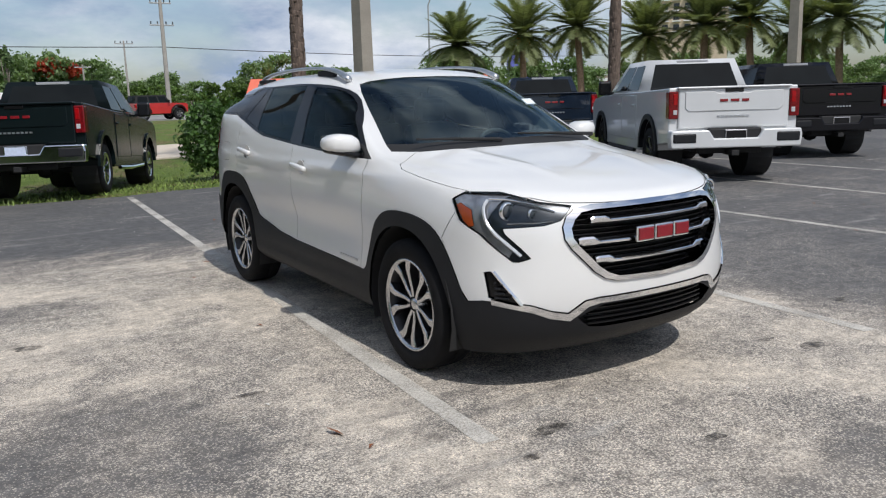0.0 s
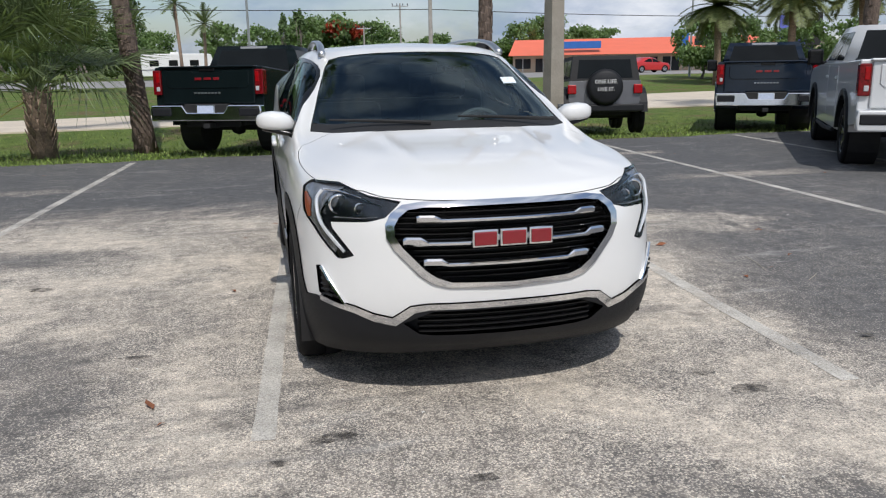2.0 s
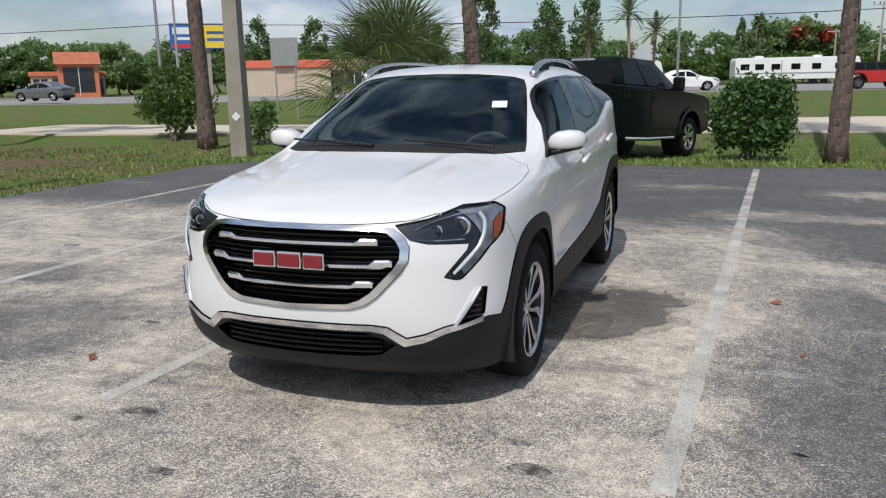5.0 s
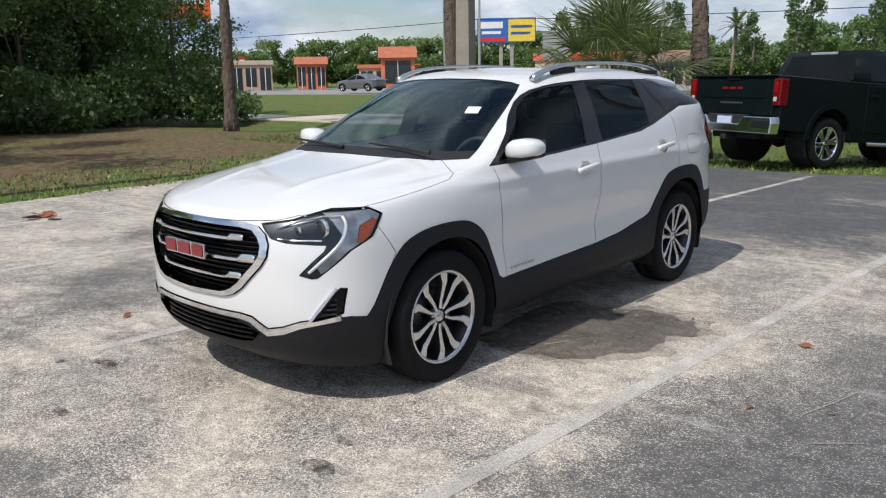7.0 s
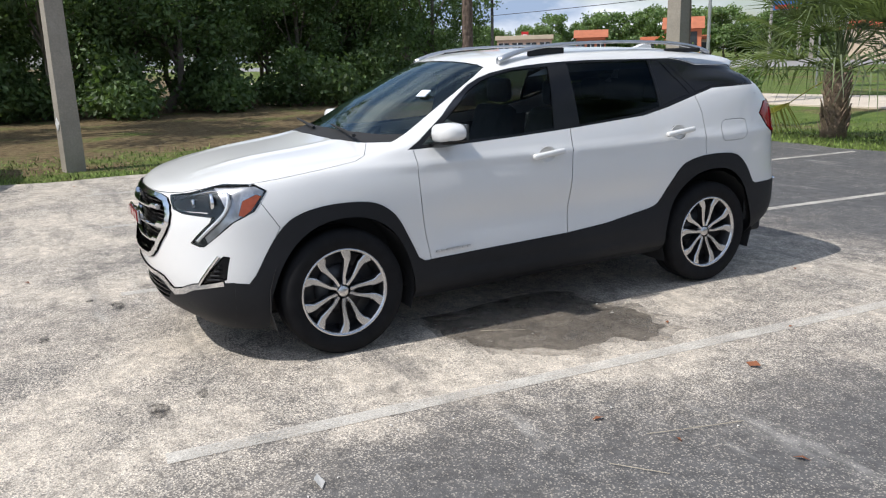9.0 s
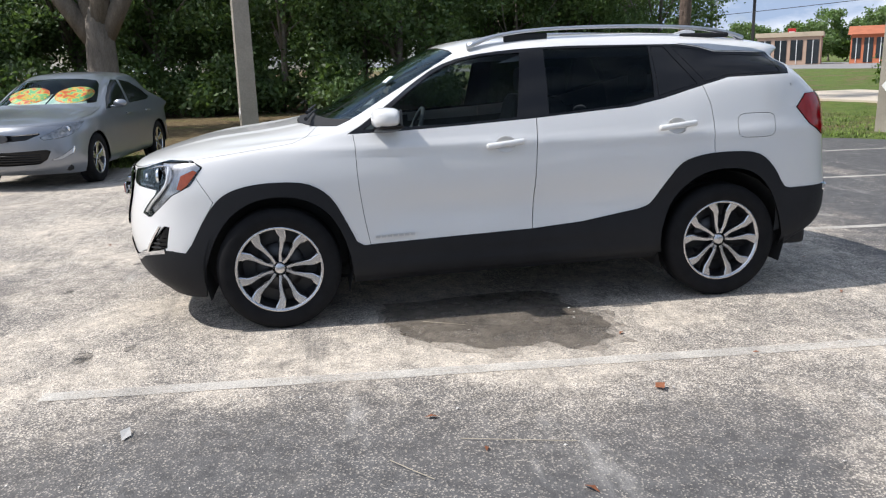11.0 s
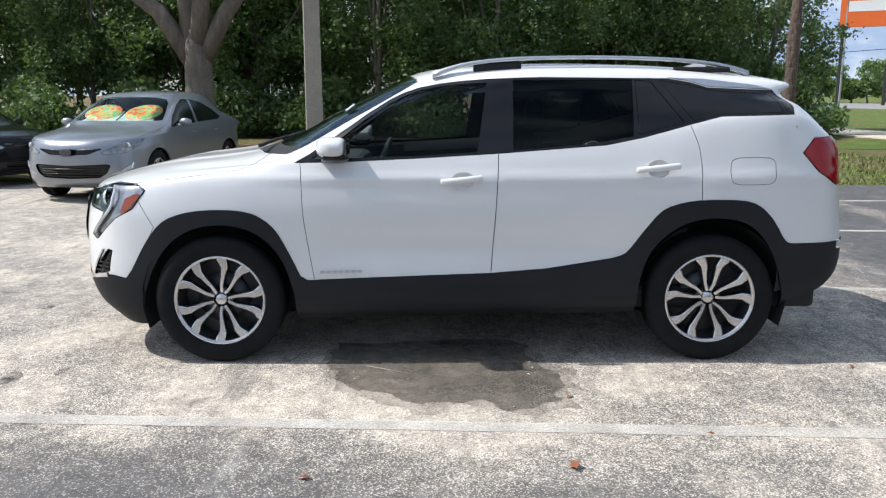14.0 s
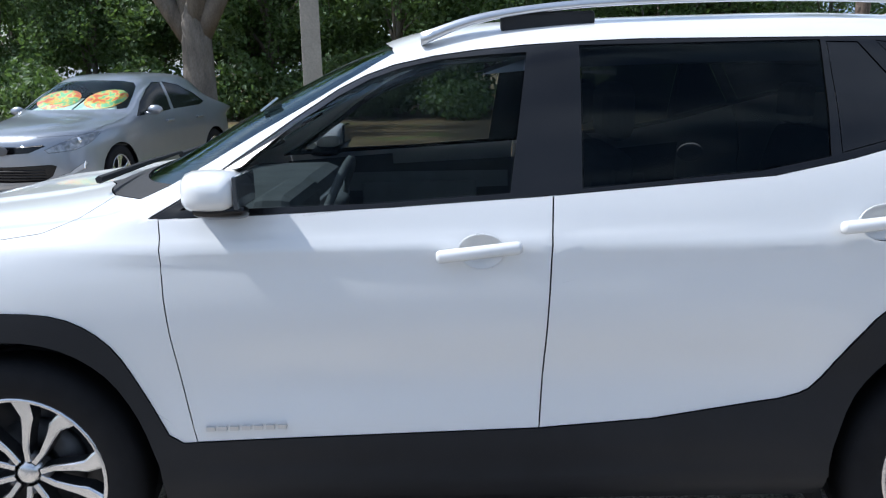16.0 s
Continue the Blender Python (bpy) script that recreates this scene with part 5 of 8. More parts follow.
            part("handle_cup", bm, M_PEARL, suv, "white hollow behind the handle", True)
        # small satin name strip on the door, plain bars
        for k in range(7):
            bm = bmesh.new()
            box(bm, min(s * .907, s * .916), max(s * .907, s * .916), -.80 + k * .034, -.775 + k * .034, .515 + k * .001, .527 + k * .001, 0)
            part("name_bar", bm, M_SATIN, suv)

        # roof rail
        bm = bmesh.new()
        path = curve_through([(s * .60, -.18, 1.585), (s * .595, -.03, 1.635), (s * .59, .2, 1.668), (s * .585, .6, 1.682), (s * .575, 1.05, 1.676), (s * .565, 1.35, 1.655), (s * .55, 1.55, 1.618), (s * .545, 1.62, 1.592)], 4)
        rings = []
        for i, q in enumerate(path):
            t = i / (len(path) - 1)
            h = .010 + .008 * abs(2 * t - 1) ** 3
            rings.append([bm.verts.new((q[0] + dx, q[1], q[2] + dz)) for dx, dz in ((-.02, -h), (.02, -h), (.024, 0), (.014, h), (-.014, h), (-.024, 0))])
        for a, b in zip(rings, rings[1:]):
            for k in range(6):
                bm.faces.new((a[k], a[(k + 1) % 6], b[(k + 1) % 6], b[k]))
        bm.faces.new(rings[0])
        bm.faces.new(rings[-1][::-1])
        bmesh.ops.recalc_face_normals(bm, faces=bm.faces)
        part("roof_rail", bm, M_SATIN, suv, "satin aluminium roof rail", True)
        for y0, y1 in ((.05, .32), (1.18, 1.5)):
            bm = bmesh.new()
            box(bm, s * .585 - .016, s * .585 + .016, y0, y1, 1.60, 1.655 if y0 < 1 else 1.63, .01)
            part("rail_foot", bm, M_MATTBLACK, suv)
        # wiper
        bm = bmesh.new()
        x0 = .62 if s > 0 else -.1
        tube(bm, [(x0, -1.16, 1.195), (x0 - .3, -1.13, 1.212), (x0 - .55, -1.10, 1.222)], [.012, .009, .006], 6)
        part("wiper", bm, M_MATTBLACK, suv)
        # front seats
        seat = [(.2, -.35), (.62, -.35)]
        bm = bmesh.new()
        xc = s * .38
        box(bm, xc - .25, xc + .25, -.30, .22, .50, .68, .05)
        part("seat_cushion", bm, M_SEAT, suv)
        bm = bmesh.new()
        box(bm, xc - .24, xc + .24, -.07, .07, 0, .66, .06, pose(0, .22, .62, -16, 0, 0))
        part("seat_back", bm, M_SEAT, suv)
        bm = bmesh.new()
        box(bm, xc - .13, xc + .13, .37, .47, 1.27, 1.45, .04)
        part("head_restraint", bm, M_SEAT, suv)
        bm = bmesh.new()
        box(bm, xc - .13, xc + .13, 1.27, 1.35, 1.25, 1.42, .04)
        part("rear_head_restraint", bm, M_SEAT, suv)
        bm = bmesh.new()
        x0, x1 = sorted((s * .822, s * .80))
        box(bm, x0, x1, -.55, .0, .86, .98, .01)
        part("door_armrest", bm, M_GREYTRIM, suv)
        bm = bmesh.new()
        box(bm, x0, x1, .3, .8, .90, 1.0, .01)
        part("door_armrest", bm, M_GREYTRIM, suv)
    bm = bmesh.new()
    box(bm, -.66, .66, .75, 1.25, .5, .70, .05)
    box(bm, -.66, .66, -.07, .07, 0, .62, .06, pose(0, 1.22, .64, -16, 0, 0))
    part("rear_bench", bm, M_SEAT, suv)
    bm = bmesh.new()
    box(bm, -.76, .76, -1.08, -.62, .80, 1.09, .07)
    box(bm, .12, .60, -.72, -.58, 1.0, 1.13, .04)
    box(bm, -.14, .14, -.8, .1, .4, .76, .04)
    part("dashboard", bm, M_SEAT, suv, "dark dashboard and console")
    bm = bmesh.new()
    box(bm, -.74, .74, -.622, -.60, .93, 1.03, .01)
    part("dashboard_trim", bm, M_GREYTRIM, suv, "pale grey dashboard band")
    bm = bmesh.new()
    ring = [(.18 * math.cos(k * math.tau / 24), .18 * math.sin(k * math.tau / 24), 0) for k in range(25)]
    tube(bm, ring, .015, 6, cap=False)
    box(bm, -.17, .17, -.02, .02, -.03, 0, .008)
    box(bm, -.07, .07, -.06, .06, -.04, .01, .015)
    bmesh.ops.transform(bm, matrix=pose(.38, -.50, 1.05, 68, 0, 0), verts=bm.verts)
    part("steering_wheel", bm, M_SEAT, suv, "black steering wheel", True)
    bm = bmesh.new()
    box(bm, -.12, .12, -.015, .015, -.035, .035, .012, pose(0, -.38, 1.49, 15, 0, 0))
    part("rear_view_mirror", bm, M_MATTBLACK, suv)
    bm = bmesh.new()
    box(bm, -.045, .045, -.003, .003, -.03, .03, 0, pose(.51, -.655, 1.405, -54, 0, 10))
    part("window_sticker", bm, M_STICKER, suv, "small pale sticker inside the windshield")
    bm = bmesh.new()
    vs = prism(bm, [(0, 0), (.2, 0), (.19, .045), (.13, .05)], lambda u, v, w: (w - .03, 1.36 + u, 1.632 + v - u * .08), .06)
    part("antenna_fin", bm, M_PEARL, suv)
    for sx in (1, -1):
        bm = bmesh.new()
        box(bm, min(sx * .66, sx * .80), max(sx * .66, sx * .80), 2.03, 2.12, .625, .675, .012)
        part("rear_reflector", bm, M_CHROME, suv, "bright corner reflector in the rear bumper")
        for k in range(3):
            bm = bmesh.new()
            x = sh.tree.find((.85, 1.80, 1.30))[0].x
            box(bm, min(sx * (x - .004), sx * (x + .006)), max(sx * (x - .004), sx * (x + .006)), 1.70 + k * .034, 1.727 + k * .034, 1.292, 1.31, 0)
            part("trim_badge_bar", bm, M_SATIN, suv)
    bm = bmesh.new()
    box(bm, -.35, .35, 2.20, 2.255, .66, .74, .02)
    part("plate_recess", bm, M_MATTBLACK, suv)
    return suv


build_suv()

# ---- other vehicles ----
M_TRUCKWHITE = material("silver_white_paint", (0.62, 0.63, 0.64), 0.3, metal=0.15, coat=0.7, noise_scale=3, dark=0.96, light=1.03)
M_TRUCKGREEN = material("dark_green_paint", (0.005, 0.009, 0.010), 0.22, spec=0.18, coat=0.0, noise_scale=3, dark=0.85, light=1.15)
M_TRUCKBLUE = material("dark_blue_paint", (0.008, 0.014, 0.026), 0.12, spec=0.35, coat=0.25, noise_scale=3, dark=0.85, light=1.15)
M_TRUCKBLACK = material("black_paint", (0.005, 0.005, 0.007), 0.15, spec=0.3, coat=0.15, noise_scale=3, dark=0.85, light=1.15)
M_SILVER = material("silver_blue_paint", (0.26, 0.278, 0.31), 0.30, metal=0.6, coat=0.7, noise_scale=4, dark=0.95, light=1.04)
M_GREYPAINT = material("grey_metallic_paint", (0.16, 0.16, 0.17), 0.3, metal=0.5, coat=0.7, noise_scale=4, dark=0.9, light=1.1)
M_WHITEPAINT = material("white_paint", (0.78, 0.78, 0.77), 0.35, coat=0.5, noise_scale=2, dark=0.95, light=1.03)
M_REDPAINT = material("red_paint", (0.45, 0.02, 0.02), 0.3, coat=0.6, noise_scale=2, dark=0.9, light=1.1)
M_CARGLASS = material("dark_car_glass", (0.009, 0.011, 0.012), 0.08, spec=0.14, noise_scale=2, dark=0.8, light=1.2)
M_CLEARSCREEN = tinted_glass("clear_windshield", (0.85, 0.9, 0.88), ior=1.25)
M_TRUCKLAMP = material("dark_red_lamp_lens", (0.15, 0.005, 0.008), 0.12, spec=0.3, coat=0.2, noise_scale=30, dark=0.4, light=1.5)
M_PLATE = material("pale_blue_plate", (0.55, 0.62, 0.78), 0.5, noise_scale=30, dark=0.8, light=1.1)
M_LAMPDIM = material("clear_lamp_unit", (0.22, 0.225, 0.235), 0.12, metal=0.5, coat=0.6, noise_scale=24, dark=0.3, light=1.9)
M_CLEARLAMP = material("white_lamp_lens", (0.50, 0.51, 0.53), 0.15, coat=0.5, noise_scale=30, dark=0.75, light=1.1)


def arch(yc, zc, r, n=9):
    return [(yc - r * math.cos(math.pi * k / (n - 1)), zc + r * math.sin(math.pi * k / (n - 1))) for k in range(n)]


def quad_on(bm, a, b, c, d, inset, proud, corners=0.0):
    """A plate on the face a b c d (counter-clockwise from outside), inset by shares, a little proud."""
    a, b, c, d = map(Vector, (a, b, c, d))
    n = (b - a).cross(d - a).normalized()
    u0, u1, v0, v1 = inset
    pts = []
    for u, v in ((u0, v0), (u1, v0), (u1, v1), (u0, v1)):
        pts.append(a.lerp(b, u).lerp(d.lerp(c, u), v) + n * proud)
    lo = [bm.verts.new(p - n * 0.012) for p in pts]
    hi = [bm.verts.new(p) for p in pts]
    bm.faces.new(hi)
    for i in range(4):
        bm.faces.new((lo[i], lo[(i + 1) % 4], hi[(i + 1) % 4], hi[i]))


def rounded(bm, offset=0.03, seg=2, angle=0.5):
    es = [e for e in bm.edges if len(e.link_faces) == 2 and e.calc_face_angle(0) > angle]
    bmesh.ops.bevel(bm, geom=es, offset=offset, segments=seg, affect="EDGES", profile=0.5, clamp_overlap=True)


def build_pickup(name, label, paint, at, chrome_bumper, bright_wheels=True, black_flares=False, plate=None):
    t = thing(name, label, "pickup truck", at @ Matrix.Diagonal((1, 1, 1.05, 1)), "parked pickup trucks")
    R, F = -1.87, 1.87
    # lower body with arches
    bm = bmesh.new()
    out = [(-3.02, .62)] + [(R - .52, .56)] + arch(R, .46, .50) + [(R + .52, .42), (F - .52, .42)] + arch(F, .46, .50) + [(F + .52, .46)] + [(2.80, .55), (2.84, 1.0), (2.78, 1.18), (2.55, 1.27), (1.25, 1.36), (-1.2, 1.38), (-3.02, 1.42)]
    prism(bm, out, lambda u, v, w: (w - 1.0 , u, v), 2.0)
    bmesh.ops.recalc_face_normals(bm, faces=bm.faces)
    rounded(bm, .045, 2)
    part("body", bm, paint, t)
    bm = bmesh.new()
    prism(bm, [(-2.90, 1.0), (-1.3, 1.0), (-1.3, 1.435), (-2.90, 1.435)], lambda u, v, w: (w - .82, u, v), 1.64)
    part("cargo_bed", bm, M_MATTBLACK, t, "black cargo bed liner")
    # cab
    zb, zt = 1.36, 1.90
    B = [(-.95, -1.18, zb), (.95, -1.18, zb), (.95, 1.28, zb), (-.95, 1.28, zb)]
    T = [(-.76, -.98, zt), (.76, -.98, zt), (.76, .42, zt), (-.76, .42, zt)]
    bm = bmesh.new()
    vb, vt = [bm.verts.new(p) for p in B], [bm.verts.new(p) for p in T]
    for i in range(4):
        bm.faces.new((vb[i], vb[(i + 1) % 4], vt[(i + 1) % 4], vt[i]))
    bm.faces.new(vt)
    bm.faces.new(vb[::-1])
    rounded(bm, .06, 3, .3)
    part("cab", bm, paint, t, "", True)
    for nm, i, ins, lab in (("rear_window", 0, (.08, .92, .10, .86), "dark rear window"), ("windshield", 2, (.06, .94, .06, .92), "dark windshield")):
        bm = bmesh.new()
        quad_on(bm, B[i], B[(i + 1) % 4], T[(i + 1) % 4], T[i], ins, .006)
        part(nm, bm, M_CARGLASS, t, lab)
    for i, spans in ((1, ((.10, .44), (.48, .86))), (3, ((.14, .52), (.56, .90)))):
        for u0, u1 in spans:
            bm = bmesh.new()
            quad_on(bm, B[i], B[(i + 1) % 4], T[(i + 1) % 4], T[i], (u0, u1, .08, .84), .006)
            part("side_window", bm, M_CARGLASS, t, "dark side window")
    bm = bmesh.new()
    box(bm, -.28, .28, -1.0, -.95, 1.835, 1.885, .01)
    part("brake_light", bm, M_GREYTRIM, t, "high centre brake light")
    # doors seams and handles
    for s in (1, -1):
        for y0, y1 in ((-1.05, .02), (.05, 1.18)):
            bm = bmesh.new()
            box(bm, s * 1.0 - .012, s * 1.0 + .012, y0, y1, .58, 1.33, .01)
            door = part("door", bm, paint, t)
            bm = bmesh.new()
            box(bm, s * 1.02 - .018, s * 1.02 + .018, y0 + .06, y0 + .25, 1.14, 1.18, .01)
            part("door_handle", bm, paint, door)
        bm = bmesh.new()
        x0, x1 = sorted((s * .96, s * 1.27))
        box(bm, x0 + (.06 if s > 0 else 0), x1 - (0 if s > 0 else .06), .86, .98, 1.33, 1.60, .04)
        box(bm, x0, x1, .90, .95, 1.34, 1.40, .01)
        part("door_mirror", bm, M_GLOSSBLACK, t, "black towing mirror")
        bm = bmesh.new()
        x0, x1 = sorted((s * .78, s * 1.0))
        tube(bm, [(s * 1.0, -.95, .40), (s * 1.02, 0, .38), (s * 1.0, 1.1, .40)], .035, 8)
        part("side_step", bm, M_CHROME if chrome_bumper else M_MATTBLACK, t)
        for yc in (R, F):
            bm = bmesh.new()
            pts_o, pts_i = arch(yc, .46, .57, 11), arch(yc, .46, .49, 11)
            rows = []
            for (yo, zo), (yi, zi) in zip(pts_o, pts_i):
                rows.append([bm.verts.new((s * x, y, z)) for x, y, z in ((.99, yo, zo), (1.035, yo, zo), (1.035, yi, zi), (.95, yi, zi))])
            for a, b in zip(rows, rows[1:]):
                for k in range(3):
                    bm.faces.new((a[k], a[k + 1], b[k + 1], b[k]))
            bmesh.ops.recalc_face_normals(bm, faces=bm.faces)
            part("wheel_flare", bm, M_CLAD if black_flares else paint, t)
            bm = bmesh.new()
            lathe(bm, [(.47, .55 * s), (.47, .95 * s)], 20, "X", (0, yc, .46))
            bm.faces.new([bm.verts.new((.55 * s, yc + math.cos(k * math.tau / 20) * .47, .46 + math.sin(k * math.tau / 20) * .47)) for k in range(20)])
            part("arch_liner", bm, M_MATTBLACK, t)
            spoke_wheel(t, s * .86, yc, .405, s, .27, .265, 6, .2, M_CHROME if bright_wheels else M_GLOSSBLACK, False, 28)
        # tail lamp with clear reverse light
        bm = bmesh.new()
        x0, x1 = sorted((s * .865, s * 1.012))
        box(bm, x0, x1, -3.075, -2.90, .97, 1.37, .015)
        lamp = part("tail_lamp", bm, M_TRUCKLAMP, t, "dark red tail lamp with a clear reverse light")
        bm = bmesh.new()
        x0, x1 = sorted((s * .885, s * .945))
        box(bm, x0, x1, -3.085, -3.06, 1.03, 1.10, .006)
        part("reverse_light", bm, M_CLEARLAMP, lamp)
        bm = bmesh.new()
        box(bm, x0, x1, -3.085, -3.06, 1.17, 1.33, .006)
        part("lamp_element", bm, M_REDLENS, lamp)
        bm = bmesh.new()
        x0, x1 = sorted((s * .60, s * .93))
        box(bm, x0, x1, 2.78, 2.87, .88, 1.08, .03)
        part("headlight", bm, M_CLEARLAMP, t)
    # tailgate with a raised panel
    bm = bmesh.new()
    box(bm, -.86, .86, -3.06, -2.94, .82, 1.41, .025)
    gate = part("tailgate", bm, paint, t, "tailgate with a raised centre panel")
    bm = bmesh.new()
    prism(bm, [(-.76, 1.36), (-.30, 1.36), (-.25, 1.33), (.25, 1.33), (.30, 1.36), (.76, 1.36), (.76, 1.12), (.70, 1.07), (-.70, 1.07), (-.76, 1.12)], lambda u, v, w: (u, -3.055 - w, v), .02)
    bmesh.ops.recalc_face_normals(bm, faces=bm.faces)
    rounded(bm, .01, 1)
    part("gate_panel", bm, paint, gate)
    bm = bmesh.new()
    box(bm, -.14, .14, -3.08, -3.04, 1.345, 1.40, .008)
    part("gate_handle", bm, M_GLOSSBLACK, gate)
    bm = bmesh.new()
    box(bm, -.88, .88, -3.10, -2.92, 1.40, 1.43, .012)
    part("gate_spoiler", bm, paint, gate)
    for x0, x1 in ((-.235, -.09), (-.07, .085), (.105, .235)):
        bm = bmesh.new()
        box(bm, x0 + .012, x1 - .012, -3.088, -3.07, 1.205, 1.245, .004)
        part("badge_block", bm, M_BADGERED, gate, "plain red badge block")
    for k in range(8):
        bm = bmesh.new()
        box(bm, -.25 + k * .063, -.21 + k * .063, -3.075, -3.055, .985, 1.01, 0)
        part("name_bar", bm, M_SATIN, gate)
    # bumper: centre plate recess and two corner steps
    bump = M_CHROME if chrome_bumper else paint
    bm = bmesh.new()
    prism(bm, [(-1.0, .80), (-.42, .80), (-.34, .68), (.34, .68), (.42, .80), (1.0, .80), (1.02, .70), (1.0, .54), (-1.0, .54), (-1.02, .70)], lambda u, v, w: (u, -3.22 + w, v), .2)
    bmesh.ops.recalc_face_normals(bm, faces=bm.faces)
    rounded(bm, .02, 2)
    bumper = part("rear_bumper", bm, bump, t, "rear bumper with corner steps")
    bm = bmesh.new()
    box(bm, -.40, .40, -3.18, -3.02, .64, .82, .02)
    part("plate_recess", bm, M_MATTBLACK, bumper)
    bm = bmesh.new()
    box(bm, -.17, .17, -3.20, -3.175, .655, .80, .008)
    part("plate_frame", bm, M_CHROME, bumper)
    bm = bmesh.new()
    box(bm, -.15, .15, -3.21, -3.19, .67, .785, .004)
    part("number_plate", bm, plate or M_GLOSSBLACK, bumper, "licence plate with no writing")
    for s in (1, -1):
        bm = bmesh.new()
        x0, x1 = sorted((s * .62, s * .98))
        box(bm, x0, x1, -3.235, -3.10, .62, .755, .02)
        part("corner_step", bm, M_CLAD, bumper)
    bm = bmesh.new()
    box(bm, -.06, .06, -3.2, -2.8, .42, .50, .01)
    box(bm, -.5, .5, -2.95, -2.85, .44, .54, .02)
    tube(bm, [(-.8, R, .42), (.8, R, .42)], .06, 10)
    lathe(bm, [(.001, -.14), (.11, -.1), (.14, 0), (.11, .1), (.001, .14)], 12, "X", (0, R, .42))
    box(bm, -.55, -.40, -2.8, 2.4, .46, .60, .02)
    box(bm, .40, .55, -2.8, 2.4, .46, .60, .02)
    box(bm, -.9, .9, -.9, 2.6, .48, .62, .02)
    part("chassis", bm, M_MATTBLACK, t, "black chassis, axle and hitch")
    return t


def warp(p):
    """From the crossover's lines to a low three-box saloon."""
    x, y, z = p
    belt = 1.08
    if z <= belt:
        z = z * .83 + .01
    else:
        z = belt * .83 + .01 + (z - belt) * .93
        k = min(max((y - .75) / 1.2, 0), 1)
        z -= (z - .90) * k * k * (3 - 2 * k) * .82
        if y > 1.2:
            y += (z < 1.2) * .25 * min((y - 1.2) / .6, 1)
    return (x * .965, y * .985 + .02, z)


def build_saloon(name, label, paint, at, shade=False, category="car"):
    t = thing(name, label, category, at)
    sh = Shell([[warp(p) for p in line] for line in SUV_LINES], 5, 4)
    ws = lambda poly: [warp((0, y, z))[1:] for y, z in poly]
    arch_f = [(y * 1.0, .33 + (z - .33) * .93) for y, z in [(-1.345 + .385 * math.cos(math.pi * k / 12), .33 + .375 * math.sin(math.pi * k / 12)) for k in range(13)]] + [(-1.73, .05), (-.96, .05)]
    arch_r = [(y + 2.69, z) for y, z in arch_f]
    glass_f = [(-.82, .935), (.08, .975), (.10, 1.32), (-.05, 1.325), (-.30, 1.24), (-.60, 1.09)]
    glass_r = [(.16, .98), (.95, 1.0), (1.12, 1.04), (.9, 1.16), (.55, 1.28), (.17, 1.325)]
    screen = [(-.05, 1.03), (.44, 1.028), (.66, 1.025), (.705, 1.035), (.66, 1.15), (.60, 1.27), (.545, 1.32), (.40, 1.345), (-.05, 1.36)]
    lamp_front = [(.44, .66), (.56, .715), (.72, .80), (.95, .85), (.95, .70), (.80, .68), (.66, .625), (.50, .615)]
    lamp_side = [(-2.5, .86), (-1.72, .86), (-1.60, .835), (-1.80, .735), (-2.0, .65), (-2.5, .58)]
    intake = [(-.05, .49), (.50, .51), (.55, .49), (.50, .39), (.40, .335), (-.05, .32)]
    slot = [(-.05, .70), (.20, .70), (.43, .715), (.45, .70), (.28, .635), (-.05, .62)]
    fogp = [(.55, .37), (.66, .385), (.76, .44), (.79, .50), (.78, .52), (.66, .42), (.55, .385)]
    for poly in (arch_f, arch_r, glass_f, glass_r):
        sh.cut(poly, "x", where=lambda c: c.x > .5)
    for poly in (lamp_front, intake, slot, fogp):
        sh.cut(poly, "y", where=front_of(-1.5))
    sh.cut(lamp_side, "x", where=lambda c: c.y < -1.5 and c.x > .4)
    sh.cut(screen, "y", where=lambda c: c.y < -.05 and c.z > .95)
    sh.number()
    xs, fr = (lambda c: (c.y, c.z)), (lambda c: (c.x, c.z))
    sh.take(lambda c: c.x > .6 and (inside(xs(c), arch_f) or inside(xs(c), arch_r))).free()
    lamp = sh.take(lambda c: c.y < -1.55 and inside(fr(c), lamp_front) and inside(xs(c), lamp_side))
    dark = sh.take(lambda c: c.y < -1.9 and (inside(fr(c), intake) or inside(fr(c), slot)))
    fog = sh.take(lambda c: c.y < -1.7 and inside(fr(c), fogp))
    gf, gr = sh.take(lambda c: c.x > .5 and inside(xs(c), glass_f)), sh.take(lambda c: c.x > .5 and inside(xs(c), glass_r))
    sc = sh.take(lambda c: c.y < -.05 and inside(fr(c), screen))
    sh.panel("headlight", lamp, M_LAMPDIM, t, both=False, label="clear swept-back headlight", lift=.003)
    sh.panel("intake", dark, M_GLOSSBLACK, t, lift=-.02, rim=-.02, label="black grille openings")
    sh.panel("fog_lamp", fog, M_CLEARLAMP, t, both=False)
    sh.panel("front_door_window", gf, M_CARGLASS, t, both=False, lift=-.004)
    sh.panel("rear_door_window", gr, M_CARGLASS, t, both=False, lift=-.004)
    sh.panel("windshield", sc, M_CLEARSCREEN if shade else M_CARGLASS, t, lift=-.004)
    bonnet = sh.take(lambda c: c.y < -.95 and c.z > .80 and c.x < .80)
    sh.panel("bonnet", bonnet, paint, t, gap=.002)
    sh.panel("body", sh.take(lambda c: True), paint, t, gap=.001)
    bm = bmesh.new()
    box(bm, -.74, .74, -2.0, 2.1, .22, .62, .05)
    box(bm, -.72, .72, -.9, 1.4, .60, .88, .05)
    part("underbody", bm, M_MATTBLACK, t, "dark underbody and cabin floor")
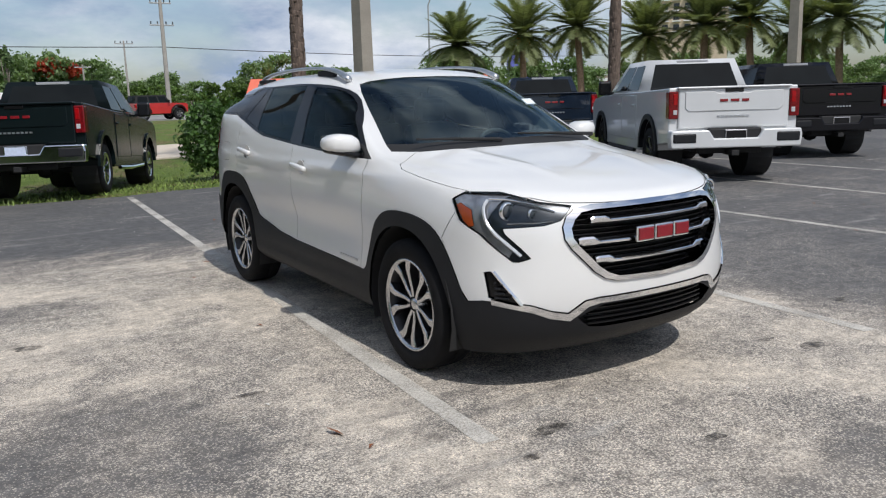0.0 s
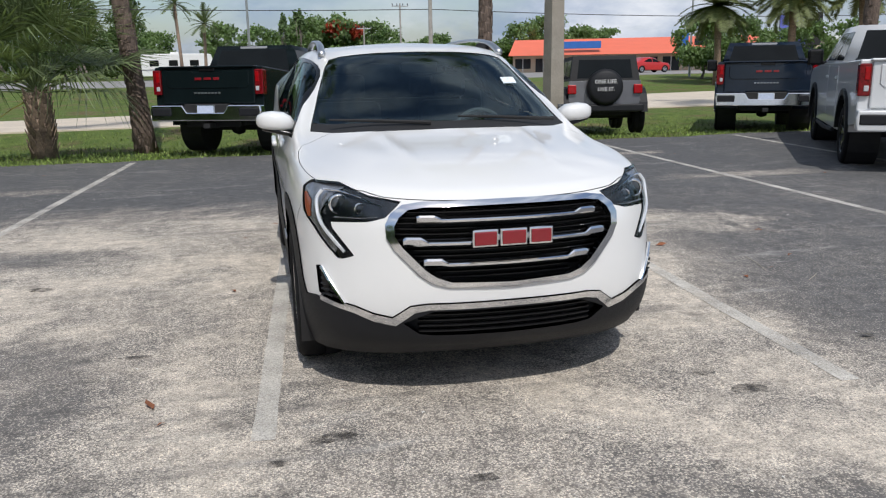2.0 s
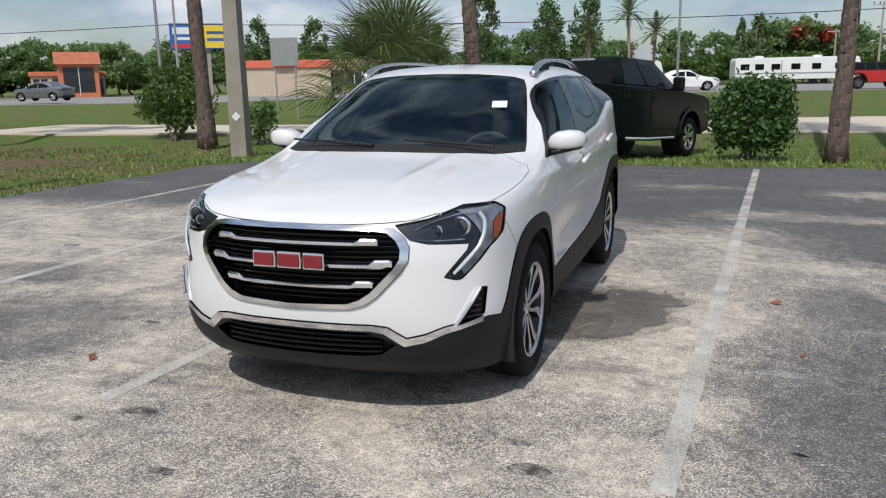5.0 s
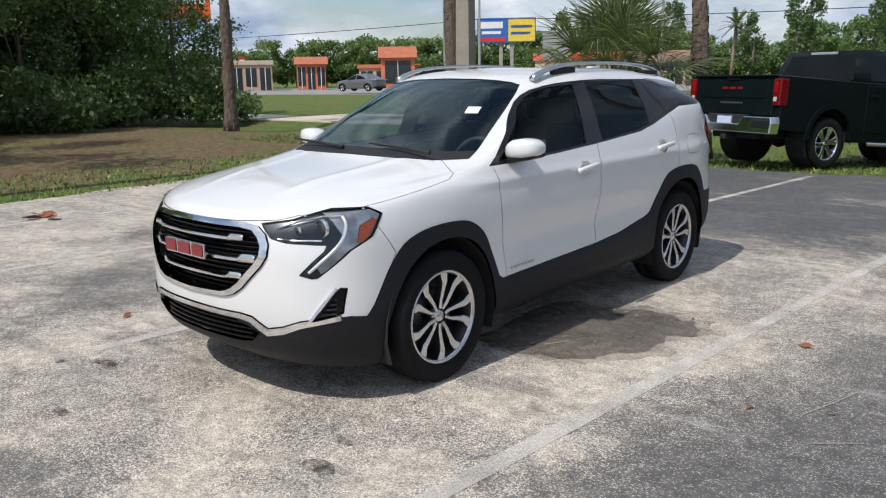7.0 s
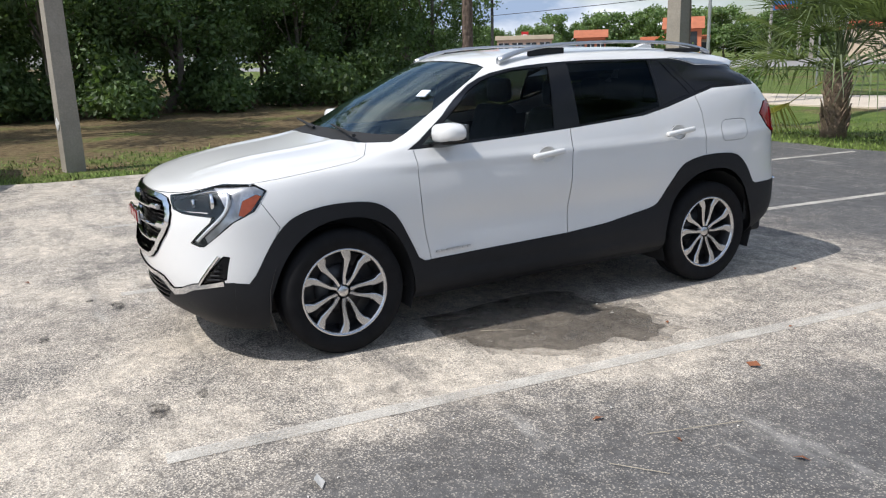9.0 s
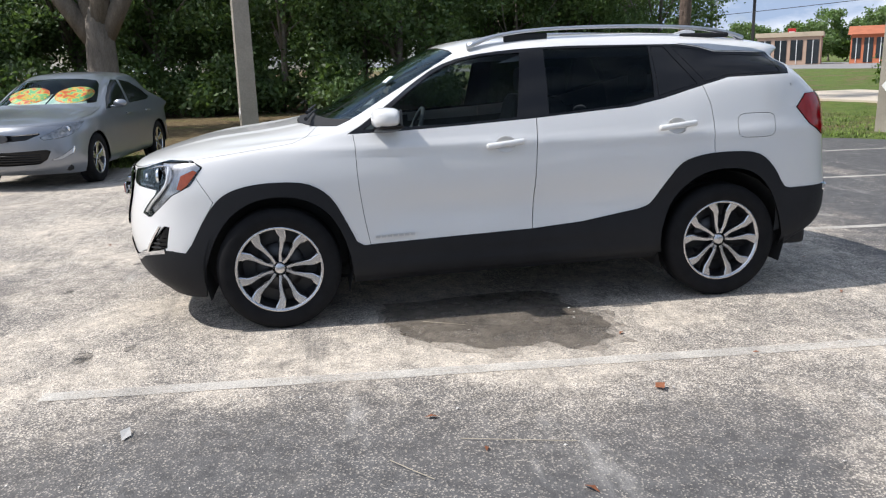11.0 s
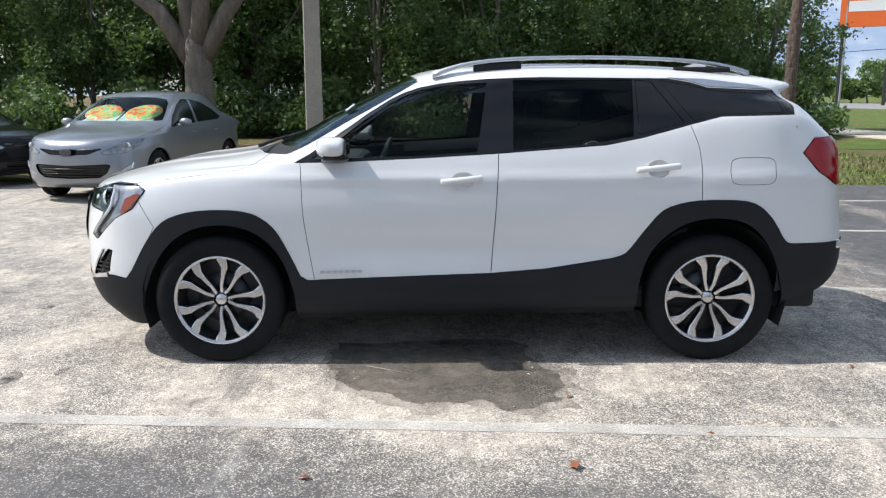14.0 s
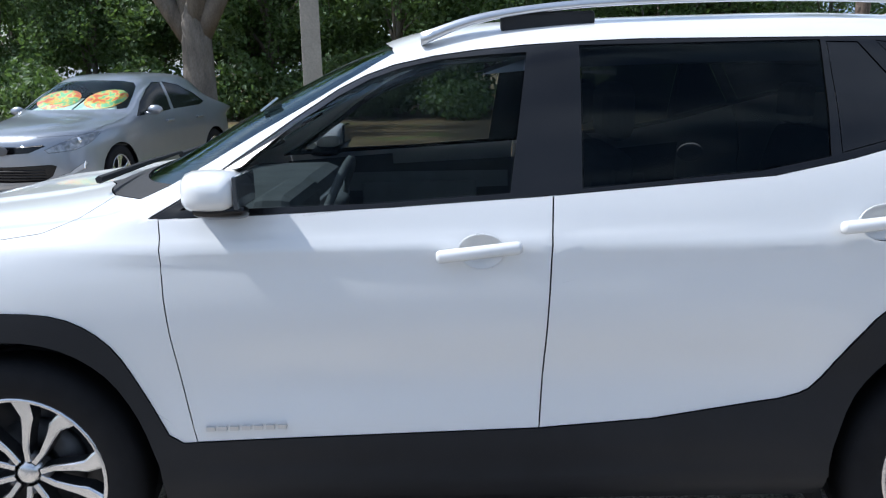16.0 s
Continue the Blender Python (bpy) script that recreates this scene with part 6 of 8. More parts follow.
    for s in (1, -1):
        bm = bmesh.new()
        pts = [(.06, .695), (.22, .70), (.42, .712)]
        tube(bm, [(s * x, sh.tree.find((x, -2.15, z))[0].y - .004, z) for x, z in pts], .009, 6)
        part("grille_trim", bm, M_CHROME, t, "chrome strip over the grille slot")
    for z in (.36, .39, .42, .45):
        bm = bmesh.new()
        tube(bm, [(x, sh.tree.find((abs(x), -2.15, z))[0].y - .002, z) for x in (-.42, -.2, 0, .2, .42)], .006, 5)
        part("intake_slat", bm, M_GLOSSBLACK, t)
    for s in (1, -1):
        for x, z, r in ((.60, .70, .04), (.72, .745, .032)):
            bm = bmesh.new()
            y = sh.tree.find((x, -1.95, z))[0].y - .004
            lathe(bm, [(.001, -.006), (r * .6, -.004), (r * .8, 0), (r, -.006), (r * 1.05, .01)], 16, "Y", (s * x, y, z))
            part("lamp_projector", bm, M_CHROME, t, "round bright lamp projector", True)
        bm = bmesh.new()
        tube(bm, [(s * x, sh.tree.find((x, -1.95, z))[0].y - .003, z) for x, z in ((.60, .385), (.68, .40), (.76, .455), (.785, .53))], [.008, .016, .016, .008], 6)
        part("fog_trim", bm, M_CHROME, t, "curved chrome fog lamp trim")
    bm = bmesh.new()
    lathe(bm, [(.001, -.008), (.07, -.006), (.085, 0)], 20, "Y", (0, -2.30, .665))
    bmesh.ops.scale(bm, vec=(1, 1, .62), verts=bm.verts, space=Matrix.Translation((0, 0, -.665)))
    part("badge", bm, M_DISC, t, "plain dark oval badge")
    for s in (1, -1):
        for yc in (-1.345, 1.345):
            spoke_wheel(t, s * .765, yc, .325, s, .21, .215, 5, .3, M_ALLOY, False, 28)
        bm = bmesh.new()
        lathe(bm, [(.001, -.03), (.05, -.02), (.062, .02), (.05, .06), (.001, .07)], 12, "Y", (0, 0, 0))
        bmesh.ops.transform(bm, matrix=Matrix.Translation((s * .97, -.62, 1.0)) @ Matrix.Diagonal((1.7, 1, .95, 1)), verts=bm.verts)
        box(bm, min(s * .82, s * .95), max(s * .82, s * .95), -.62, -.58, .945, .975, .008)
        part("door_mirror", bm, paint, t, "", True)
        for y0 in (-.05, .85):
            bm = bmesh.new()
            box(bm, s * .885 - .02, s * .885 + .02, y0 - .1, y0 + .1, .83, .86, .01)
            part("door_handle", bm, paint, t)
        if shade:
            for k, (mt, dx) in enumerate(((M_SHADE_A, 0), (M_SHADE_B, .0))):
                bm = bmesh.new()
                if k == 0:
                    lathe(bm, [(.001, 0), (.2, -.02), (.29, .0)], 20, "Y", (0, 0, 0))
                    bmesh.ops.transform(bm, matrix=Matrix.Translation((s * .33, -.64, 1.135)) @ Matrix.Rotation(radians(-64), 4, "X") @ Matrix.Diagonal((1, 1, .85, 1)), verts=bm.verts)
                else:
                    bm.faces.new([bm.verts.new(p) for p in ((s * .01, -1.0, .985), (s * .62, -.93, .985), (s * .55, -.78, 1.05), (s * .02, -.55, 1.15))])
                part("sun_shade", bm, mt, t, "bright folded sun shade")
    return t


def shade_material(name, cols, scale):
    m = material(name, cols[0], .5)
    nt = m.node_tree
    n = node(nt, "ShaderNodeTexNoise", Scale=scale, Detail=2.0)
    r = nt.nodes.new("ShaderNodeValToRGB")
    tc = nt.nodes.new("ShaderNodeTexCoord")
    r.color_ramp.elements[0].position, r.color_ramp.elements[1].position = .41, .60
    r.color_ramp.elements[0].color, r.color_ramp.elements[1].color = (*cols[0], 1), (*cols[2], 1)
    e = r.color_ramp.elements.new(.5)
    e.color = (*cols[1], 1)
    nt.links.new(tc.outputs["Object"], n.inputs["Vector"])
    nt.links.new(n.outputs["Fac"], r.inputs["Fac"])
    nt.links.new(r.outputs["Color"], nt.nodes["Principled BSDF"].inputs["Base Color"])
    return m


M_SHADE_A = shade_material("sun_shade_print", ((.75, .12, .03), (.85, .55, .08), (.15, .5, .2)), 13.0)
M_SHADE_B = shade_material("pale_sun_shade", ((.55, .75, .68), (.7, .8, .72), (.45, .65, .6)), 5.0)


def build_jeep(name, label, paint, at, soft=M_MATTBLACK, spare=True):
    t = thing(name, label, "off-road car", at)
    bm = bmesh.new()
    prism(bm, [(-1.75, .62), (-1.72, .52)] + arch(-1.25, .48, .48) + [(-.75, .44), (.75, .44)] + arch(1.25, .48, .48) + [(1.95, .55), (1.98, .98), (1.85, 1.12), (.6, 1.16), (-1.75, 1.16)], lambda u, v, w: (w - .78, u, v), 1.56)
    bmesh.ops.recalc_face_normals(bm, faces=bm.faces)
    rounded(bm, .03, 2)
    part("body", bm, paint, t)
    B = [(-.76, -1.75, 1.15), (.76, -1.75, 1.15), (.76, .72, 1.15), (-.76, .72, 1.15)]
    T = [(-.68, -1.64, 1.70), (.68, -1.64, 1.70), (.68, .42, 1.70), (-.68, .42, 1.70)]
    bm = bmesh.new()
    vb, vt = [bm.verts.new(p) for p in B], [bm.verts.new(p) for p in T]
    for i in range(4):
        bm.faces.new((vb[i], vb[(i + 1) % 4], vt[(i + 1) % 4], vt[i]))
    bm.faces.new(vt)
    rounded(bm, .05, 2, .3)
    part("hardtop", bm, soft, t, "black removable top")
    for i, spans in ((0, ((.1, .9),)), (2, ((.05, .95),)), (1, ((.06, .36), (.40, .66), (.70, .95))), (3, ((.05, .3), (.34, .6), (.64, .94)))):
        for u0, u1 in spans:
            bm = bmesh.new()
            quad_on(bm, B[i], B[(i + 1) % 4], T[(i + 1) % 4], T[i], (u0, u1, .12, .84), .006)
            part("window", bm, M_CARGLASS, t)
    for s in (1, -1):
        bm = bmesh.new()
        x0, x1 = sorted((s * .62, s * .81))
        box(bm, x0, x1, -1.82, -1.70, .88, 1.08, .02)
        part("tail_lamp", bm, M_REDLENS, t, "square red tail lamp")
        bm = bmesh.new()
        box(bm, min(s * .8, s * 1.02), max(s * .8, s * 1.02), .50, .60, 1.18, 1.36, .03)
        part("door_mirror", bm, M_MATTBLACK, t)
        for yc in (-1.25, 1.25):
            bm = bmesh.new()
            po, pi = arch(yc, .48, .56, 9), arch(yc, .48, .50, 9)
            rows = [[bm.verts.new((s * x, y, z)) for x, y, z in ((.76, *o), (.94, *o), (.94, *q), (.76, *q))] for o, q in zip(po, pi)]
            for a, b in zip(rows, rows[1:]):
                for k in range(4):
                    bm.faces.new((a[k], a[(k + 1) % 4], b[(k + 1) % 4], b[k]))
            bmesh.ops.recalc_face_normals(bm, faces=bm.faces)
            part("wheel_flare", bm, M_CLAD, t)
            spoke_wheel(t, s * .80, yc, .40, s, .25, .23, 5, .1, M_GREYPAINT, False, 24)
    bm = bmesh.new()
    box(bm, -.82, .82, -1.98, -1.74, .50, .66, .03)
    part("rear_bumper", bm, M_CLAD, t)
    bm = bmesh.new()
    box(bm, -.6, .6, -1.6, 1.8, .40, .6, .02)
    tube(bm, [(-.75, -1.25, .4), (.75, -1.25, .4)], .06, 8)
    part("chassis", bm, M_MATTBLACK, t)
    if spare:
        bm = bmesh.new()
        lathe(bm, [(.001, -2.06), (.30, -2.055), (.37, -2.02), (.39, -1.93), (.38, -1.80)], 28, "Y", (-.02, 0, 1.02))
        cover = part("spare_wheel_cover", bm, M_CLAD, t, "black spare wheel cover with white writing", True)
        for text, z, size in (("ONE LIFE.", 1.10, .115), ("LIVE IT.", .94, .115)):
            cu = bpy.data.curves.new("writing", "FONT")
            cu.body, cu.size, cu.align_x, cu.extrude = text, size, "CENTER", .002
            ob = new("writing", cu)
            me = bpy.data.meshes.new_from_object(ob)
            bpy.data.objects.remove(ob)
            me.materials.append(M_WHITEPAINT)
            w = new("writing", me)
            w.matrix_basis = pose(-.02, -2.068, z, 90, 0, 0)
            w.parent = cover
    return t


build_pickup("pickup_truck", "white pickup truck parked on asphalt", M_TRUCKWHITE, pose(9.16, 5.64, 0, 0, 0, -32), False, False, True)
build_pickup("pickup_truck", "dark green pickup truck parked on the lawn", M_TRUCKGREEN, pose(-.66, 11.75, -.10, -3, 0, -23), True, plate=M_PLATE)
build_pickup("pickup_truck", "dark blue pickup truck at the lawn edge", M_TRUCKBLUE, pose(11.1, 12.1, -.12, -2, 0, -32), True, plate=M_PLATE)
build_pickup("pickup_truck", "black pickup truck beside a white one", M_TRUCKBLACK, pose(14.2, 6.96, 0, 0, 0, -32), False, False, True)
build_jeep("off_road_car", "silver off-road car with black top and spare wheel", M_GREYPAINT, pose(6.85, 12.5, -.10, -2, 0, -15))
build_saloon("saloon_car", "silver compact saloon with bright sun shades behind the windshield", M_SILVER, pose(-7.97, -4.9, 0, 0, 0, 83) @ Matrix.Diagonal((1, 1, 1.07, 1)), True)
build_saloon("saloon_car", "black saloon parked beside a silver one", M_TRUCKBLACK, pose(-9.07, -8.8, 0, 0, 0, 153))
build_saloon("road_car", "white saloon driving on the highway", M_WHITEPAINT, pose(-1.2, 53.6, .52, 0, 0, 100))
build_saloon("road_car", "grey car driving on the highway", M_GREYPAINT, pose(-47.2, 41.8, .52, 0, 0, -80))
build_saloon("road_car", "red car on the far lane before the shops", M_REDPAINT, pose(36, 66, .52, 0, 0, 100))
build_jeep("road_jeep", "red off-road car driving on the highway", M_REDPAINT, pose(10.5, 53.1, .52, 0, 0, -80), M_MATTBLACK, False)

# ---- trees and plants ----
def leaf_material(name, color, spread=0.45):
    m = material(name, color, 0.55, noise_scale=0.6, dark=0.7, light=1.3, per_island=spread)
    nt = m.node_tree
    bs = nt.nodes["Principled BSDF"]
    tr, ad = nt.nodes.new("ShaderNodeBsdfTranslucent"), nt.nodes.new("ShaderNodeMixShader")
    tr.inputs["Color"].default_value = (color[0] * 1.6, color[1] * 1.7, color[2] * 0.9, 1)
    ad.inputs["Fac"].default_value = 0.36
    out = nt.nodes["Material Output"]
    nt.links.new(bs.outputs["BSDF"], ad.inputs[1])
    nt.links.new(tr.outputs["BSDF"], ad.inputs[2])
    nt.links.new(ad.outputs["Shader"], out.inputs["Surface"])
    return m


M_LEAF = leaf_material("tree_leaves", (0.145, 0.215, 0.082))
M_LEAFDARK = leaf_material("woodland_leaves", (0.100, 0.155, 0.060))
M_LEAFLIGHT = leaf_material("bright_leaves", (0.085, 0.14, 0.03))
M_LEAFHEDGE = leaf_material("hedge_leaves", (0.065, 0.125, 0.034), 0.6)
M_LEAFRED = leaf_material("flame_red_blossom", (0.34, 0.05, 0.02))
M_FROND = leaf_material("palm_frond", (0.12, 0.155, 0.07))
M_FRONDDRY = leaf_material("dry_palm_frond", (0.30, 0.28, 0.09))
M_DATE = leaf_material("date_palm_frond", (0.135, 0.158, 0.068))
M_FRUIT = leaf_material("orange_fruit", (0.42, 0.19, 0.03))


def leaf_cloud(rng, blobs, count, size, flat=0.6, shell=0.3):
    """Vertices and faces of many small folded leaves inside ellipsoid clumps (x, y, z, rx, ry, rz)."""
    vol = np.array([b[3] * b[4] * b[5] for b in blobs]) ** 0.72
    pick = rng.choice(len(blobs), count, p=vol / vol.sum())
    b = np.array(blobs)[pick]
    d = rng.normal(size=(count, 3))
    d /= np.linalg.norm(d, axis=1, keepdims=True)
    rad = shell + (1 - shell) * rng.random(count)[:, None]
    rad *= 1 + 0.16 * rng.normal(size=(count, 1))
    c = b[:, :3] + d * rad * b[:, 3:6]
    n = d * 0.6 + rng.normal(size=(count, 3)) * 0.8
    n /= np.linalg.norm(n, axis=1, keepdims=True)
    u = np.cross(n, rng.normal(size=(count, 3)))
    u /= np.linalg.norm(u, axis=1, keepdims=True)
    v = np.cross(n, u)
    s = (size * (0.6 + 0.8 * rng.random(count)))[:, None]
    p = np.stack([c - u * s, c + v * s * flat + n * s * 0.15, c + u * s, c - v * s * flat + n * s * 0.15], axis=1).reshape(-1, 3)
    return p, np.arange(count * 4).reshape(-1, 4)


def cloud_mesh(name, p, f, mat):
    me = bpy.data.meshes.new(name)
    me.from_pydata(p.tolist(), [], f.tolist())
    me.materials.append(mat)
    return me


def crown_blobs(rng, n, r, h, base, spread=0.62, fat=1.0):
    out = []
    for _ in range(n):
        a, k = rng.random() * math.tau, math.sqrt(rng.random())
        z = base + h * (0.12 + 0.82 * rng.random())
        wide = math.sin(math.pi * min(max((z - base) / h, 0.08), 0.95)) ** 0.5
        out.append((math.cos(a) * k * r * spread * wide * 1.5, math.sin(a) * k * r * spread * wide * 1.5, z, fat * r * (.13 + .24 * rng.random()), fat * r * (.13 + .24 * rng.random()), fat * h * (.06 + .09 * rng.random())))
    return out


def build_tree(name, label, at, seed, height, radius, base, leaves, size, mat, bark=None, trunk=0.16, clumps=16, category="tree", group="", fat=1.35):
    rng = np.random.default_rng(seed)
    t = thing(name, label, category, at, group)
    blobs = crown_blobs(rng, clumps, radius, height - base, base, fat=fat)
    bm = bmesh.new()
    top = base + (height - base) * 0.55
    lean = rng.normal(size=2) * 0.05 * height
    tube(bm, [(0, 0, -0.1), (lean[0] * .3, lean[1] * .3, base * .5), (lean[0] * .7, lean[1] * .7, base), (lean[0], lean[1], top)], [trunk * 1.3, trunk, trunk * .85, trunk * .4], 8)
    for b in blobs[:9]:
        k = 0.45 + 0.5 * rng.random()
        z0 = base * k + top * (1 - k) * .9
        tube(bm, [(lean[0] * .7, lean[1] * .7, min(z0, b[2])), (b[0] * .5, b[1] * .5, (z0 + b[2]) / 2), b[:3]], [trunk * .45, trunk * .3, trunk * .1], 5)
    part("trunk", bm, bark or M_OAKBARK, t, "brown trunk with limbs", True)
    p, f = leaf_cloud(rng, blobs, leaves, size)
    ob = new("crown", cloud_mesh("crown", p, f, mat))
    ob.parent = t
    tagged(ob, "leafy crown with gaps")
    return t


def spread_tree(proto, spots):
    for x, y, z, rz, s in spots:
        c = copy_thing(proto, pose(x, y, z, 0, 0, rz))
        c.scale = (s, s, s * (0.9 + 0.2 * ((x * 7.3 + y * 3.1) % 1)))


def fan_frond(rng, length, blades, spread, droop):
    bm = bmesh.new()
    tip = Vector((length * .55, 0, length * .06))
    tube(bm, [(0, 0, 0), tip * .5 + Vector((0, 0, .03)), tip], [.018, .013, .009], 5, False)
    for k in range(blades):
        a = (k / (blades - 1) - .5) * spread
        L = length * (.55 - .16 * abs(a / spread * 2) ** 2) * (.9 + .2 * rng.random())
        d = Vector((math.cos(a), math.sin(a), .10 + .1 * rng.random()))
        s = Vector((-math.sin(a), math.cos(a), 0)) * .016
        m1 = tip + d * L * .55
        e = tip + d * L + Vector((0, 0, -droop * L * (.5 + .8 * rng.random())))
        v = [bm.verts.new(q) for q in (tip - s * .5, tip + s * .5, m1 + s + Vector((0, 0, .008)), m1 - s, e)]
        bm.faces.new((v[0], v[1], v[2], v[3]))
        bm.faces.new((v[3], v[2], v[4]))
    return bm


def feather_frond(rng, length, pairs, arch_down):
    bm = bmesh.new()
    pts = []
    for k in range(9):
        u = k / 8
        pts.append(Vector((length * (u - .12 * u * u * arch_down), 0, length * (.42 * u - arch_down * .62 * u * u))))
    tube(bm, pts, [.035 * (1 - .9 * k / 8) + .004 for k in range(9)], 4, False)
    for k in range(pairs):
        u = .12 + .86 * k / pairs
        i = min(int(u * 8), 7)
        p = pts[i].lerp(pts[i + 1], u * 8 - i)
        d = (pts[i + 1] - pts[i]).normalized()
        L = length * .22 * math.sin(math.pi * (.12 + .84 * u)) ** .6
        for s in (1, -1):
            out = (d * .7 + Vector((0, s, .1 + .35 * rng.random()))).normalized()
            e = p + out * L + Vector((0, 0, -.22 * L))
            w = d * .042
            v = [bm.verts.new(q) for q in (p - w, p + w, e)]
            bm.faces.new(v)
    return bm


def build_fan_palm(name, label, at, trunk_h, fronds, length, seed):
    rng = np.random.default_rng(seed)
    t = thing(name, label, "palm tree", at)
    bm = bmesh.new()
    tube(bm, [(0, 0, -.1), (.01, 0, trunk_h * .3), (0, .02, trunk_h)], [.25, .19, .20], 12)
    part("trunk", bm, M_PALMBARK, t, "brown trunk", True)
    n = int(trunk_h / .085)
    boot = bmesh.new()
    prism(boot, [(-.065, 0), (.065, 0), (.04, .13), (.012, .22), (-.012, .22), (-.04, .13)], lambda u, v, w: (.19 + w + v * .36, u, v), .02)
    me = mesh_of("leaf_base", boot, M_PALMBARK)
    for i in range(n):
        for k in range(5):
            o = new("leaf_base", me)
            o.parent = t
            z = .02 + i * .085
            o.matrix_basis = pose(0, 0, z, 0, 0, k * 72 + i * 41 + rng.random() * 12) @ Matrix.Diagonal((1.0 - .12 * (z / trunk_h), 1, 1, 1))
    metas = [mesh_of("frond", fan_frond(rng, length * q, 30, radians(sp), dr), M_FROND) for q, sp, dr in ((1, 210, .25), (.95, 240, .45), (1.05, 190, .2), (.9, 230, .6))]
    for k in range(fronds):
        u = k / fronds
        o = new("frond", metas[k % 4])
        o.parent = t
        up = 84 - 92 * u + rng.normal() * 6
        o.matrix_basis = Matrix.Translation((0, 0, trunk_h - .02 + .1 * (1 - u))) @ pose(0, 0, 0, 0, 0, k * 137.5 + rng.random() * 20) @ pose(0, 0, 0, rng.normal() * 14, -up, 0)
    dead = new("dry_frond", mesh_of("dry_frond", fan_frond(rng, length * .8, 22, radians(120), .9), M_FRONDDRY))
    dead.parent = t
    dead.matrix_basis = Matrix.Translation((0, 0, trunk_h - .05)) @ pose(0, 0, 0, 0, 0, 195) @ pose(0, 0, 0, 0, 38, 0)
    tagged(dead, "pale yellow dying frond hanging down")
    return t


def build_feather_palm(name, label, at, trunk_h, fronds, length, seed, fruit=False, mat=None, r=.2, pairs=30):
    rng = np.random.default_rng(seed)
    t = thing(name, label, "palm tree", at, "palms along the roads")
    bm = bmesh.new()
    bend = rng.normal() * .25
    tube(bm, [(0, 0, -.1), (bend * .3, 0, trunk_h * .4), (bend, 0, trunk_h)], [r * 1.25, r, r * 1.05], 10)
    part("trunk", bm, M_PALMBARK, t, "ringed grey-brown trunk", True)
    metas = [mesh_of("frond", feather_frond(rng, length * q, pairs, a), mat or M_DATE) for q, a in ((1, .55), (.95, .8), (1.05, .4))]
    for k in range(fronds):
        u = k / fronds
        o = new("frond", metas[k % 3])
        o.parent = t
        o.matrix_basis = Matrix.Translation((bend, 0, trunk_h)) @ pose(0, 0, 0, 0, 0, k * 137.5 + rng.random() * 15) @ pose(0, 0, 0, 0, -(62 - 118 * u + rng.normal() * 5), 0)
    if fruit:
        p, f = leaf_cloud(rng, [(bend + .5 * math.cos(a), .5 * math.sin(a), trunk_h - .35, .22, .22, .28) for a in (0, 1.3, 2.5, 3.8, 5.1)], 500, .07)
        o = new("fruit_cluster", cloud_mesh("fruit_cluster", p, f, M_FRUIT))
        o.parent = t
        tagged(o, "hanging orange fruit")
    return t


def build_pine(name, label, at, height, r, lean=(0, 0), seed=1):
    t = thing(name, label, "pine tree", at)
    rng = np.random.default_rng(seed)
    bm = bmesh.new()
    n = 26
    pts, rad = [], []
    for k in range(n):
        u = k / (n - 1)
        w = math.sin(u * math.pi) * .15
        pts.append((lean[0] * u ** 1.1 + w * .4, lean[1] * u, height * u - .1))
        rad.append(r * (1.45 - .45 * min(u * 9, 1)) * (1 - .35 * u) * (1 + .05 * rng.normal()))
    rings = tube(bm, pts, rad, 16)
    for ring in rings:
        for v in ring:
            v.co += Vector((rng.normal(), rng.normal(), 0)) * .013
    part("trunk", bm, M_BARK, t, "scaly brown bark trunk", True)
    # plates of bark
    plate = bmesh.new()
    vs = [plate.verts.new(p) for p in ((0, -.035, -.06), (0, .035, -.05), (0, .04, .05), (0, -.03, .065), (.014, -.02, -.04), (.014, .022, -.035), (.014, .025, .035), (.014, -.018, .045))]
    plate.faces.new(vs[4:])
    for i in range(4):
        plate.faces.new((vs[i], vs[(i + 1) % 4], vs[4 + (i + 1) % 4], vs[4 + i]))
    me = mesh_of("bark_plate", plate, M_BARK)
    for k in range(110):
        u = (k / 110) * min(4.2 / height, 1)
        i = min(int(u * (n - 1)), n - 2)
        f = u * (n - 1) - i
        c = Vector(pts[i]).lerp(Vector(pts[i + 1]), f)
        rr = rad[i] * (1 - f) + rad[i + 1] * f
        a = k * 137.5 + rng.random() * 30
        o = new("bark_plate", me)
        o.parent = t
        o.matrix_basis = Matrix.Translation(c) @ pose(0, 0, 0, 0, 0, a) @ Matrix.Translation((rr - .006, 0, 0)) @ Matrix.Diagonal((1, 1 + rng.random(), 1 + rng.random(), 1))
    for k in range(7):
        a = rng.random() * math.tau
        z = height * (.72 + .26 * k / 7)
        q = (lean[0] * z / height + math.cos(a) * 1.6, lean[1] * z / height + math.sin(a) * 1.6, z + .5)
        bm = bmesh.new()
        tube(bm, [(lean[0] * z / height, lean[1] * z / height, z - .3), q], [.05, .02], 5)
        part("limb", bm, M_BARK, t)
    blobs = [(lean[0] * .9 + rng.normal() * 1.2, lean[1] * .9 + rng.normal() * 1.2, height * (.74 + .26 * rng.random()), .8, .8, .5) for _ in range(16)]
    p, f = leaf_cloud(rng, blobs, 6000, .16, flat=.1, shell=.2)
    o = new("crown", cloud_mesh("crown", p, f, M_LEAF))
    o.parent = t
    tagged(o, "open crown of needles")
    return t


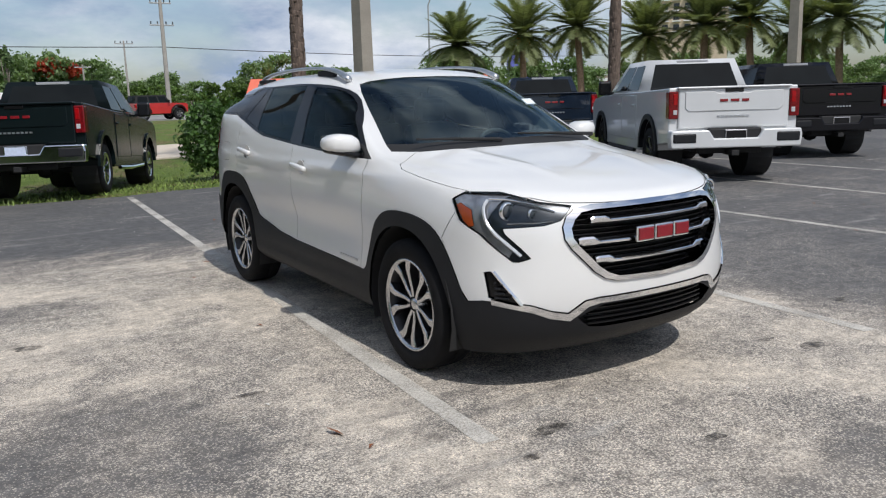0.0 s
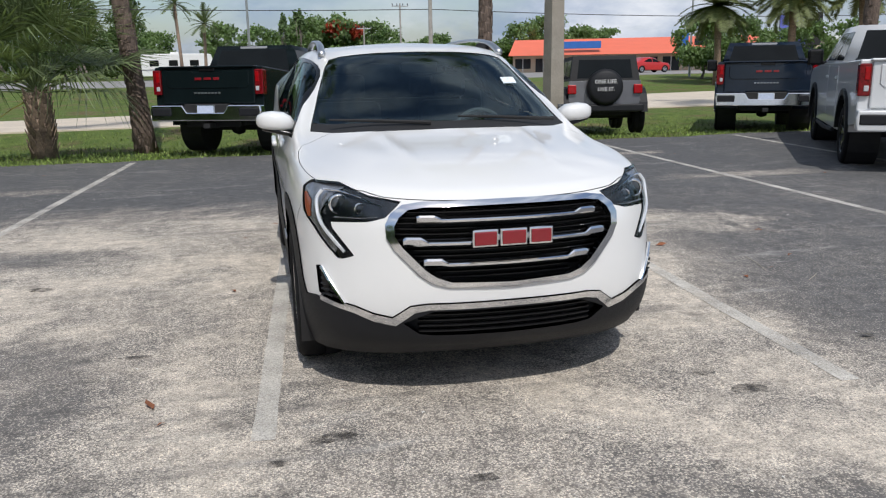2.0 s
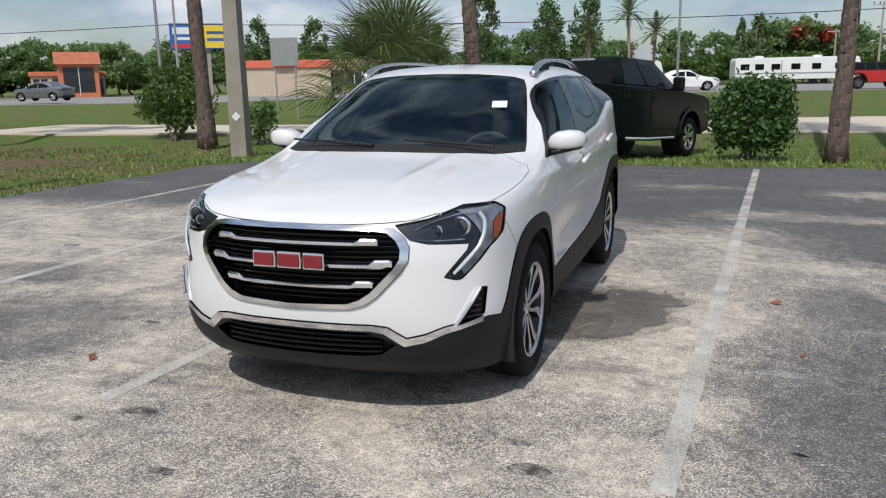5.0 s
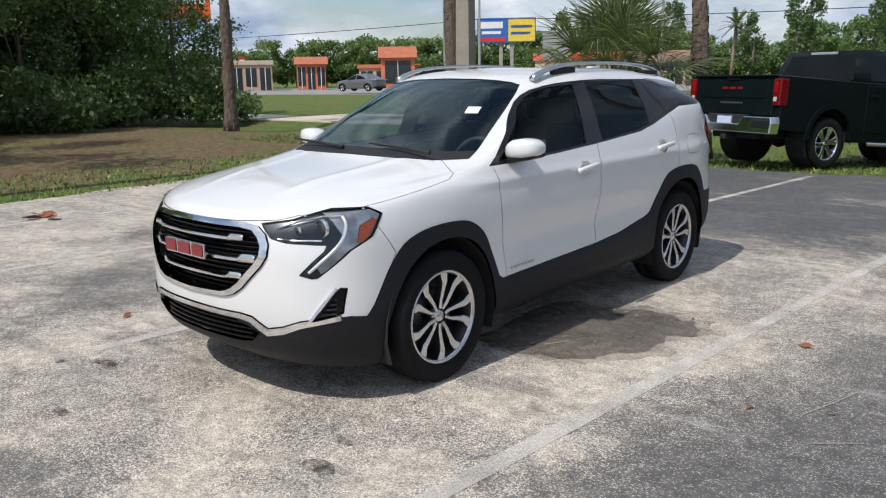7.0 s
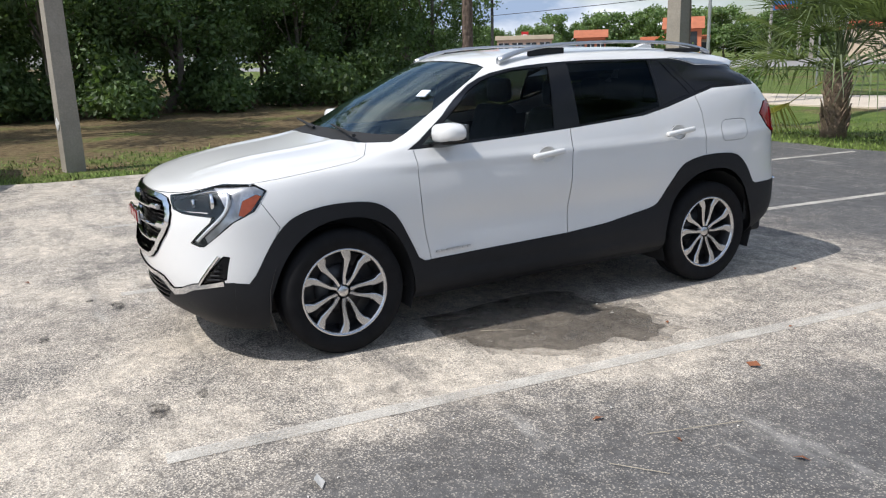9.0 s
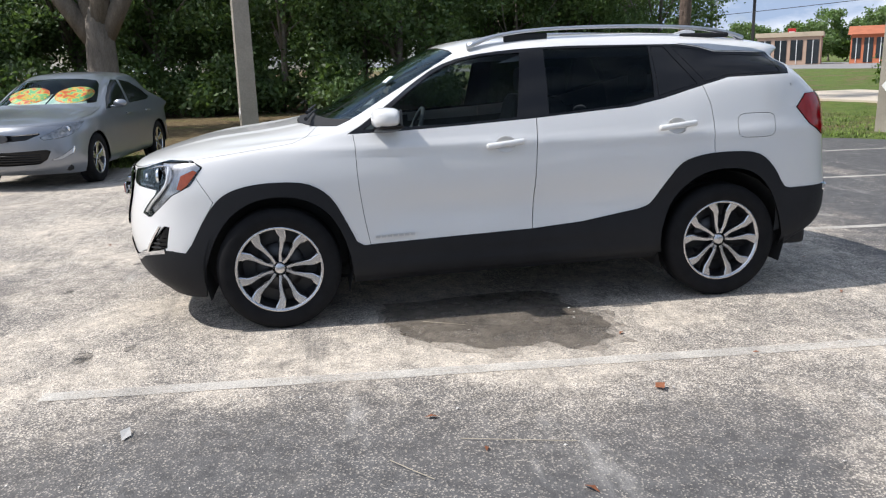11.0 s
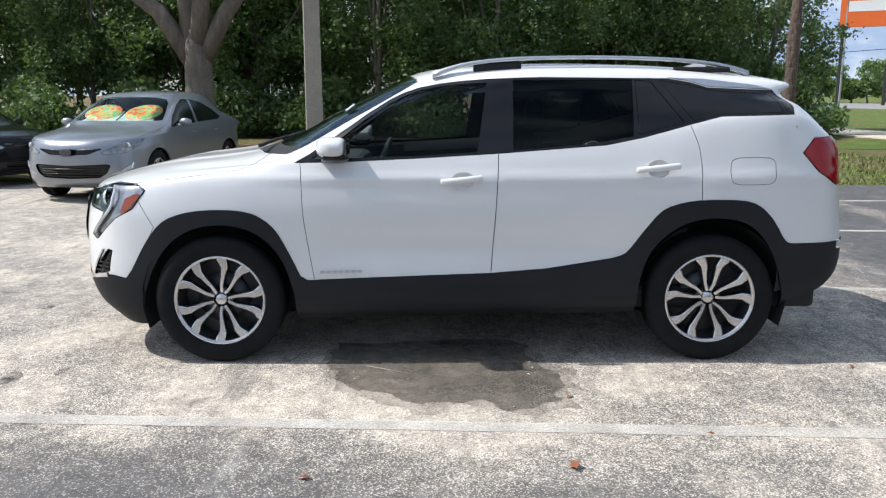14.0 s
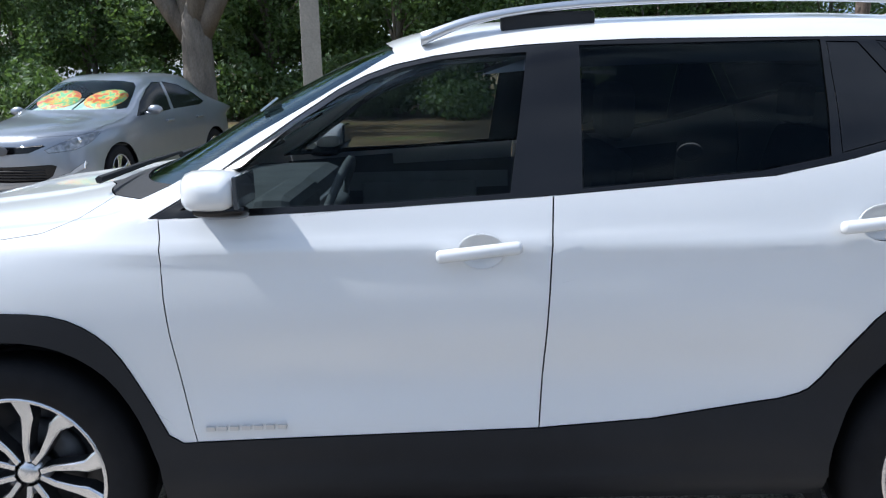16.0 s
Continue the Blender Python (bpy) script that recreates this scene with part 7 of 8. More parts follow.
def build_bush(name, label, at, blobs, leaves, size, mat, seed, stems=9):
    rng = np.random.default_rng(seed)
    t = thing(name, label, "shrub", at)
    bm = bmesh.new()
    for k in range(stems):
        b = blobs[k % len(blobs)]
        tube(bm, [(rng.normal() * .12, rng.normal() * .12, -.05), (b[0] * .5 + rng.normal() * .08, b[1] * .5, b[2] * .5), b[:3]], [.03, .02, .008], 5)
    part("stem", bm, M_OAKBARK, t)
    p, f = leaf_cloud(rng, blobs, leaves, size, shell=.6)
    o = new("foliage", cloud_mesh("foliage", p, f, mat))
    o.parent = t
    return t


build_pine("pine_tree", "tall pine with a scaly trunk at the lawn edge", pose(3.72, 11.05, 0), 13, .155, (.15, .3), 3)
build_pine("pine_tree", "leaning pine trunk on the lawn", pose(-3.2, 10.95, 0), 13, .165, (-1.3, .4), 5)
build_pine("pine_tree", "dark pine trunk by the footpath", pose(-11.85, 13.3, -.1), 13, .20, (-.7, .2), 7)
build_pine("pine_tree", "slim pine at the end of the woods", pose(-19.6, 10.8, 0), 11, .19, (-.4, .3), 9)
build_pine("pine_tree", "dark trunk standing among pickup trucks", pose(15.1, 13.3, 0), 12, .20, (.1, 0), 11)
build_fan_palm("fan_palm", "low cabbage palm with a booted trunk", pose(-4.9, 10.4, 0), 1.15, 40, 2.25, 21)
hb = [(-.45, 0, .75, .42, .5, .62), (.4, .05, .8, .45, .5, .66), (0, 0, 1.0, .55, .5, .6), (.1, -.1, .5, .6, .5, .4), (-.2, .1, 1.3, .4, .4, .32), (.42, 0, 1.25, .35, .4, .35)]
build_bush("hedge_shrub", "dense clipped green shrub on the lawn", pose(2.25, 12.0, -.08), hb, 6500, .055, M_LEAFHEDGE, 31)
build_bush("low_shrub", "loose green shrub by the footpath", pose(-14.4, 15.2, -.1), [(0, 0, 1.3, .9, .9, .6), (-.7, 0, 1.0, .6, .6, .5), (.8, .1, 1.0, .6, .6, .5), (.2, 0, .6, .5, .5, .4), (0, 0, 1.9, .5, .5, .4)], 3200, .07, M_LEAFLIGHT, 33)
build_bush("low_shrub", "small shrub beside a pine trunk", pose(-11.0, 14.6, -.1), [(0, 0, .6, .5, .5, .5), (.2, 0, .9, .4, .4, .3)], 1400, .06, M_LEAF, 35)

# oak with forking limbs in front of the woods
def build_oak():
    rng = np.random.default_rng(44)
    t = thing("oak_tree", "big oak with forking limbs before the woods", "tree", pose(-17.0, -6.6, 0))
    bm = bmesh.new()
    tube(bm, [(0, 0, -.1), (0, 0, .6), (0, .02, 1.8), (0, .03, 2.7), (0, .03, 3.2)], [.58, .43, .38, .36, .22], 14)
    tips = []
    for q in ([(0, -.1, 2.35), (-.1, -1.0, 3.7), (-.2, -2.6, 4.9), (0, -4.5, 5.8)], [(0, .12, 2.4), (.1, .9, 3.7), (0, 1.9, 5.0), (.2, 3.2, 6.6)], [(0, -.05, 2.5), (-.3, -.35, 4.4), (-.2, -.6, 6), (0, -.6, 8)], [(0, .05, 2.5), (.3, .3, 4.2), (.6, .5, 6), (.8, 1.0, 8)]):
        tube(bm, q, [.27, .22, .16, .08], 10)
        tips.append(q)
    part("trunk", bm, M_OAKBARK, t, "grey forked trunk", True)
    blobs = [(rng.normal() * 2.4, rng.normal() * 4.0, 6.3 + 2.6 * rng.random(), 1.3, 1.5, .8) for _ in range(26)]
    blobs += [(rng.normal() * 1.2, -4.2 + rng.normal(), 4.6 + rng.random(), .9, .9, .6) for _ in range(5)]
    p, f = leaf_cloud(rng, blobs, 15000, .10)
    o = new("crown", cloud_mesh("crown", p, f, M_LEAF))
    o.parent = t


build_oak()

# woods beside the lot
woods = [build_tree("woodland_tree", "dense dark woodland tree beside the lot", pose(-27, -8 + 9 * k, 0), 50 + k, 9.5, 3.2, .9, 14000, .078, M_LEAFDARK, trunk=.13, clumps=48, fat=1.0, group="woodland trees") for k in range(3)]
rng = random.Random(5)
spots = []
for row, (x0, jit) in enumerate(((-25.5, 1.2), (-29, 1.4), (-33, 1.6), (-38, 1.8))):
    for k in range(15):
        y = -34 + k * 4.0 + rng.uniform(-.9, .9) + row * .7
        if y < 12.9 + row * 2.0:
            spots.append((x0 + rng.uniform(-jit, jit) - .10 * y, y, 0, rng.uniform(0, 360), rng.uniform(.85, 1.2)))
for k in range(3):
    spread_tree(woods[k], spots[k::3])
under = build_bush("undergrowth", "dark tangled undergrowth at the woods edge", pose(-24.0, -4, 0), [(0, 0, .7, 1.3, 1.5, .7), (.3, 1.3, .6, 1, 1, .6), (-.2, -1.3, .9, 1, 1.1, .8), (0, .3, 1.5, .9, 1, .6)], 4200, .10, M_LEAFDARK, 61)
for k in range(14):
    y = -30 + k * 3.3
    if y < 14:
        copy_thing(under, pose(-23.6 - .10 * y + rng.uniform(-.8, .8), y, 0, 0, 0, rng.uniform(0, 360)))

# tree line beyond the highway and round the horizon
far = [build_tree("roadside_tree", "broad green roadside tree beyond the highway", pose(-4 + 9 * k, 100, .4), 70 + k, 6.6, 3.4, .8, 4600, .21, M_LEAF, clumps=30, group="roadside trees") for k in range(3)]
low = build_tree("roadside_tree", "low bright green roadside tree", pose(20, 96, .4), 80, 4.2, 2.8, .3, 2600, .22, M_LEAFLIGHT, clumps=18, group="roadside trees")
red = build_tree("flame_tree", "broad tree covered in red blossom", pose(10.5, 98, .4), 83, 7.2, 3.3, 2.0, 2600, .26, M_LEAF, clumps=16)
p, f = leaf_cloud(np.random.default_rng(84), [(-.6, -1.4, 5.8, 2.0, 1.4, 1.0), (.8, -1.5, 5.4, 1.3, 1.2, .9)], 1500, .24)
o = new("blossom", cloud_mesh("blossom", p, f, M_LEAFRED))
o.parent = red
spots, lows = [], []
for k in range(150):
    ang = radians(-70 + 150 * k / 150)
    d = 100 + 26 * rng.random() + (10 if abs(ang) > .7 else 0)
    x, y = d * math.sin(ang), d * math.cos(ang) * .96 + 4
    if -9 < x < 60 and y > 70 and rng.random() < .15:
        continue
    (spots if k % 4 else lows).append((x, y, .35, rng.uniform(0, 360), rng.uniform(.72, 1.15) * (.72 if ang > .45 else 1)))
for k in range(3):
    spread_tree(far[k], spots[k::3])
spread_tree(low, lows + [(-3 + 4.5 * k + rng.uniform(-1, 1), 92 + rng.uniform(-2, 3), .4, rng.uniform(0, 360), rng.uniform(.7, 1.1)) for k in range(9)])
for k in range(3):
    spread_tree(far[k], [(-2.93 + d * math.sin(a), -4.93 + d * math.cos(a), .2, rng.uniform(0, 360), rng.uniform(.42, .62)) for a, d in ((radians(33 + 2.1 * (3 * j + k) + rng.uniform(-.6, .6)), 58 + rng.uniform(-2, 9)) for j in range(8))])
# casuarinas behind the far bank and two slim dark pines
cas = build_tree("casuarina", "tall wispy casuarina on the skyline", pose(-20, 95, .4), 90, 10.5, 2.2, 2.0, 2600, .20, M_LEAFDARK, clumps=22, group="skyline trees")
spread_tree(cas, [(-26 + rng.uniform(-1, 1), 90, .4, 40, 1.0), (-14, 88, .4, 80, .95), (-34, 92, .4, 140, .85), (-48, 86, .4, 200, .9), (-55, 84, .4, 20, .8), (-40, 84, .4, 70, .9), (-18, 86, .4, 300, .9)])
slim = build_tree("slim_pine", "slim dark columnar pine on the skyline", pose(2.4, 90, .4), 93, 7.6, .75, 1.5, 900, .2, M_LEAFDARK, clumps=10, group="skyline trees")
spread_tree(slim, [(4.3, 91, .4, 70, 1.08)])
# coconut palms and date palms
for i, (x, y, h, L) in enumerate(((-7.7, 76, 7.2, 2.3), (-11.5, 75, 5.6, 1.9), (-5.6, 77, 5.4, 2.2), (-31, 80, 6, 2.0))):
    build_feather_palm("coconut_palm", "coconut palm beyond the highway", pose(x, y, .4), h, 22, L, 100 + i, mat=M_FROND, r=.15)
for i, (px, d) in enumerate(((23.8, 52), (28.3, 50), (32.4, 51), (36.9, 50), (40.5, 49), (43.6, 51), (46.4, 53), (48.8, 50), (53, 52), (57.5, 49), (62, 51), (67, 49))):
    a = radians(px + 10.2)
    build_feather_palm("date_palm", "date palm with a full crown along the side road", pose(-2.93 + d * math.sin(a), -4.93 + d * math.cos(a), .1), 4.6 + .4 * (i % 3), 66, 2.75, 120 + i, pairs=44, fruit=i in (1, 5, 6))

# ---- poles, signs and buildings ----
M_WOODPOLE = material("grey_utility_pole", (0.33, 0.31, 0.28), .85, noise_scale=3, dark=.8, light=1.15)
M_GALV = material("galvanised_steel", (0.42, 0.43, 0.43), .45, metal=.7, noise_scale=5, dark=.85, light=1.1)
M_STUCCO = material("beige_stucco", (0.55, 0.45, 0.33), .85, noise_scale=.6, dark=.9, light=1.08, fine_scale=8, fine=.05)
M_PINKSTUCCO = material("pink_stucco", (0.52, 0.36, 0.27), .85, noise_scale=.6, dark=.9, light=1.08)
M_ORANGE = material("orange_stucco", (0.62, 0.20, 0.10), .8, noise_scale=.6, dark=.9, light=1.08)
M_CORALROOF = material("coral_painted_metal_roof", (0.72, 0.16, 0.09), .55, noise_scale=.4, dark=.92, light=1.06, stretch=(1, 1, 6))
M_BANDROOF = material("brown_banded_roof", (0.28, 0.17, 0.12), .8, noise_scale=2, dark=.6, light=1.3, stretch=(.1, .1, 8))
M_TILE = material("terracotta_tile", (0.42, 0.14, 0.07), .8, noise_scale=1.5, dark=.8, light=1.2)
M_SHOPGLASS = material("dark_shop_glass", (0.03, 0.035, 0.04), .1, noise_scale=1, dark=.8, light=1.3)
M_BLUESIGN = material("blue_sign", (0.03, 0.13, 0.42), .5, noise_scale=2, dark=.9, light=1.1)
M_YELLOWSIGN = material("yellow_sign", (0.75, 0.58, 0.05), .5, noise_scale=2, dark=.9, light=1.05)
M_GREENSIGN = material("green_road_sign", (0.01, 0.16, 0.09), .45, noise_scale=2, dark=.9, light=1.1)
M_ORANGESIGN = material("orange_sign", (0.75, 0.14, 0.02), .5, noise_scale=2, dark=.95, light=1.03)
M_REDSIGN = material("red_sign", (0.6, 0.03, 0.03), .5, noise_scale=2, dark=.95, light=1.03)
M_CABLE = material("black_cable", (0.03, 0.03, 0.03), .7, noise_scale=2, dark=.9, light=1.1)
M_LED = bpy.data.materials.new("led_screen")
M_LED.use_nodes = True
M_LED.node_tree.nodes["Principled BSDF"].inputs["Base Color"].default_value = (.02, .02, .04, 1)
M_LED.node_tree.nodes["Principled BSDF"].inputs["Emission Color"].default_value = (.22, .25, .85, 1)
M_LED.node_tree.nodes["Principled BSDF"].inputs["Emission Strength"].default_value = .5


def concrete_pole(label, x, y, h, w, tag=0.0, z=0.0):
    t = thing("concrete_pole", label, "pole", pose(x, y, z, 0, 0, 12), "concrete light poles")
    bm = bmesh.new()
    b, c = w / 2, w * .32
    vb = [bm.verts.new((sx * b, sy * b, -.1)) for sx, sy in ((-1, -1), (1, -1), (1, 1), (-1, 1))]
    vt = [bm.verts.new((sx * c, sy * c, h)) for sx, sy in ((-1, -1), (1, -1), (1, 1), (-1, 1))]
    for i in range(4):
        bm.faces.new((vb[i], vb[(i + 1) % 4], vt[(i + 1) % 4], vt[i]))
    bm.faces.new(vt)
    rounded(bm, .03, 2, .3)
    part("shaft", bm, M_POLE, t)
    bm = bmesh.new()
    tube(bm, [(-.6, 0, h - .05), (.6, 0, h - .05)], .04, 6)
    part("crossarm", bm, M_GALV, t)
    if tag:
        bm = bmesh.new()
        box(bm, -.075, .075, -.006, .006, -.075, .075, 0, pose(0, -w / 2 - .004, tag, 0, 45, 0))
        part("tag", bm, M_WHITEPAINT, t, "pale diamond tag on the pole")
    return t


concrete_pole("square concrete light pole with a pale tag", 5.31, 11.1, 10, .34, .38)
concrete_pole("square concrete light pole at the lot corner", -8.36, 9.75, 10, .36, .85)
concrete_pole("square concrete light pole on the lawn edge", -9.15, -2.3, 10, .30, .75)
concrete_pole("square concrete light pole behind a black pickup", 21.5, 11.4, 10, .36)


def utility_pole(x, y, h, arms, z=.4, r=.14):
    t = thing("utility_pole", "grey utility pole with crossarms and insulators", "utility pole", pose(x, y, z), "utility poles")
    bm = bmesh.new()
    tube(bm, [(0, 0, -.2), (0, 0, h)], [r, r * .6], 8)
    part("shaft", bm, M_WOODPOLE, t)
    for za, half in arms:
        bm = bmesh.new()
        box(bm, -half, half, -.05, .05, za - .06, za + .06, .01)
        arm = part("crossarm", bm, M_GALV, t)
        for s in (-.9, -.35, .35, .9):
            bm = bmesh.new()
            tube(bm, [(s * half, 0, za), (s * half, 0, za + .3)], .05, 6)
            part("insulator", bm, M_CABLE, arm)
    return t


utility_pole(14.6, 66, 11.0, ((10.3, 1.1), (9.6, .9), (7.8, 1.0)), r=.22)
utility_pole(16.2, 90, 8.3, ((8.0, 1.0),))
utility_pole(12.5, 95, 6.0, ((5.7, .9),))
utility_pole(-45, 55, 11, ((10.4, 1.0), (9.4, .8)))
utility_pole(-32, 66, 11, ((10.0, 1.0), (9.0, .8)))
for n, (a, b, h0, h1) in enumerate((((-45, 55), (14.6, 66), 6.4, 6.0), ((14.6, 66), (80, 79), 6.0, 6.4), ((-120, 42), (-45, 55), 6.4, 6.4))):
    bm = bmesh.new()
    pts = []
    for k in range(17):
        u = k / 16
        pts.append((a[0] + (b[0] - a[0]) * u, a[1] + (b[1] - a[1]) * u, .4 + h0 + (h1 - h0) * u - 2.0 * u * (1 - u)))
    tube(bm, pts, .035, 5, False)
    solid("overhead_cable", bm, M_CABLE, "black overhead cable sagging between poles", "cable", group="overhead cables")


def street_lamp(x, y, h, z=.3):
    t = thing("street_lamp", "slim galvanised street lamp by the highway", "street lamp", pose(x, y, z), "street lamps")
    bm = bmesh.new()
    tube(bm, [(0, 0, 0), (0, 0, h * .9), (.3, -.2, h), (1.6, -.8, h + .15)], [.09, .06, .05, .04], 7)
    part("post", bm, M_GALV, t)
    bm = bmesh.new()
    box(bm, -.3, .3, -.1, .1, -.05, .05, .03, pose(1.8, -.9, h + .15, 0, 0, -25))
    part("lamp_head", bm, M_GALV, t)


for x, y in ((-23.5, 26), (-1.2, 44), (-16.5, 40), (-60, 33), (30, 48)):
    street_lamp(x, y, 9)


def plain_sign(name, label, at, w, h, z, face, posts, post_mat=None, bars=None, depth=.06):
    t = thing(name, label, "sign", at)
    bm = bmesh.new()
    box(bm, -w / 2, w / 2, -depth / 2, depth / 2, z, z + h, .01)
    panel = part("panel", bm, face, t)
    for x in posts:
        bm = bmesh.new()
        box(bm, x - w * .03, x + w * .03, depth / 2, depth / 2 + w * .05, -.1, z + h * .95, .01)
        part("post", bm, post_mat or M_GALV, t)
    for k, (x0, x1, z0, z1, mt) in enumerate(bars or ()):
        bm = bmesh.new()
        box(bm, x0, x1, -depth / 2 - .02, -depth / 2 - .002, z + z0, z + z1, 0)
        part("bar", bm, mt, panel)
    return t


plain_sign("highway_sign", "back of a grey highway sign on two posts", pose(-16.2, 25, -.05, 0, 0, 24), 1.15, 1.2, 2.3, M_GALV, (-.42, .42))
plain_sign("billboard", "large billboard, blue and yellow halves", pose(-51, 67, .4, 0, 0, 38), 6.4, 2.6, 4.8, M_BLUESIGN, (-.6, .6), M_WOODPOLE,
           [(.2, 3.1, .1, 2.5, M_YELLOWSIGN), (-2.9, -.4, 1.5, 2.2, M_WHITEPAINT), (-2.7, -.6, .9, 1.2, M_WHITEPAINT), (-3.0, -.1, .1, .5, M_REDSIGN), (.5, 2.8, 1.5, 1.8, M_BLUESIGN), (.5, 2.6, .8, 1.1, M_BLUESIGN)], .3)
plain_sign("led_board", "lit electronic sign board on a post", pose(34.5, 42, .2, 0, 0, -40), 2.6, 2.1, 2.2, M_CABLE, (0,), M_CABLE, [(-1.25, .4, .1, 2.0, M_LED)], .4)
plain_sign("road_sign", "green direction sign at the side road", pose(32.6, 13.6, .1, 0, 0, -62), 1.6, 1.5, 3.1, M_GREENSIGN, (-.5, .5), None, [(-.6, .2, .9, 1.1, M_WHITEPAINT), (-.5, .5, .4, .55, M_WHITEPAINT)])
plain_sign("store_sign", "orange square store sign on two dark posts", pose(-82.6, 46.9, 0, 0, 0, 62), 5.6, 6.6, 8.7, M_ORANGESIGN, (-2.4, 2.2), M_CABLE, [(-2.0, 2.2, 3.9, 5.0, M_WHITEPAINT), (-2.0, 2.2, 1.6, 2.7, M_WHITEPAINT)], .8)
plain_sign("stop_sign", "red stop sign on a thin post", pose(-85.6, 56.2, .2, 0, 0, 55), .9, .9, 3.4, M_REDSIGN, (0,), None, [(-.3, .3, .35, .55, M_WHITEPAINT)])
plain_sign("shop_pylon", "tall blue shop pylon by the coral roof", pose(44.5, 74.5, .5, 0, 0, -30), 1.0, 3.0, 1.2, M_BLUESIGN, (0,))


def shop(name, label, at, w, d, wall_h, roof_h, wall, roof, bays, eave=.7, sign=None, flat=False):
    """A low commercial building: walls with real openings' glass, a mansard or flat roof. Front faces -y."""
    t = thing(name, label, "building", at)
    bm = bmesh.new()
    box(bm, -w / 2, w / 2, 0, d, -.5, wall_h, .02)
    part("wall", bm, wall, t)
    bm = bmesh.new()
    if flat:
        box(bm, -w / 2 - .2, w / 2 + .2, -.2, d + .2, wall_h, wall_h + roof_h, .03)
    else:
        prism(bm, [(-eave, 0), (d + eave, 0), (d * .7, roof_h), (d * .3 if d > 6 else d * .4, roof_h)], lambda u, v, q: (q - w / 2 - .3, u, wall_h + v), w + .6)
        bmesh.ops.recalc_face_normals(bm, faces=bm.faces)
    part("roof", bm, roof, t)
    step = w / max(bays, 1)
    for k in range(bays):
        x = -w / 2 + step * (k + .5)
        bm = bmesh.new()
        box(bm, x - step * .38, x + step * .38, -.05, .05, .1 if k % 2 else .5, wall_h - .35, .01)
        win = part("window", bm, M_SHOPGLASS, t)
        bm = bmesh.new()
        box(bm, x - .04, x + .04, -.08, -.04, .1, wall_h - .35, 0)
        part("mullion", bm, M_WHITEPAINT, win)
    for x0, x1, z0, z1, mt in sign or ():
        bm = bmesh.new()
        box(bm, x0, x1, -eave * .5 - .35, -eave * .5, z0, z1, .02)
        part("sign_board", bm, mt, t)
    return t


shop("strip_mall", "low shops under a long coral red roof", pose(42, 80, .45, 0, 0, -26.5), 29, 12, 2.0, 1.9, M_STUCCO, M_CORALROOF, 12, 1.6, [(-8.5, -4.2, 2.7, 3.5, M_BLUESIGN), (6, 10, 2.8, 3.5, M_SHOPGLASS)])
shop("low_store", "low beige store with plain signs", pose(61, 62, .4, 0, 0, -42), 20, 10, 3.0, .4, M_STUCCO, M_WHITEPAINT, 8, .2, [(-6, 2, 1.6, 2.7, M_WHITEPAINT), (-5.4, 1.4, 1.9, 2.4, M_REDSIGN)], True)
shop("bank_building", "beige building with a red roof band", pose(-39.5, 64, .4, 0, 0, 30), 9.0, 8, 2.6, .7, M_STUCCO, M_CORALROOF, 0, .2, [(-1, 1, 2.7, 3.2, M_REDSIGN)], True)
shop("brick_building", "low tan building with a dark banded roof", pose(-37.5, 73, .4, 0, 0, 22), 8.5, 8, 2.4, 1.2, M_PINKSTUCCO, M_BANDROOF, 4, .4)
shop("restaurant", "orange restaurant with a terracotta hip tower", pose(-72, 69.5, .4, 0, 0, 46), 8, 8, 2.4, .5, M_STUCCO, M_ORANGE, 4, .3, None, True)
shop("restaurant_tower", "square orange entrance tower with a tile roof", pose(-67.5, 66.5, .4, 0, 0, 46), 4.2, 4.2, 3.6, 1.4, M_ORANGE, M_TILE, 1, .5)
shop("pink_building", "pink stucco building with a hip roof", pose(-77, 50.5, .3, 0, 0, 55), 6.5, 8, 3.0, .5, M_PINKSTUCCO, M_STUCCO, 4, .3, None, True)
shop("corner_store", "orange corner store with plain sign", pose(-72, 56.5, .3, 0, 0, 52), 3.4, 4, 3.0, .9, M_ORANGE, M_TILE, 3, .5)


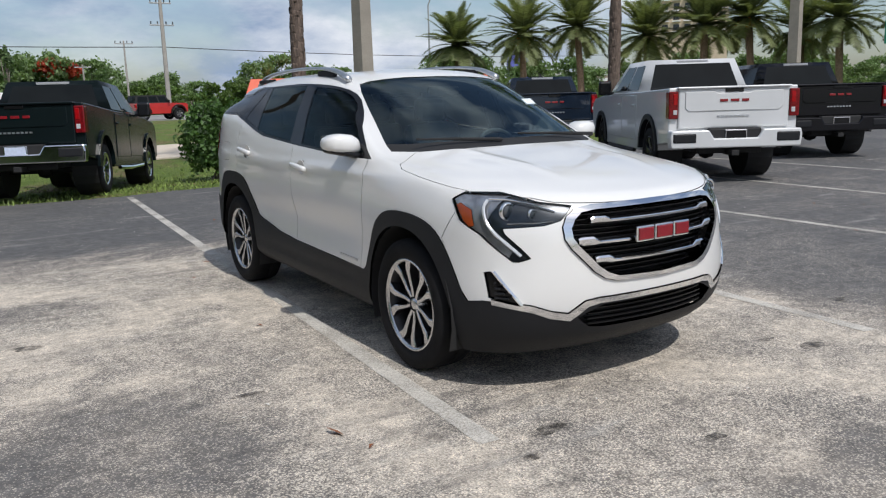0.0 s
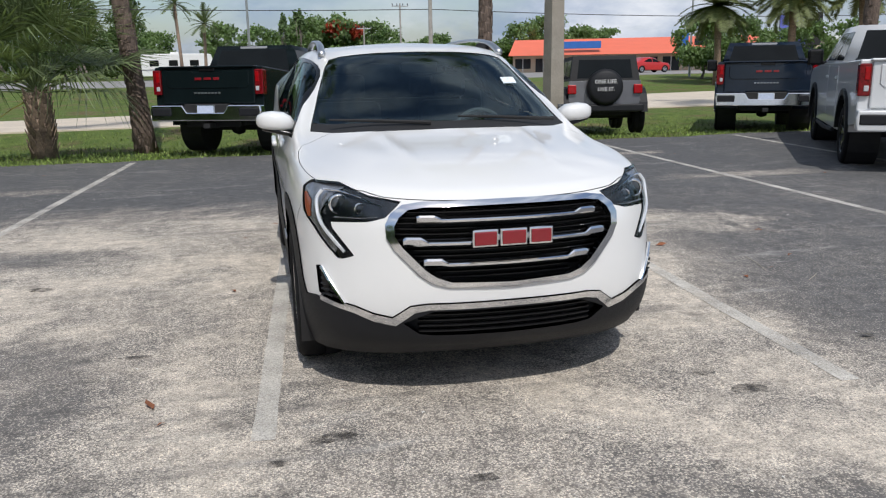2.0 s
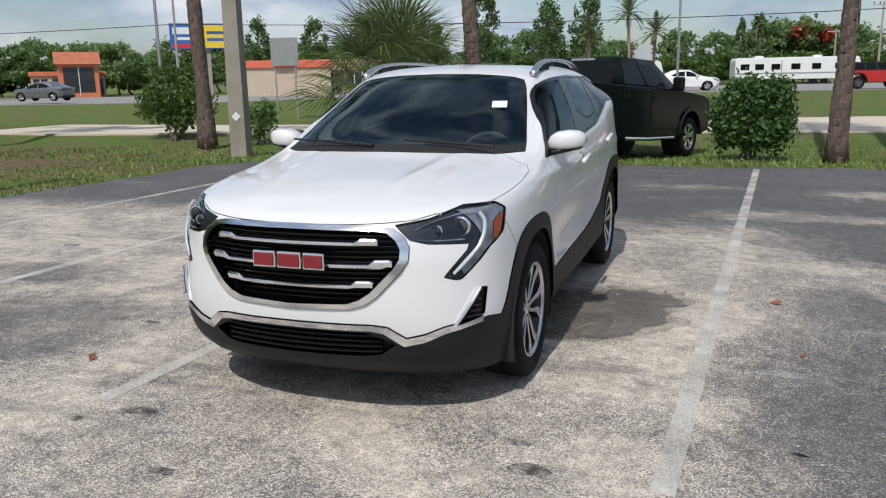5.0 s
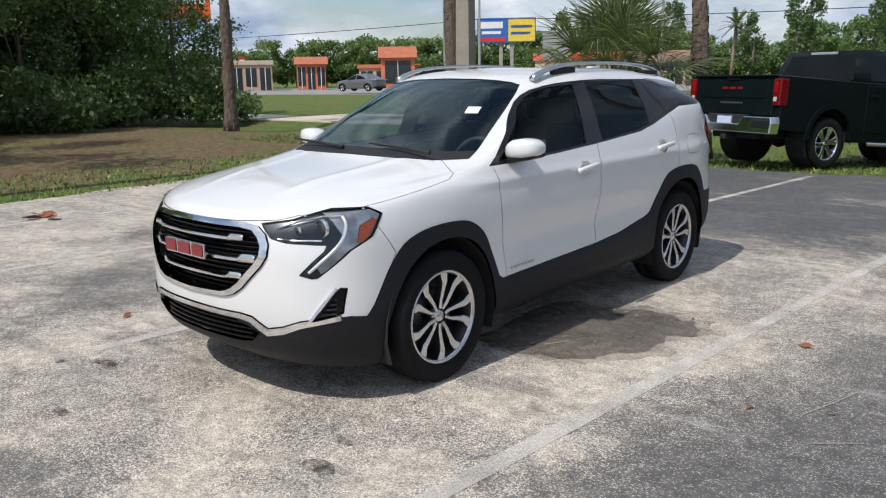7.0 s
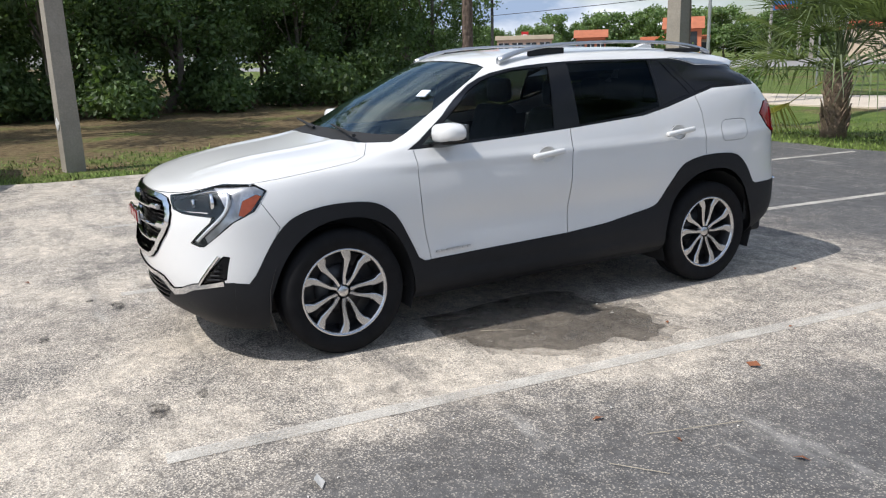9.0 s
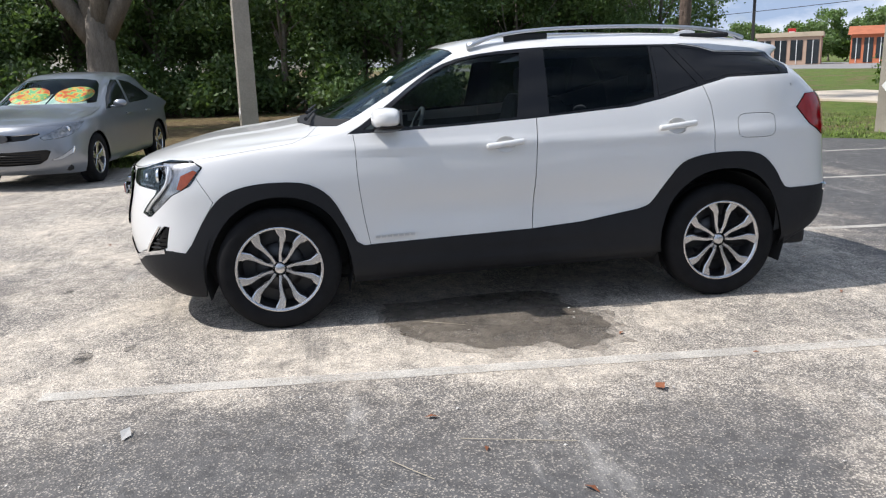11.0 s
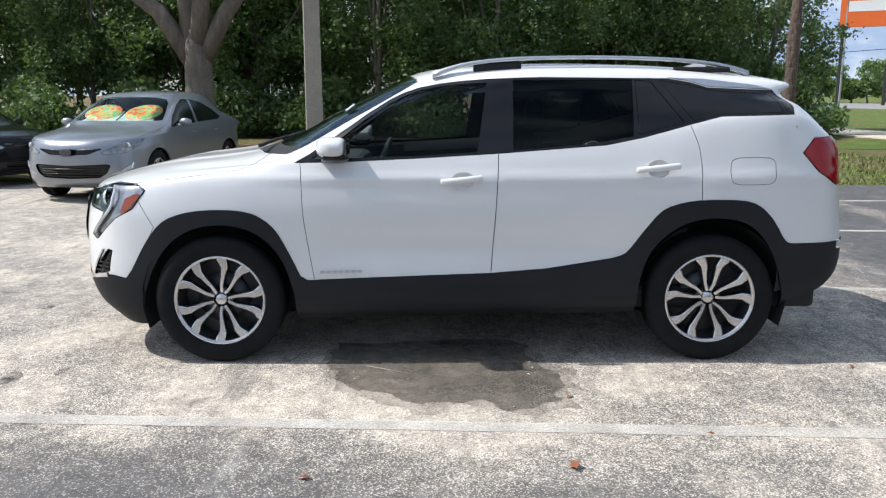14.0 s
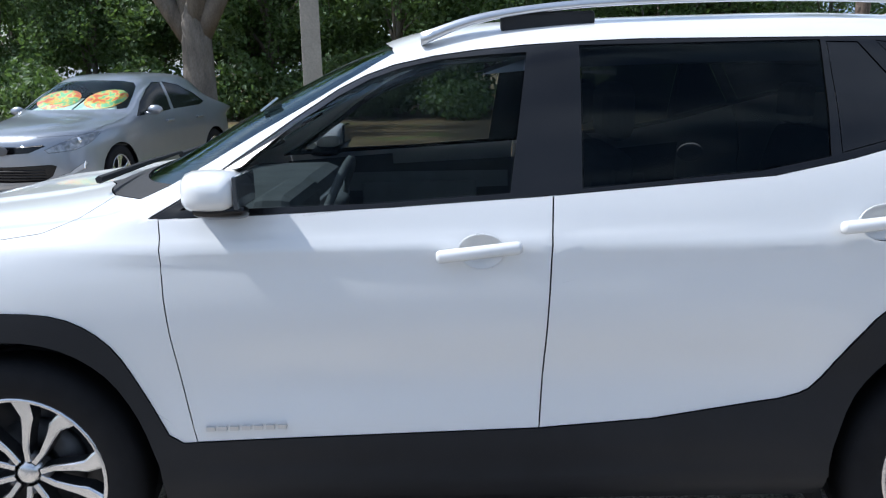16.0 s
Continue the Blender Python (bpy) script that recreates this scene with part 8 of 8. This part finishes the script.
def tower_block():
    t = thing("apartment_tower", "tall beige apartment tower with rows of balconies", "building", pose(200, 168, 0, 0, 0, -50))
    bm = bmesh.new()
    box(bm, -12, 12, 0, 14, 0, 62, .1)
    part("wall", bm, M_STUCCO, t)
    win, rail = bmesh.new(), bmesh.new()
    box(win, -.9, .9, -.12, .05, .4, 2.2)
    box(rail, -1.3, 1.3, -1.2, -.05, -.2, .1)
    wm, rm = mesh_of("window", win, M_SHOPGLASS), mesh_of("balcony", rail, M_WHITEPAINT)
    for f in range(6, 19):
        for k in range(7):
            for nm, me in (("window", wm), ("balcony", rm)):
                o = new(nm, me)
                o.parent = t
                o.matrix_basis = pose(-10.2 + 3.4 * k, 0, .6 + f * 3.2)


tower_block()


def caravan(label, at, L):
    t = thing("caravan", label, "caravan", at)
    bm = bmesh.new()
    prism(bm, [(-L / 2, .6), (L / 2, .6), (L / 2 + .3, 1.6), (L / 2, 2.75), (L / 2 - .4, 2.85), (-L / 2 + .2, 2.85), (-L / 2, 2.6)], lambda u, v, w: (u, w - 1.2, v), 2.4)
    bmesh.ops.recalc_face_normals(bm, faces=bm.faces)
    rounded(bm, .06, 2)
    part("body", bm, M_WHITEPAINT, t)
    for x in (-L * .32, -L * .05, L * .25):
        bm = bmesh.new()
        box(bm, x - .45, x + .45, -1.215, -1.19, 1.6, 2.2, .02)
        part("window", bm, M_CARGLASS, t)
    bm = bmesh.new()
    box(bm, -L / 2, L / 2, -1.212, -1.195, 1.15, 1.3, 0)
    part("stripe", bm, M_GREYTRIM, t)
    for x in (-.5, .5):
        bm = bmesh.new()
        lathe(bm, [(.001, -1.2), (.2, -1.2), (.36, -1.18), (.36, -.95)], 16, "Y", (x, 0, .36))
        part("wheel", bm, M_RUBBER, t)
    bm = bmesh.new()
    box(bm, -.5, .3, -.4, .4, 2.84, 3.05, .04)
    part("roof_unit", bm, M_WHITEPAINT, t)


caravan("white caravan parked beyond the highway", pose(10.2, 88, .4, 0, 0, 10), 7.5)
caravan("white camper parked beyond the highway", pose(4.5, 87.5, .4, 0, 0, 14), 5.5)
caravan("cream mobile home beyond the highway", pose(-9, 84, .3, 0, 0, 10), 7)
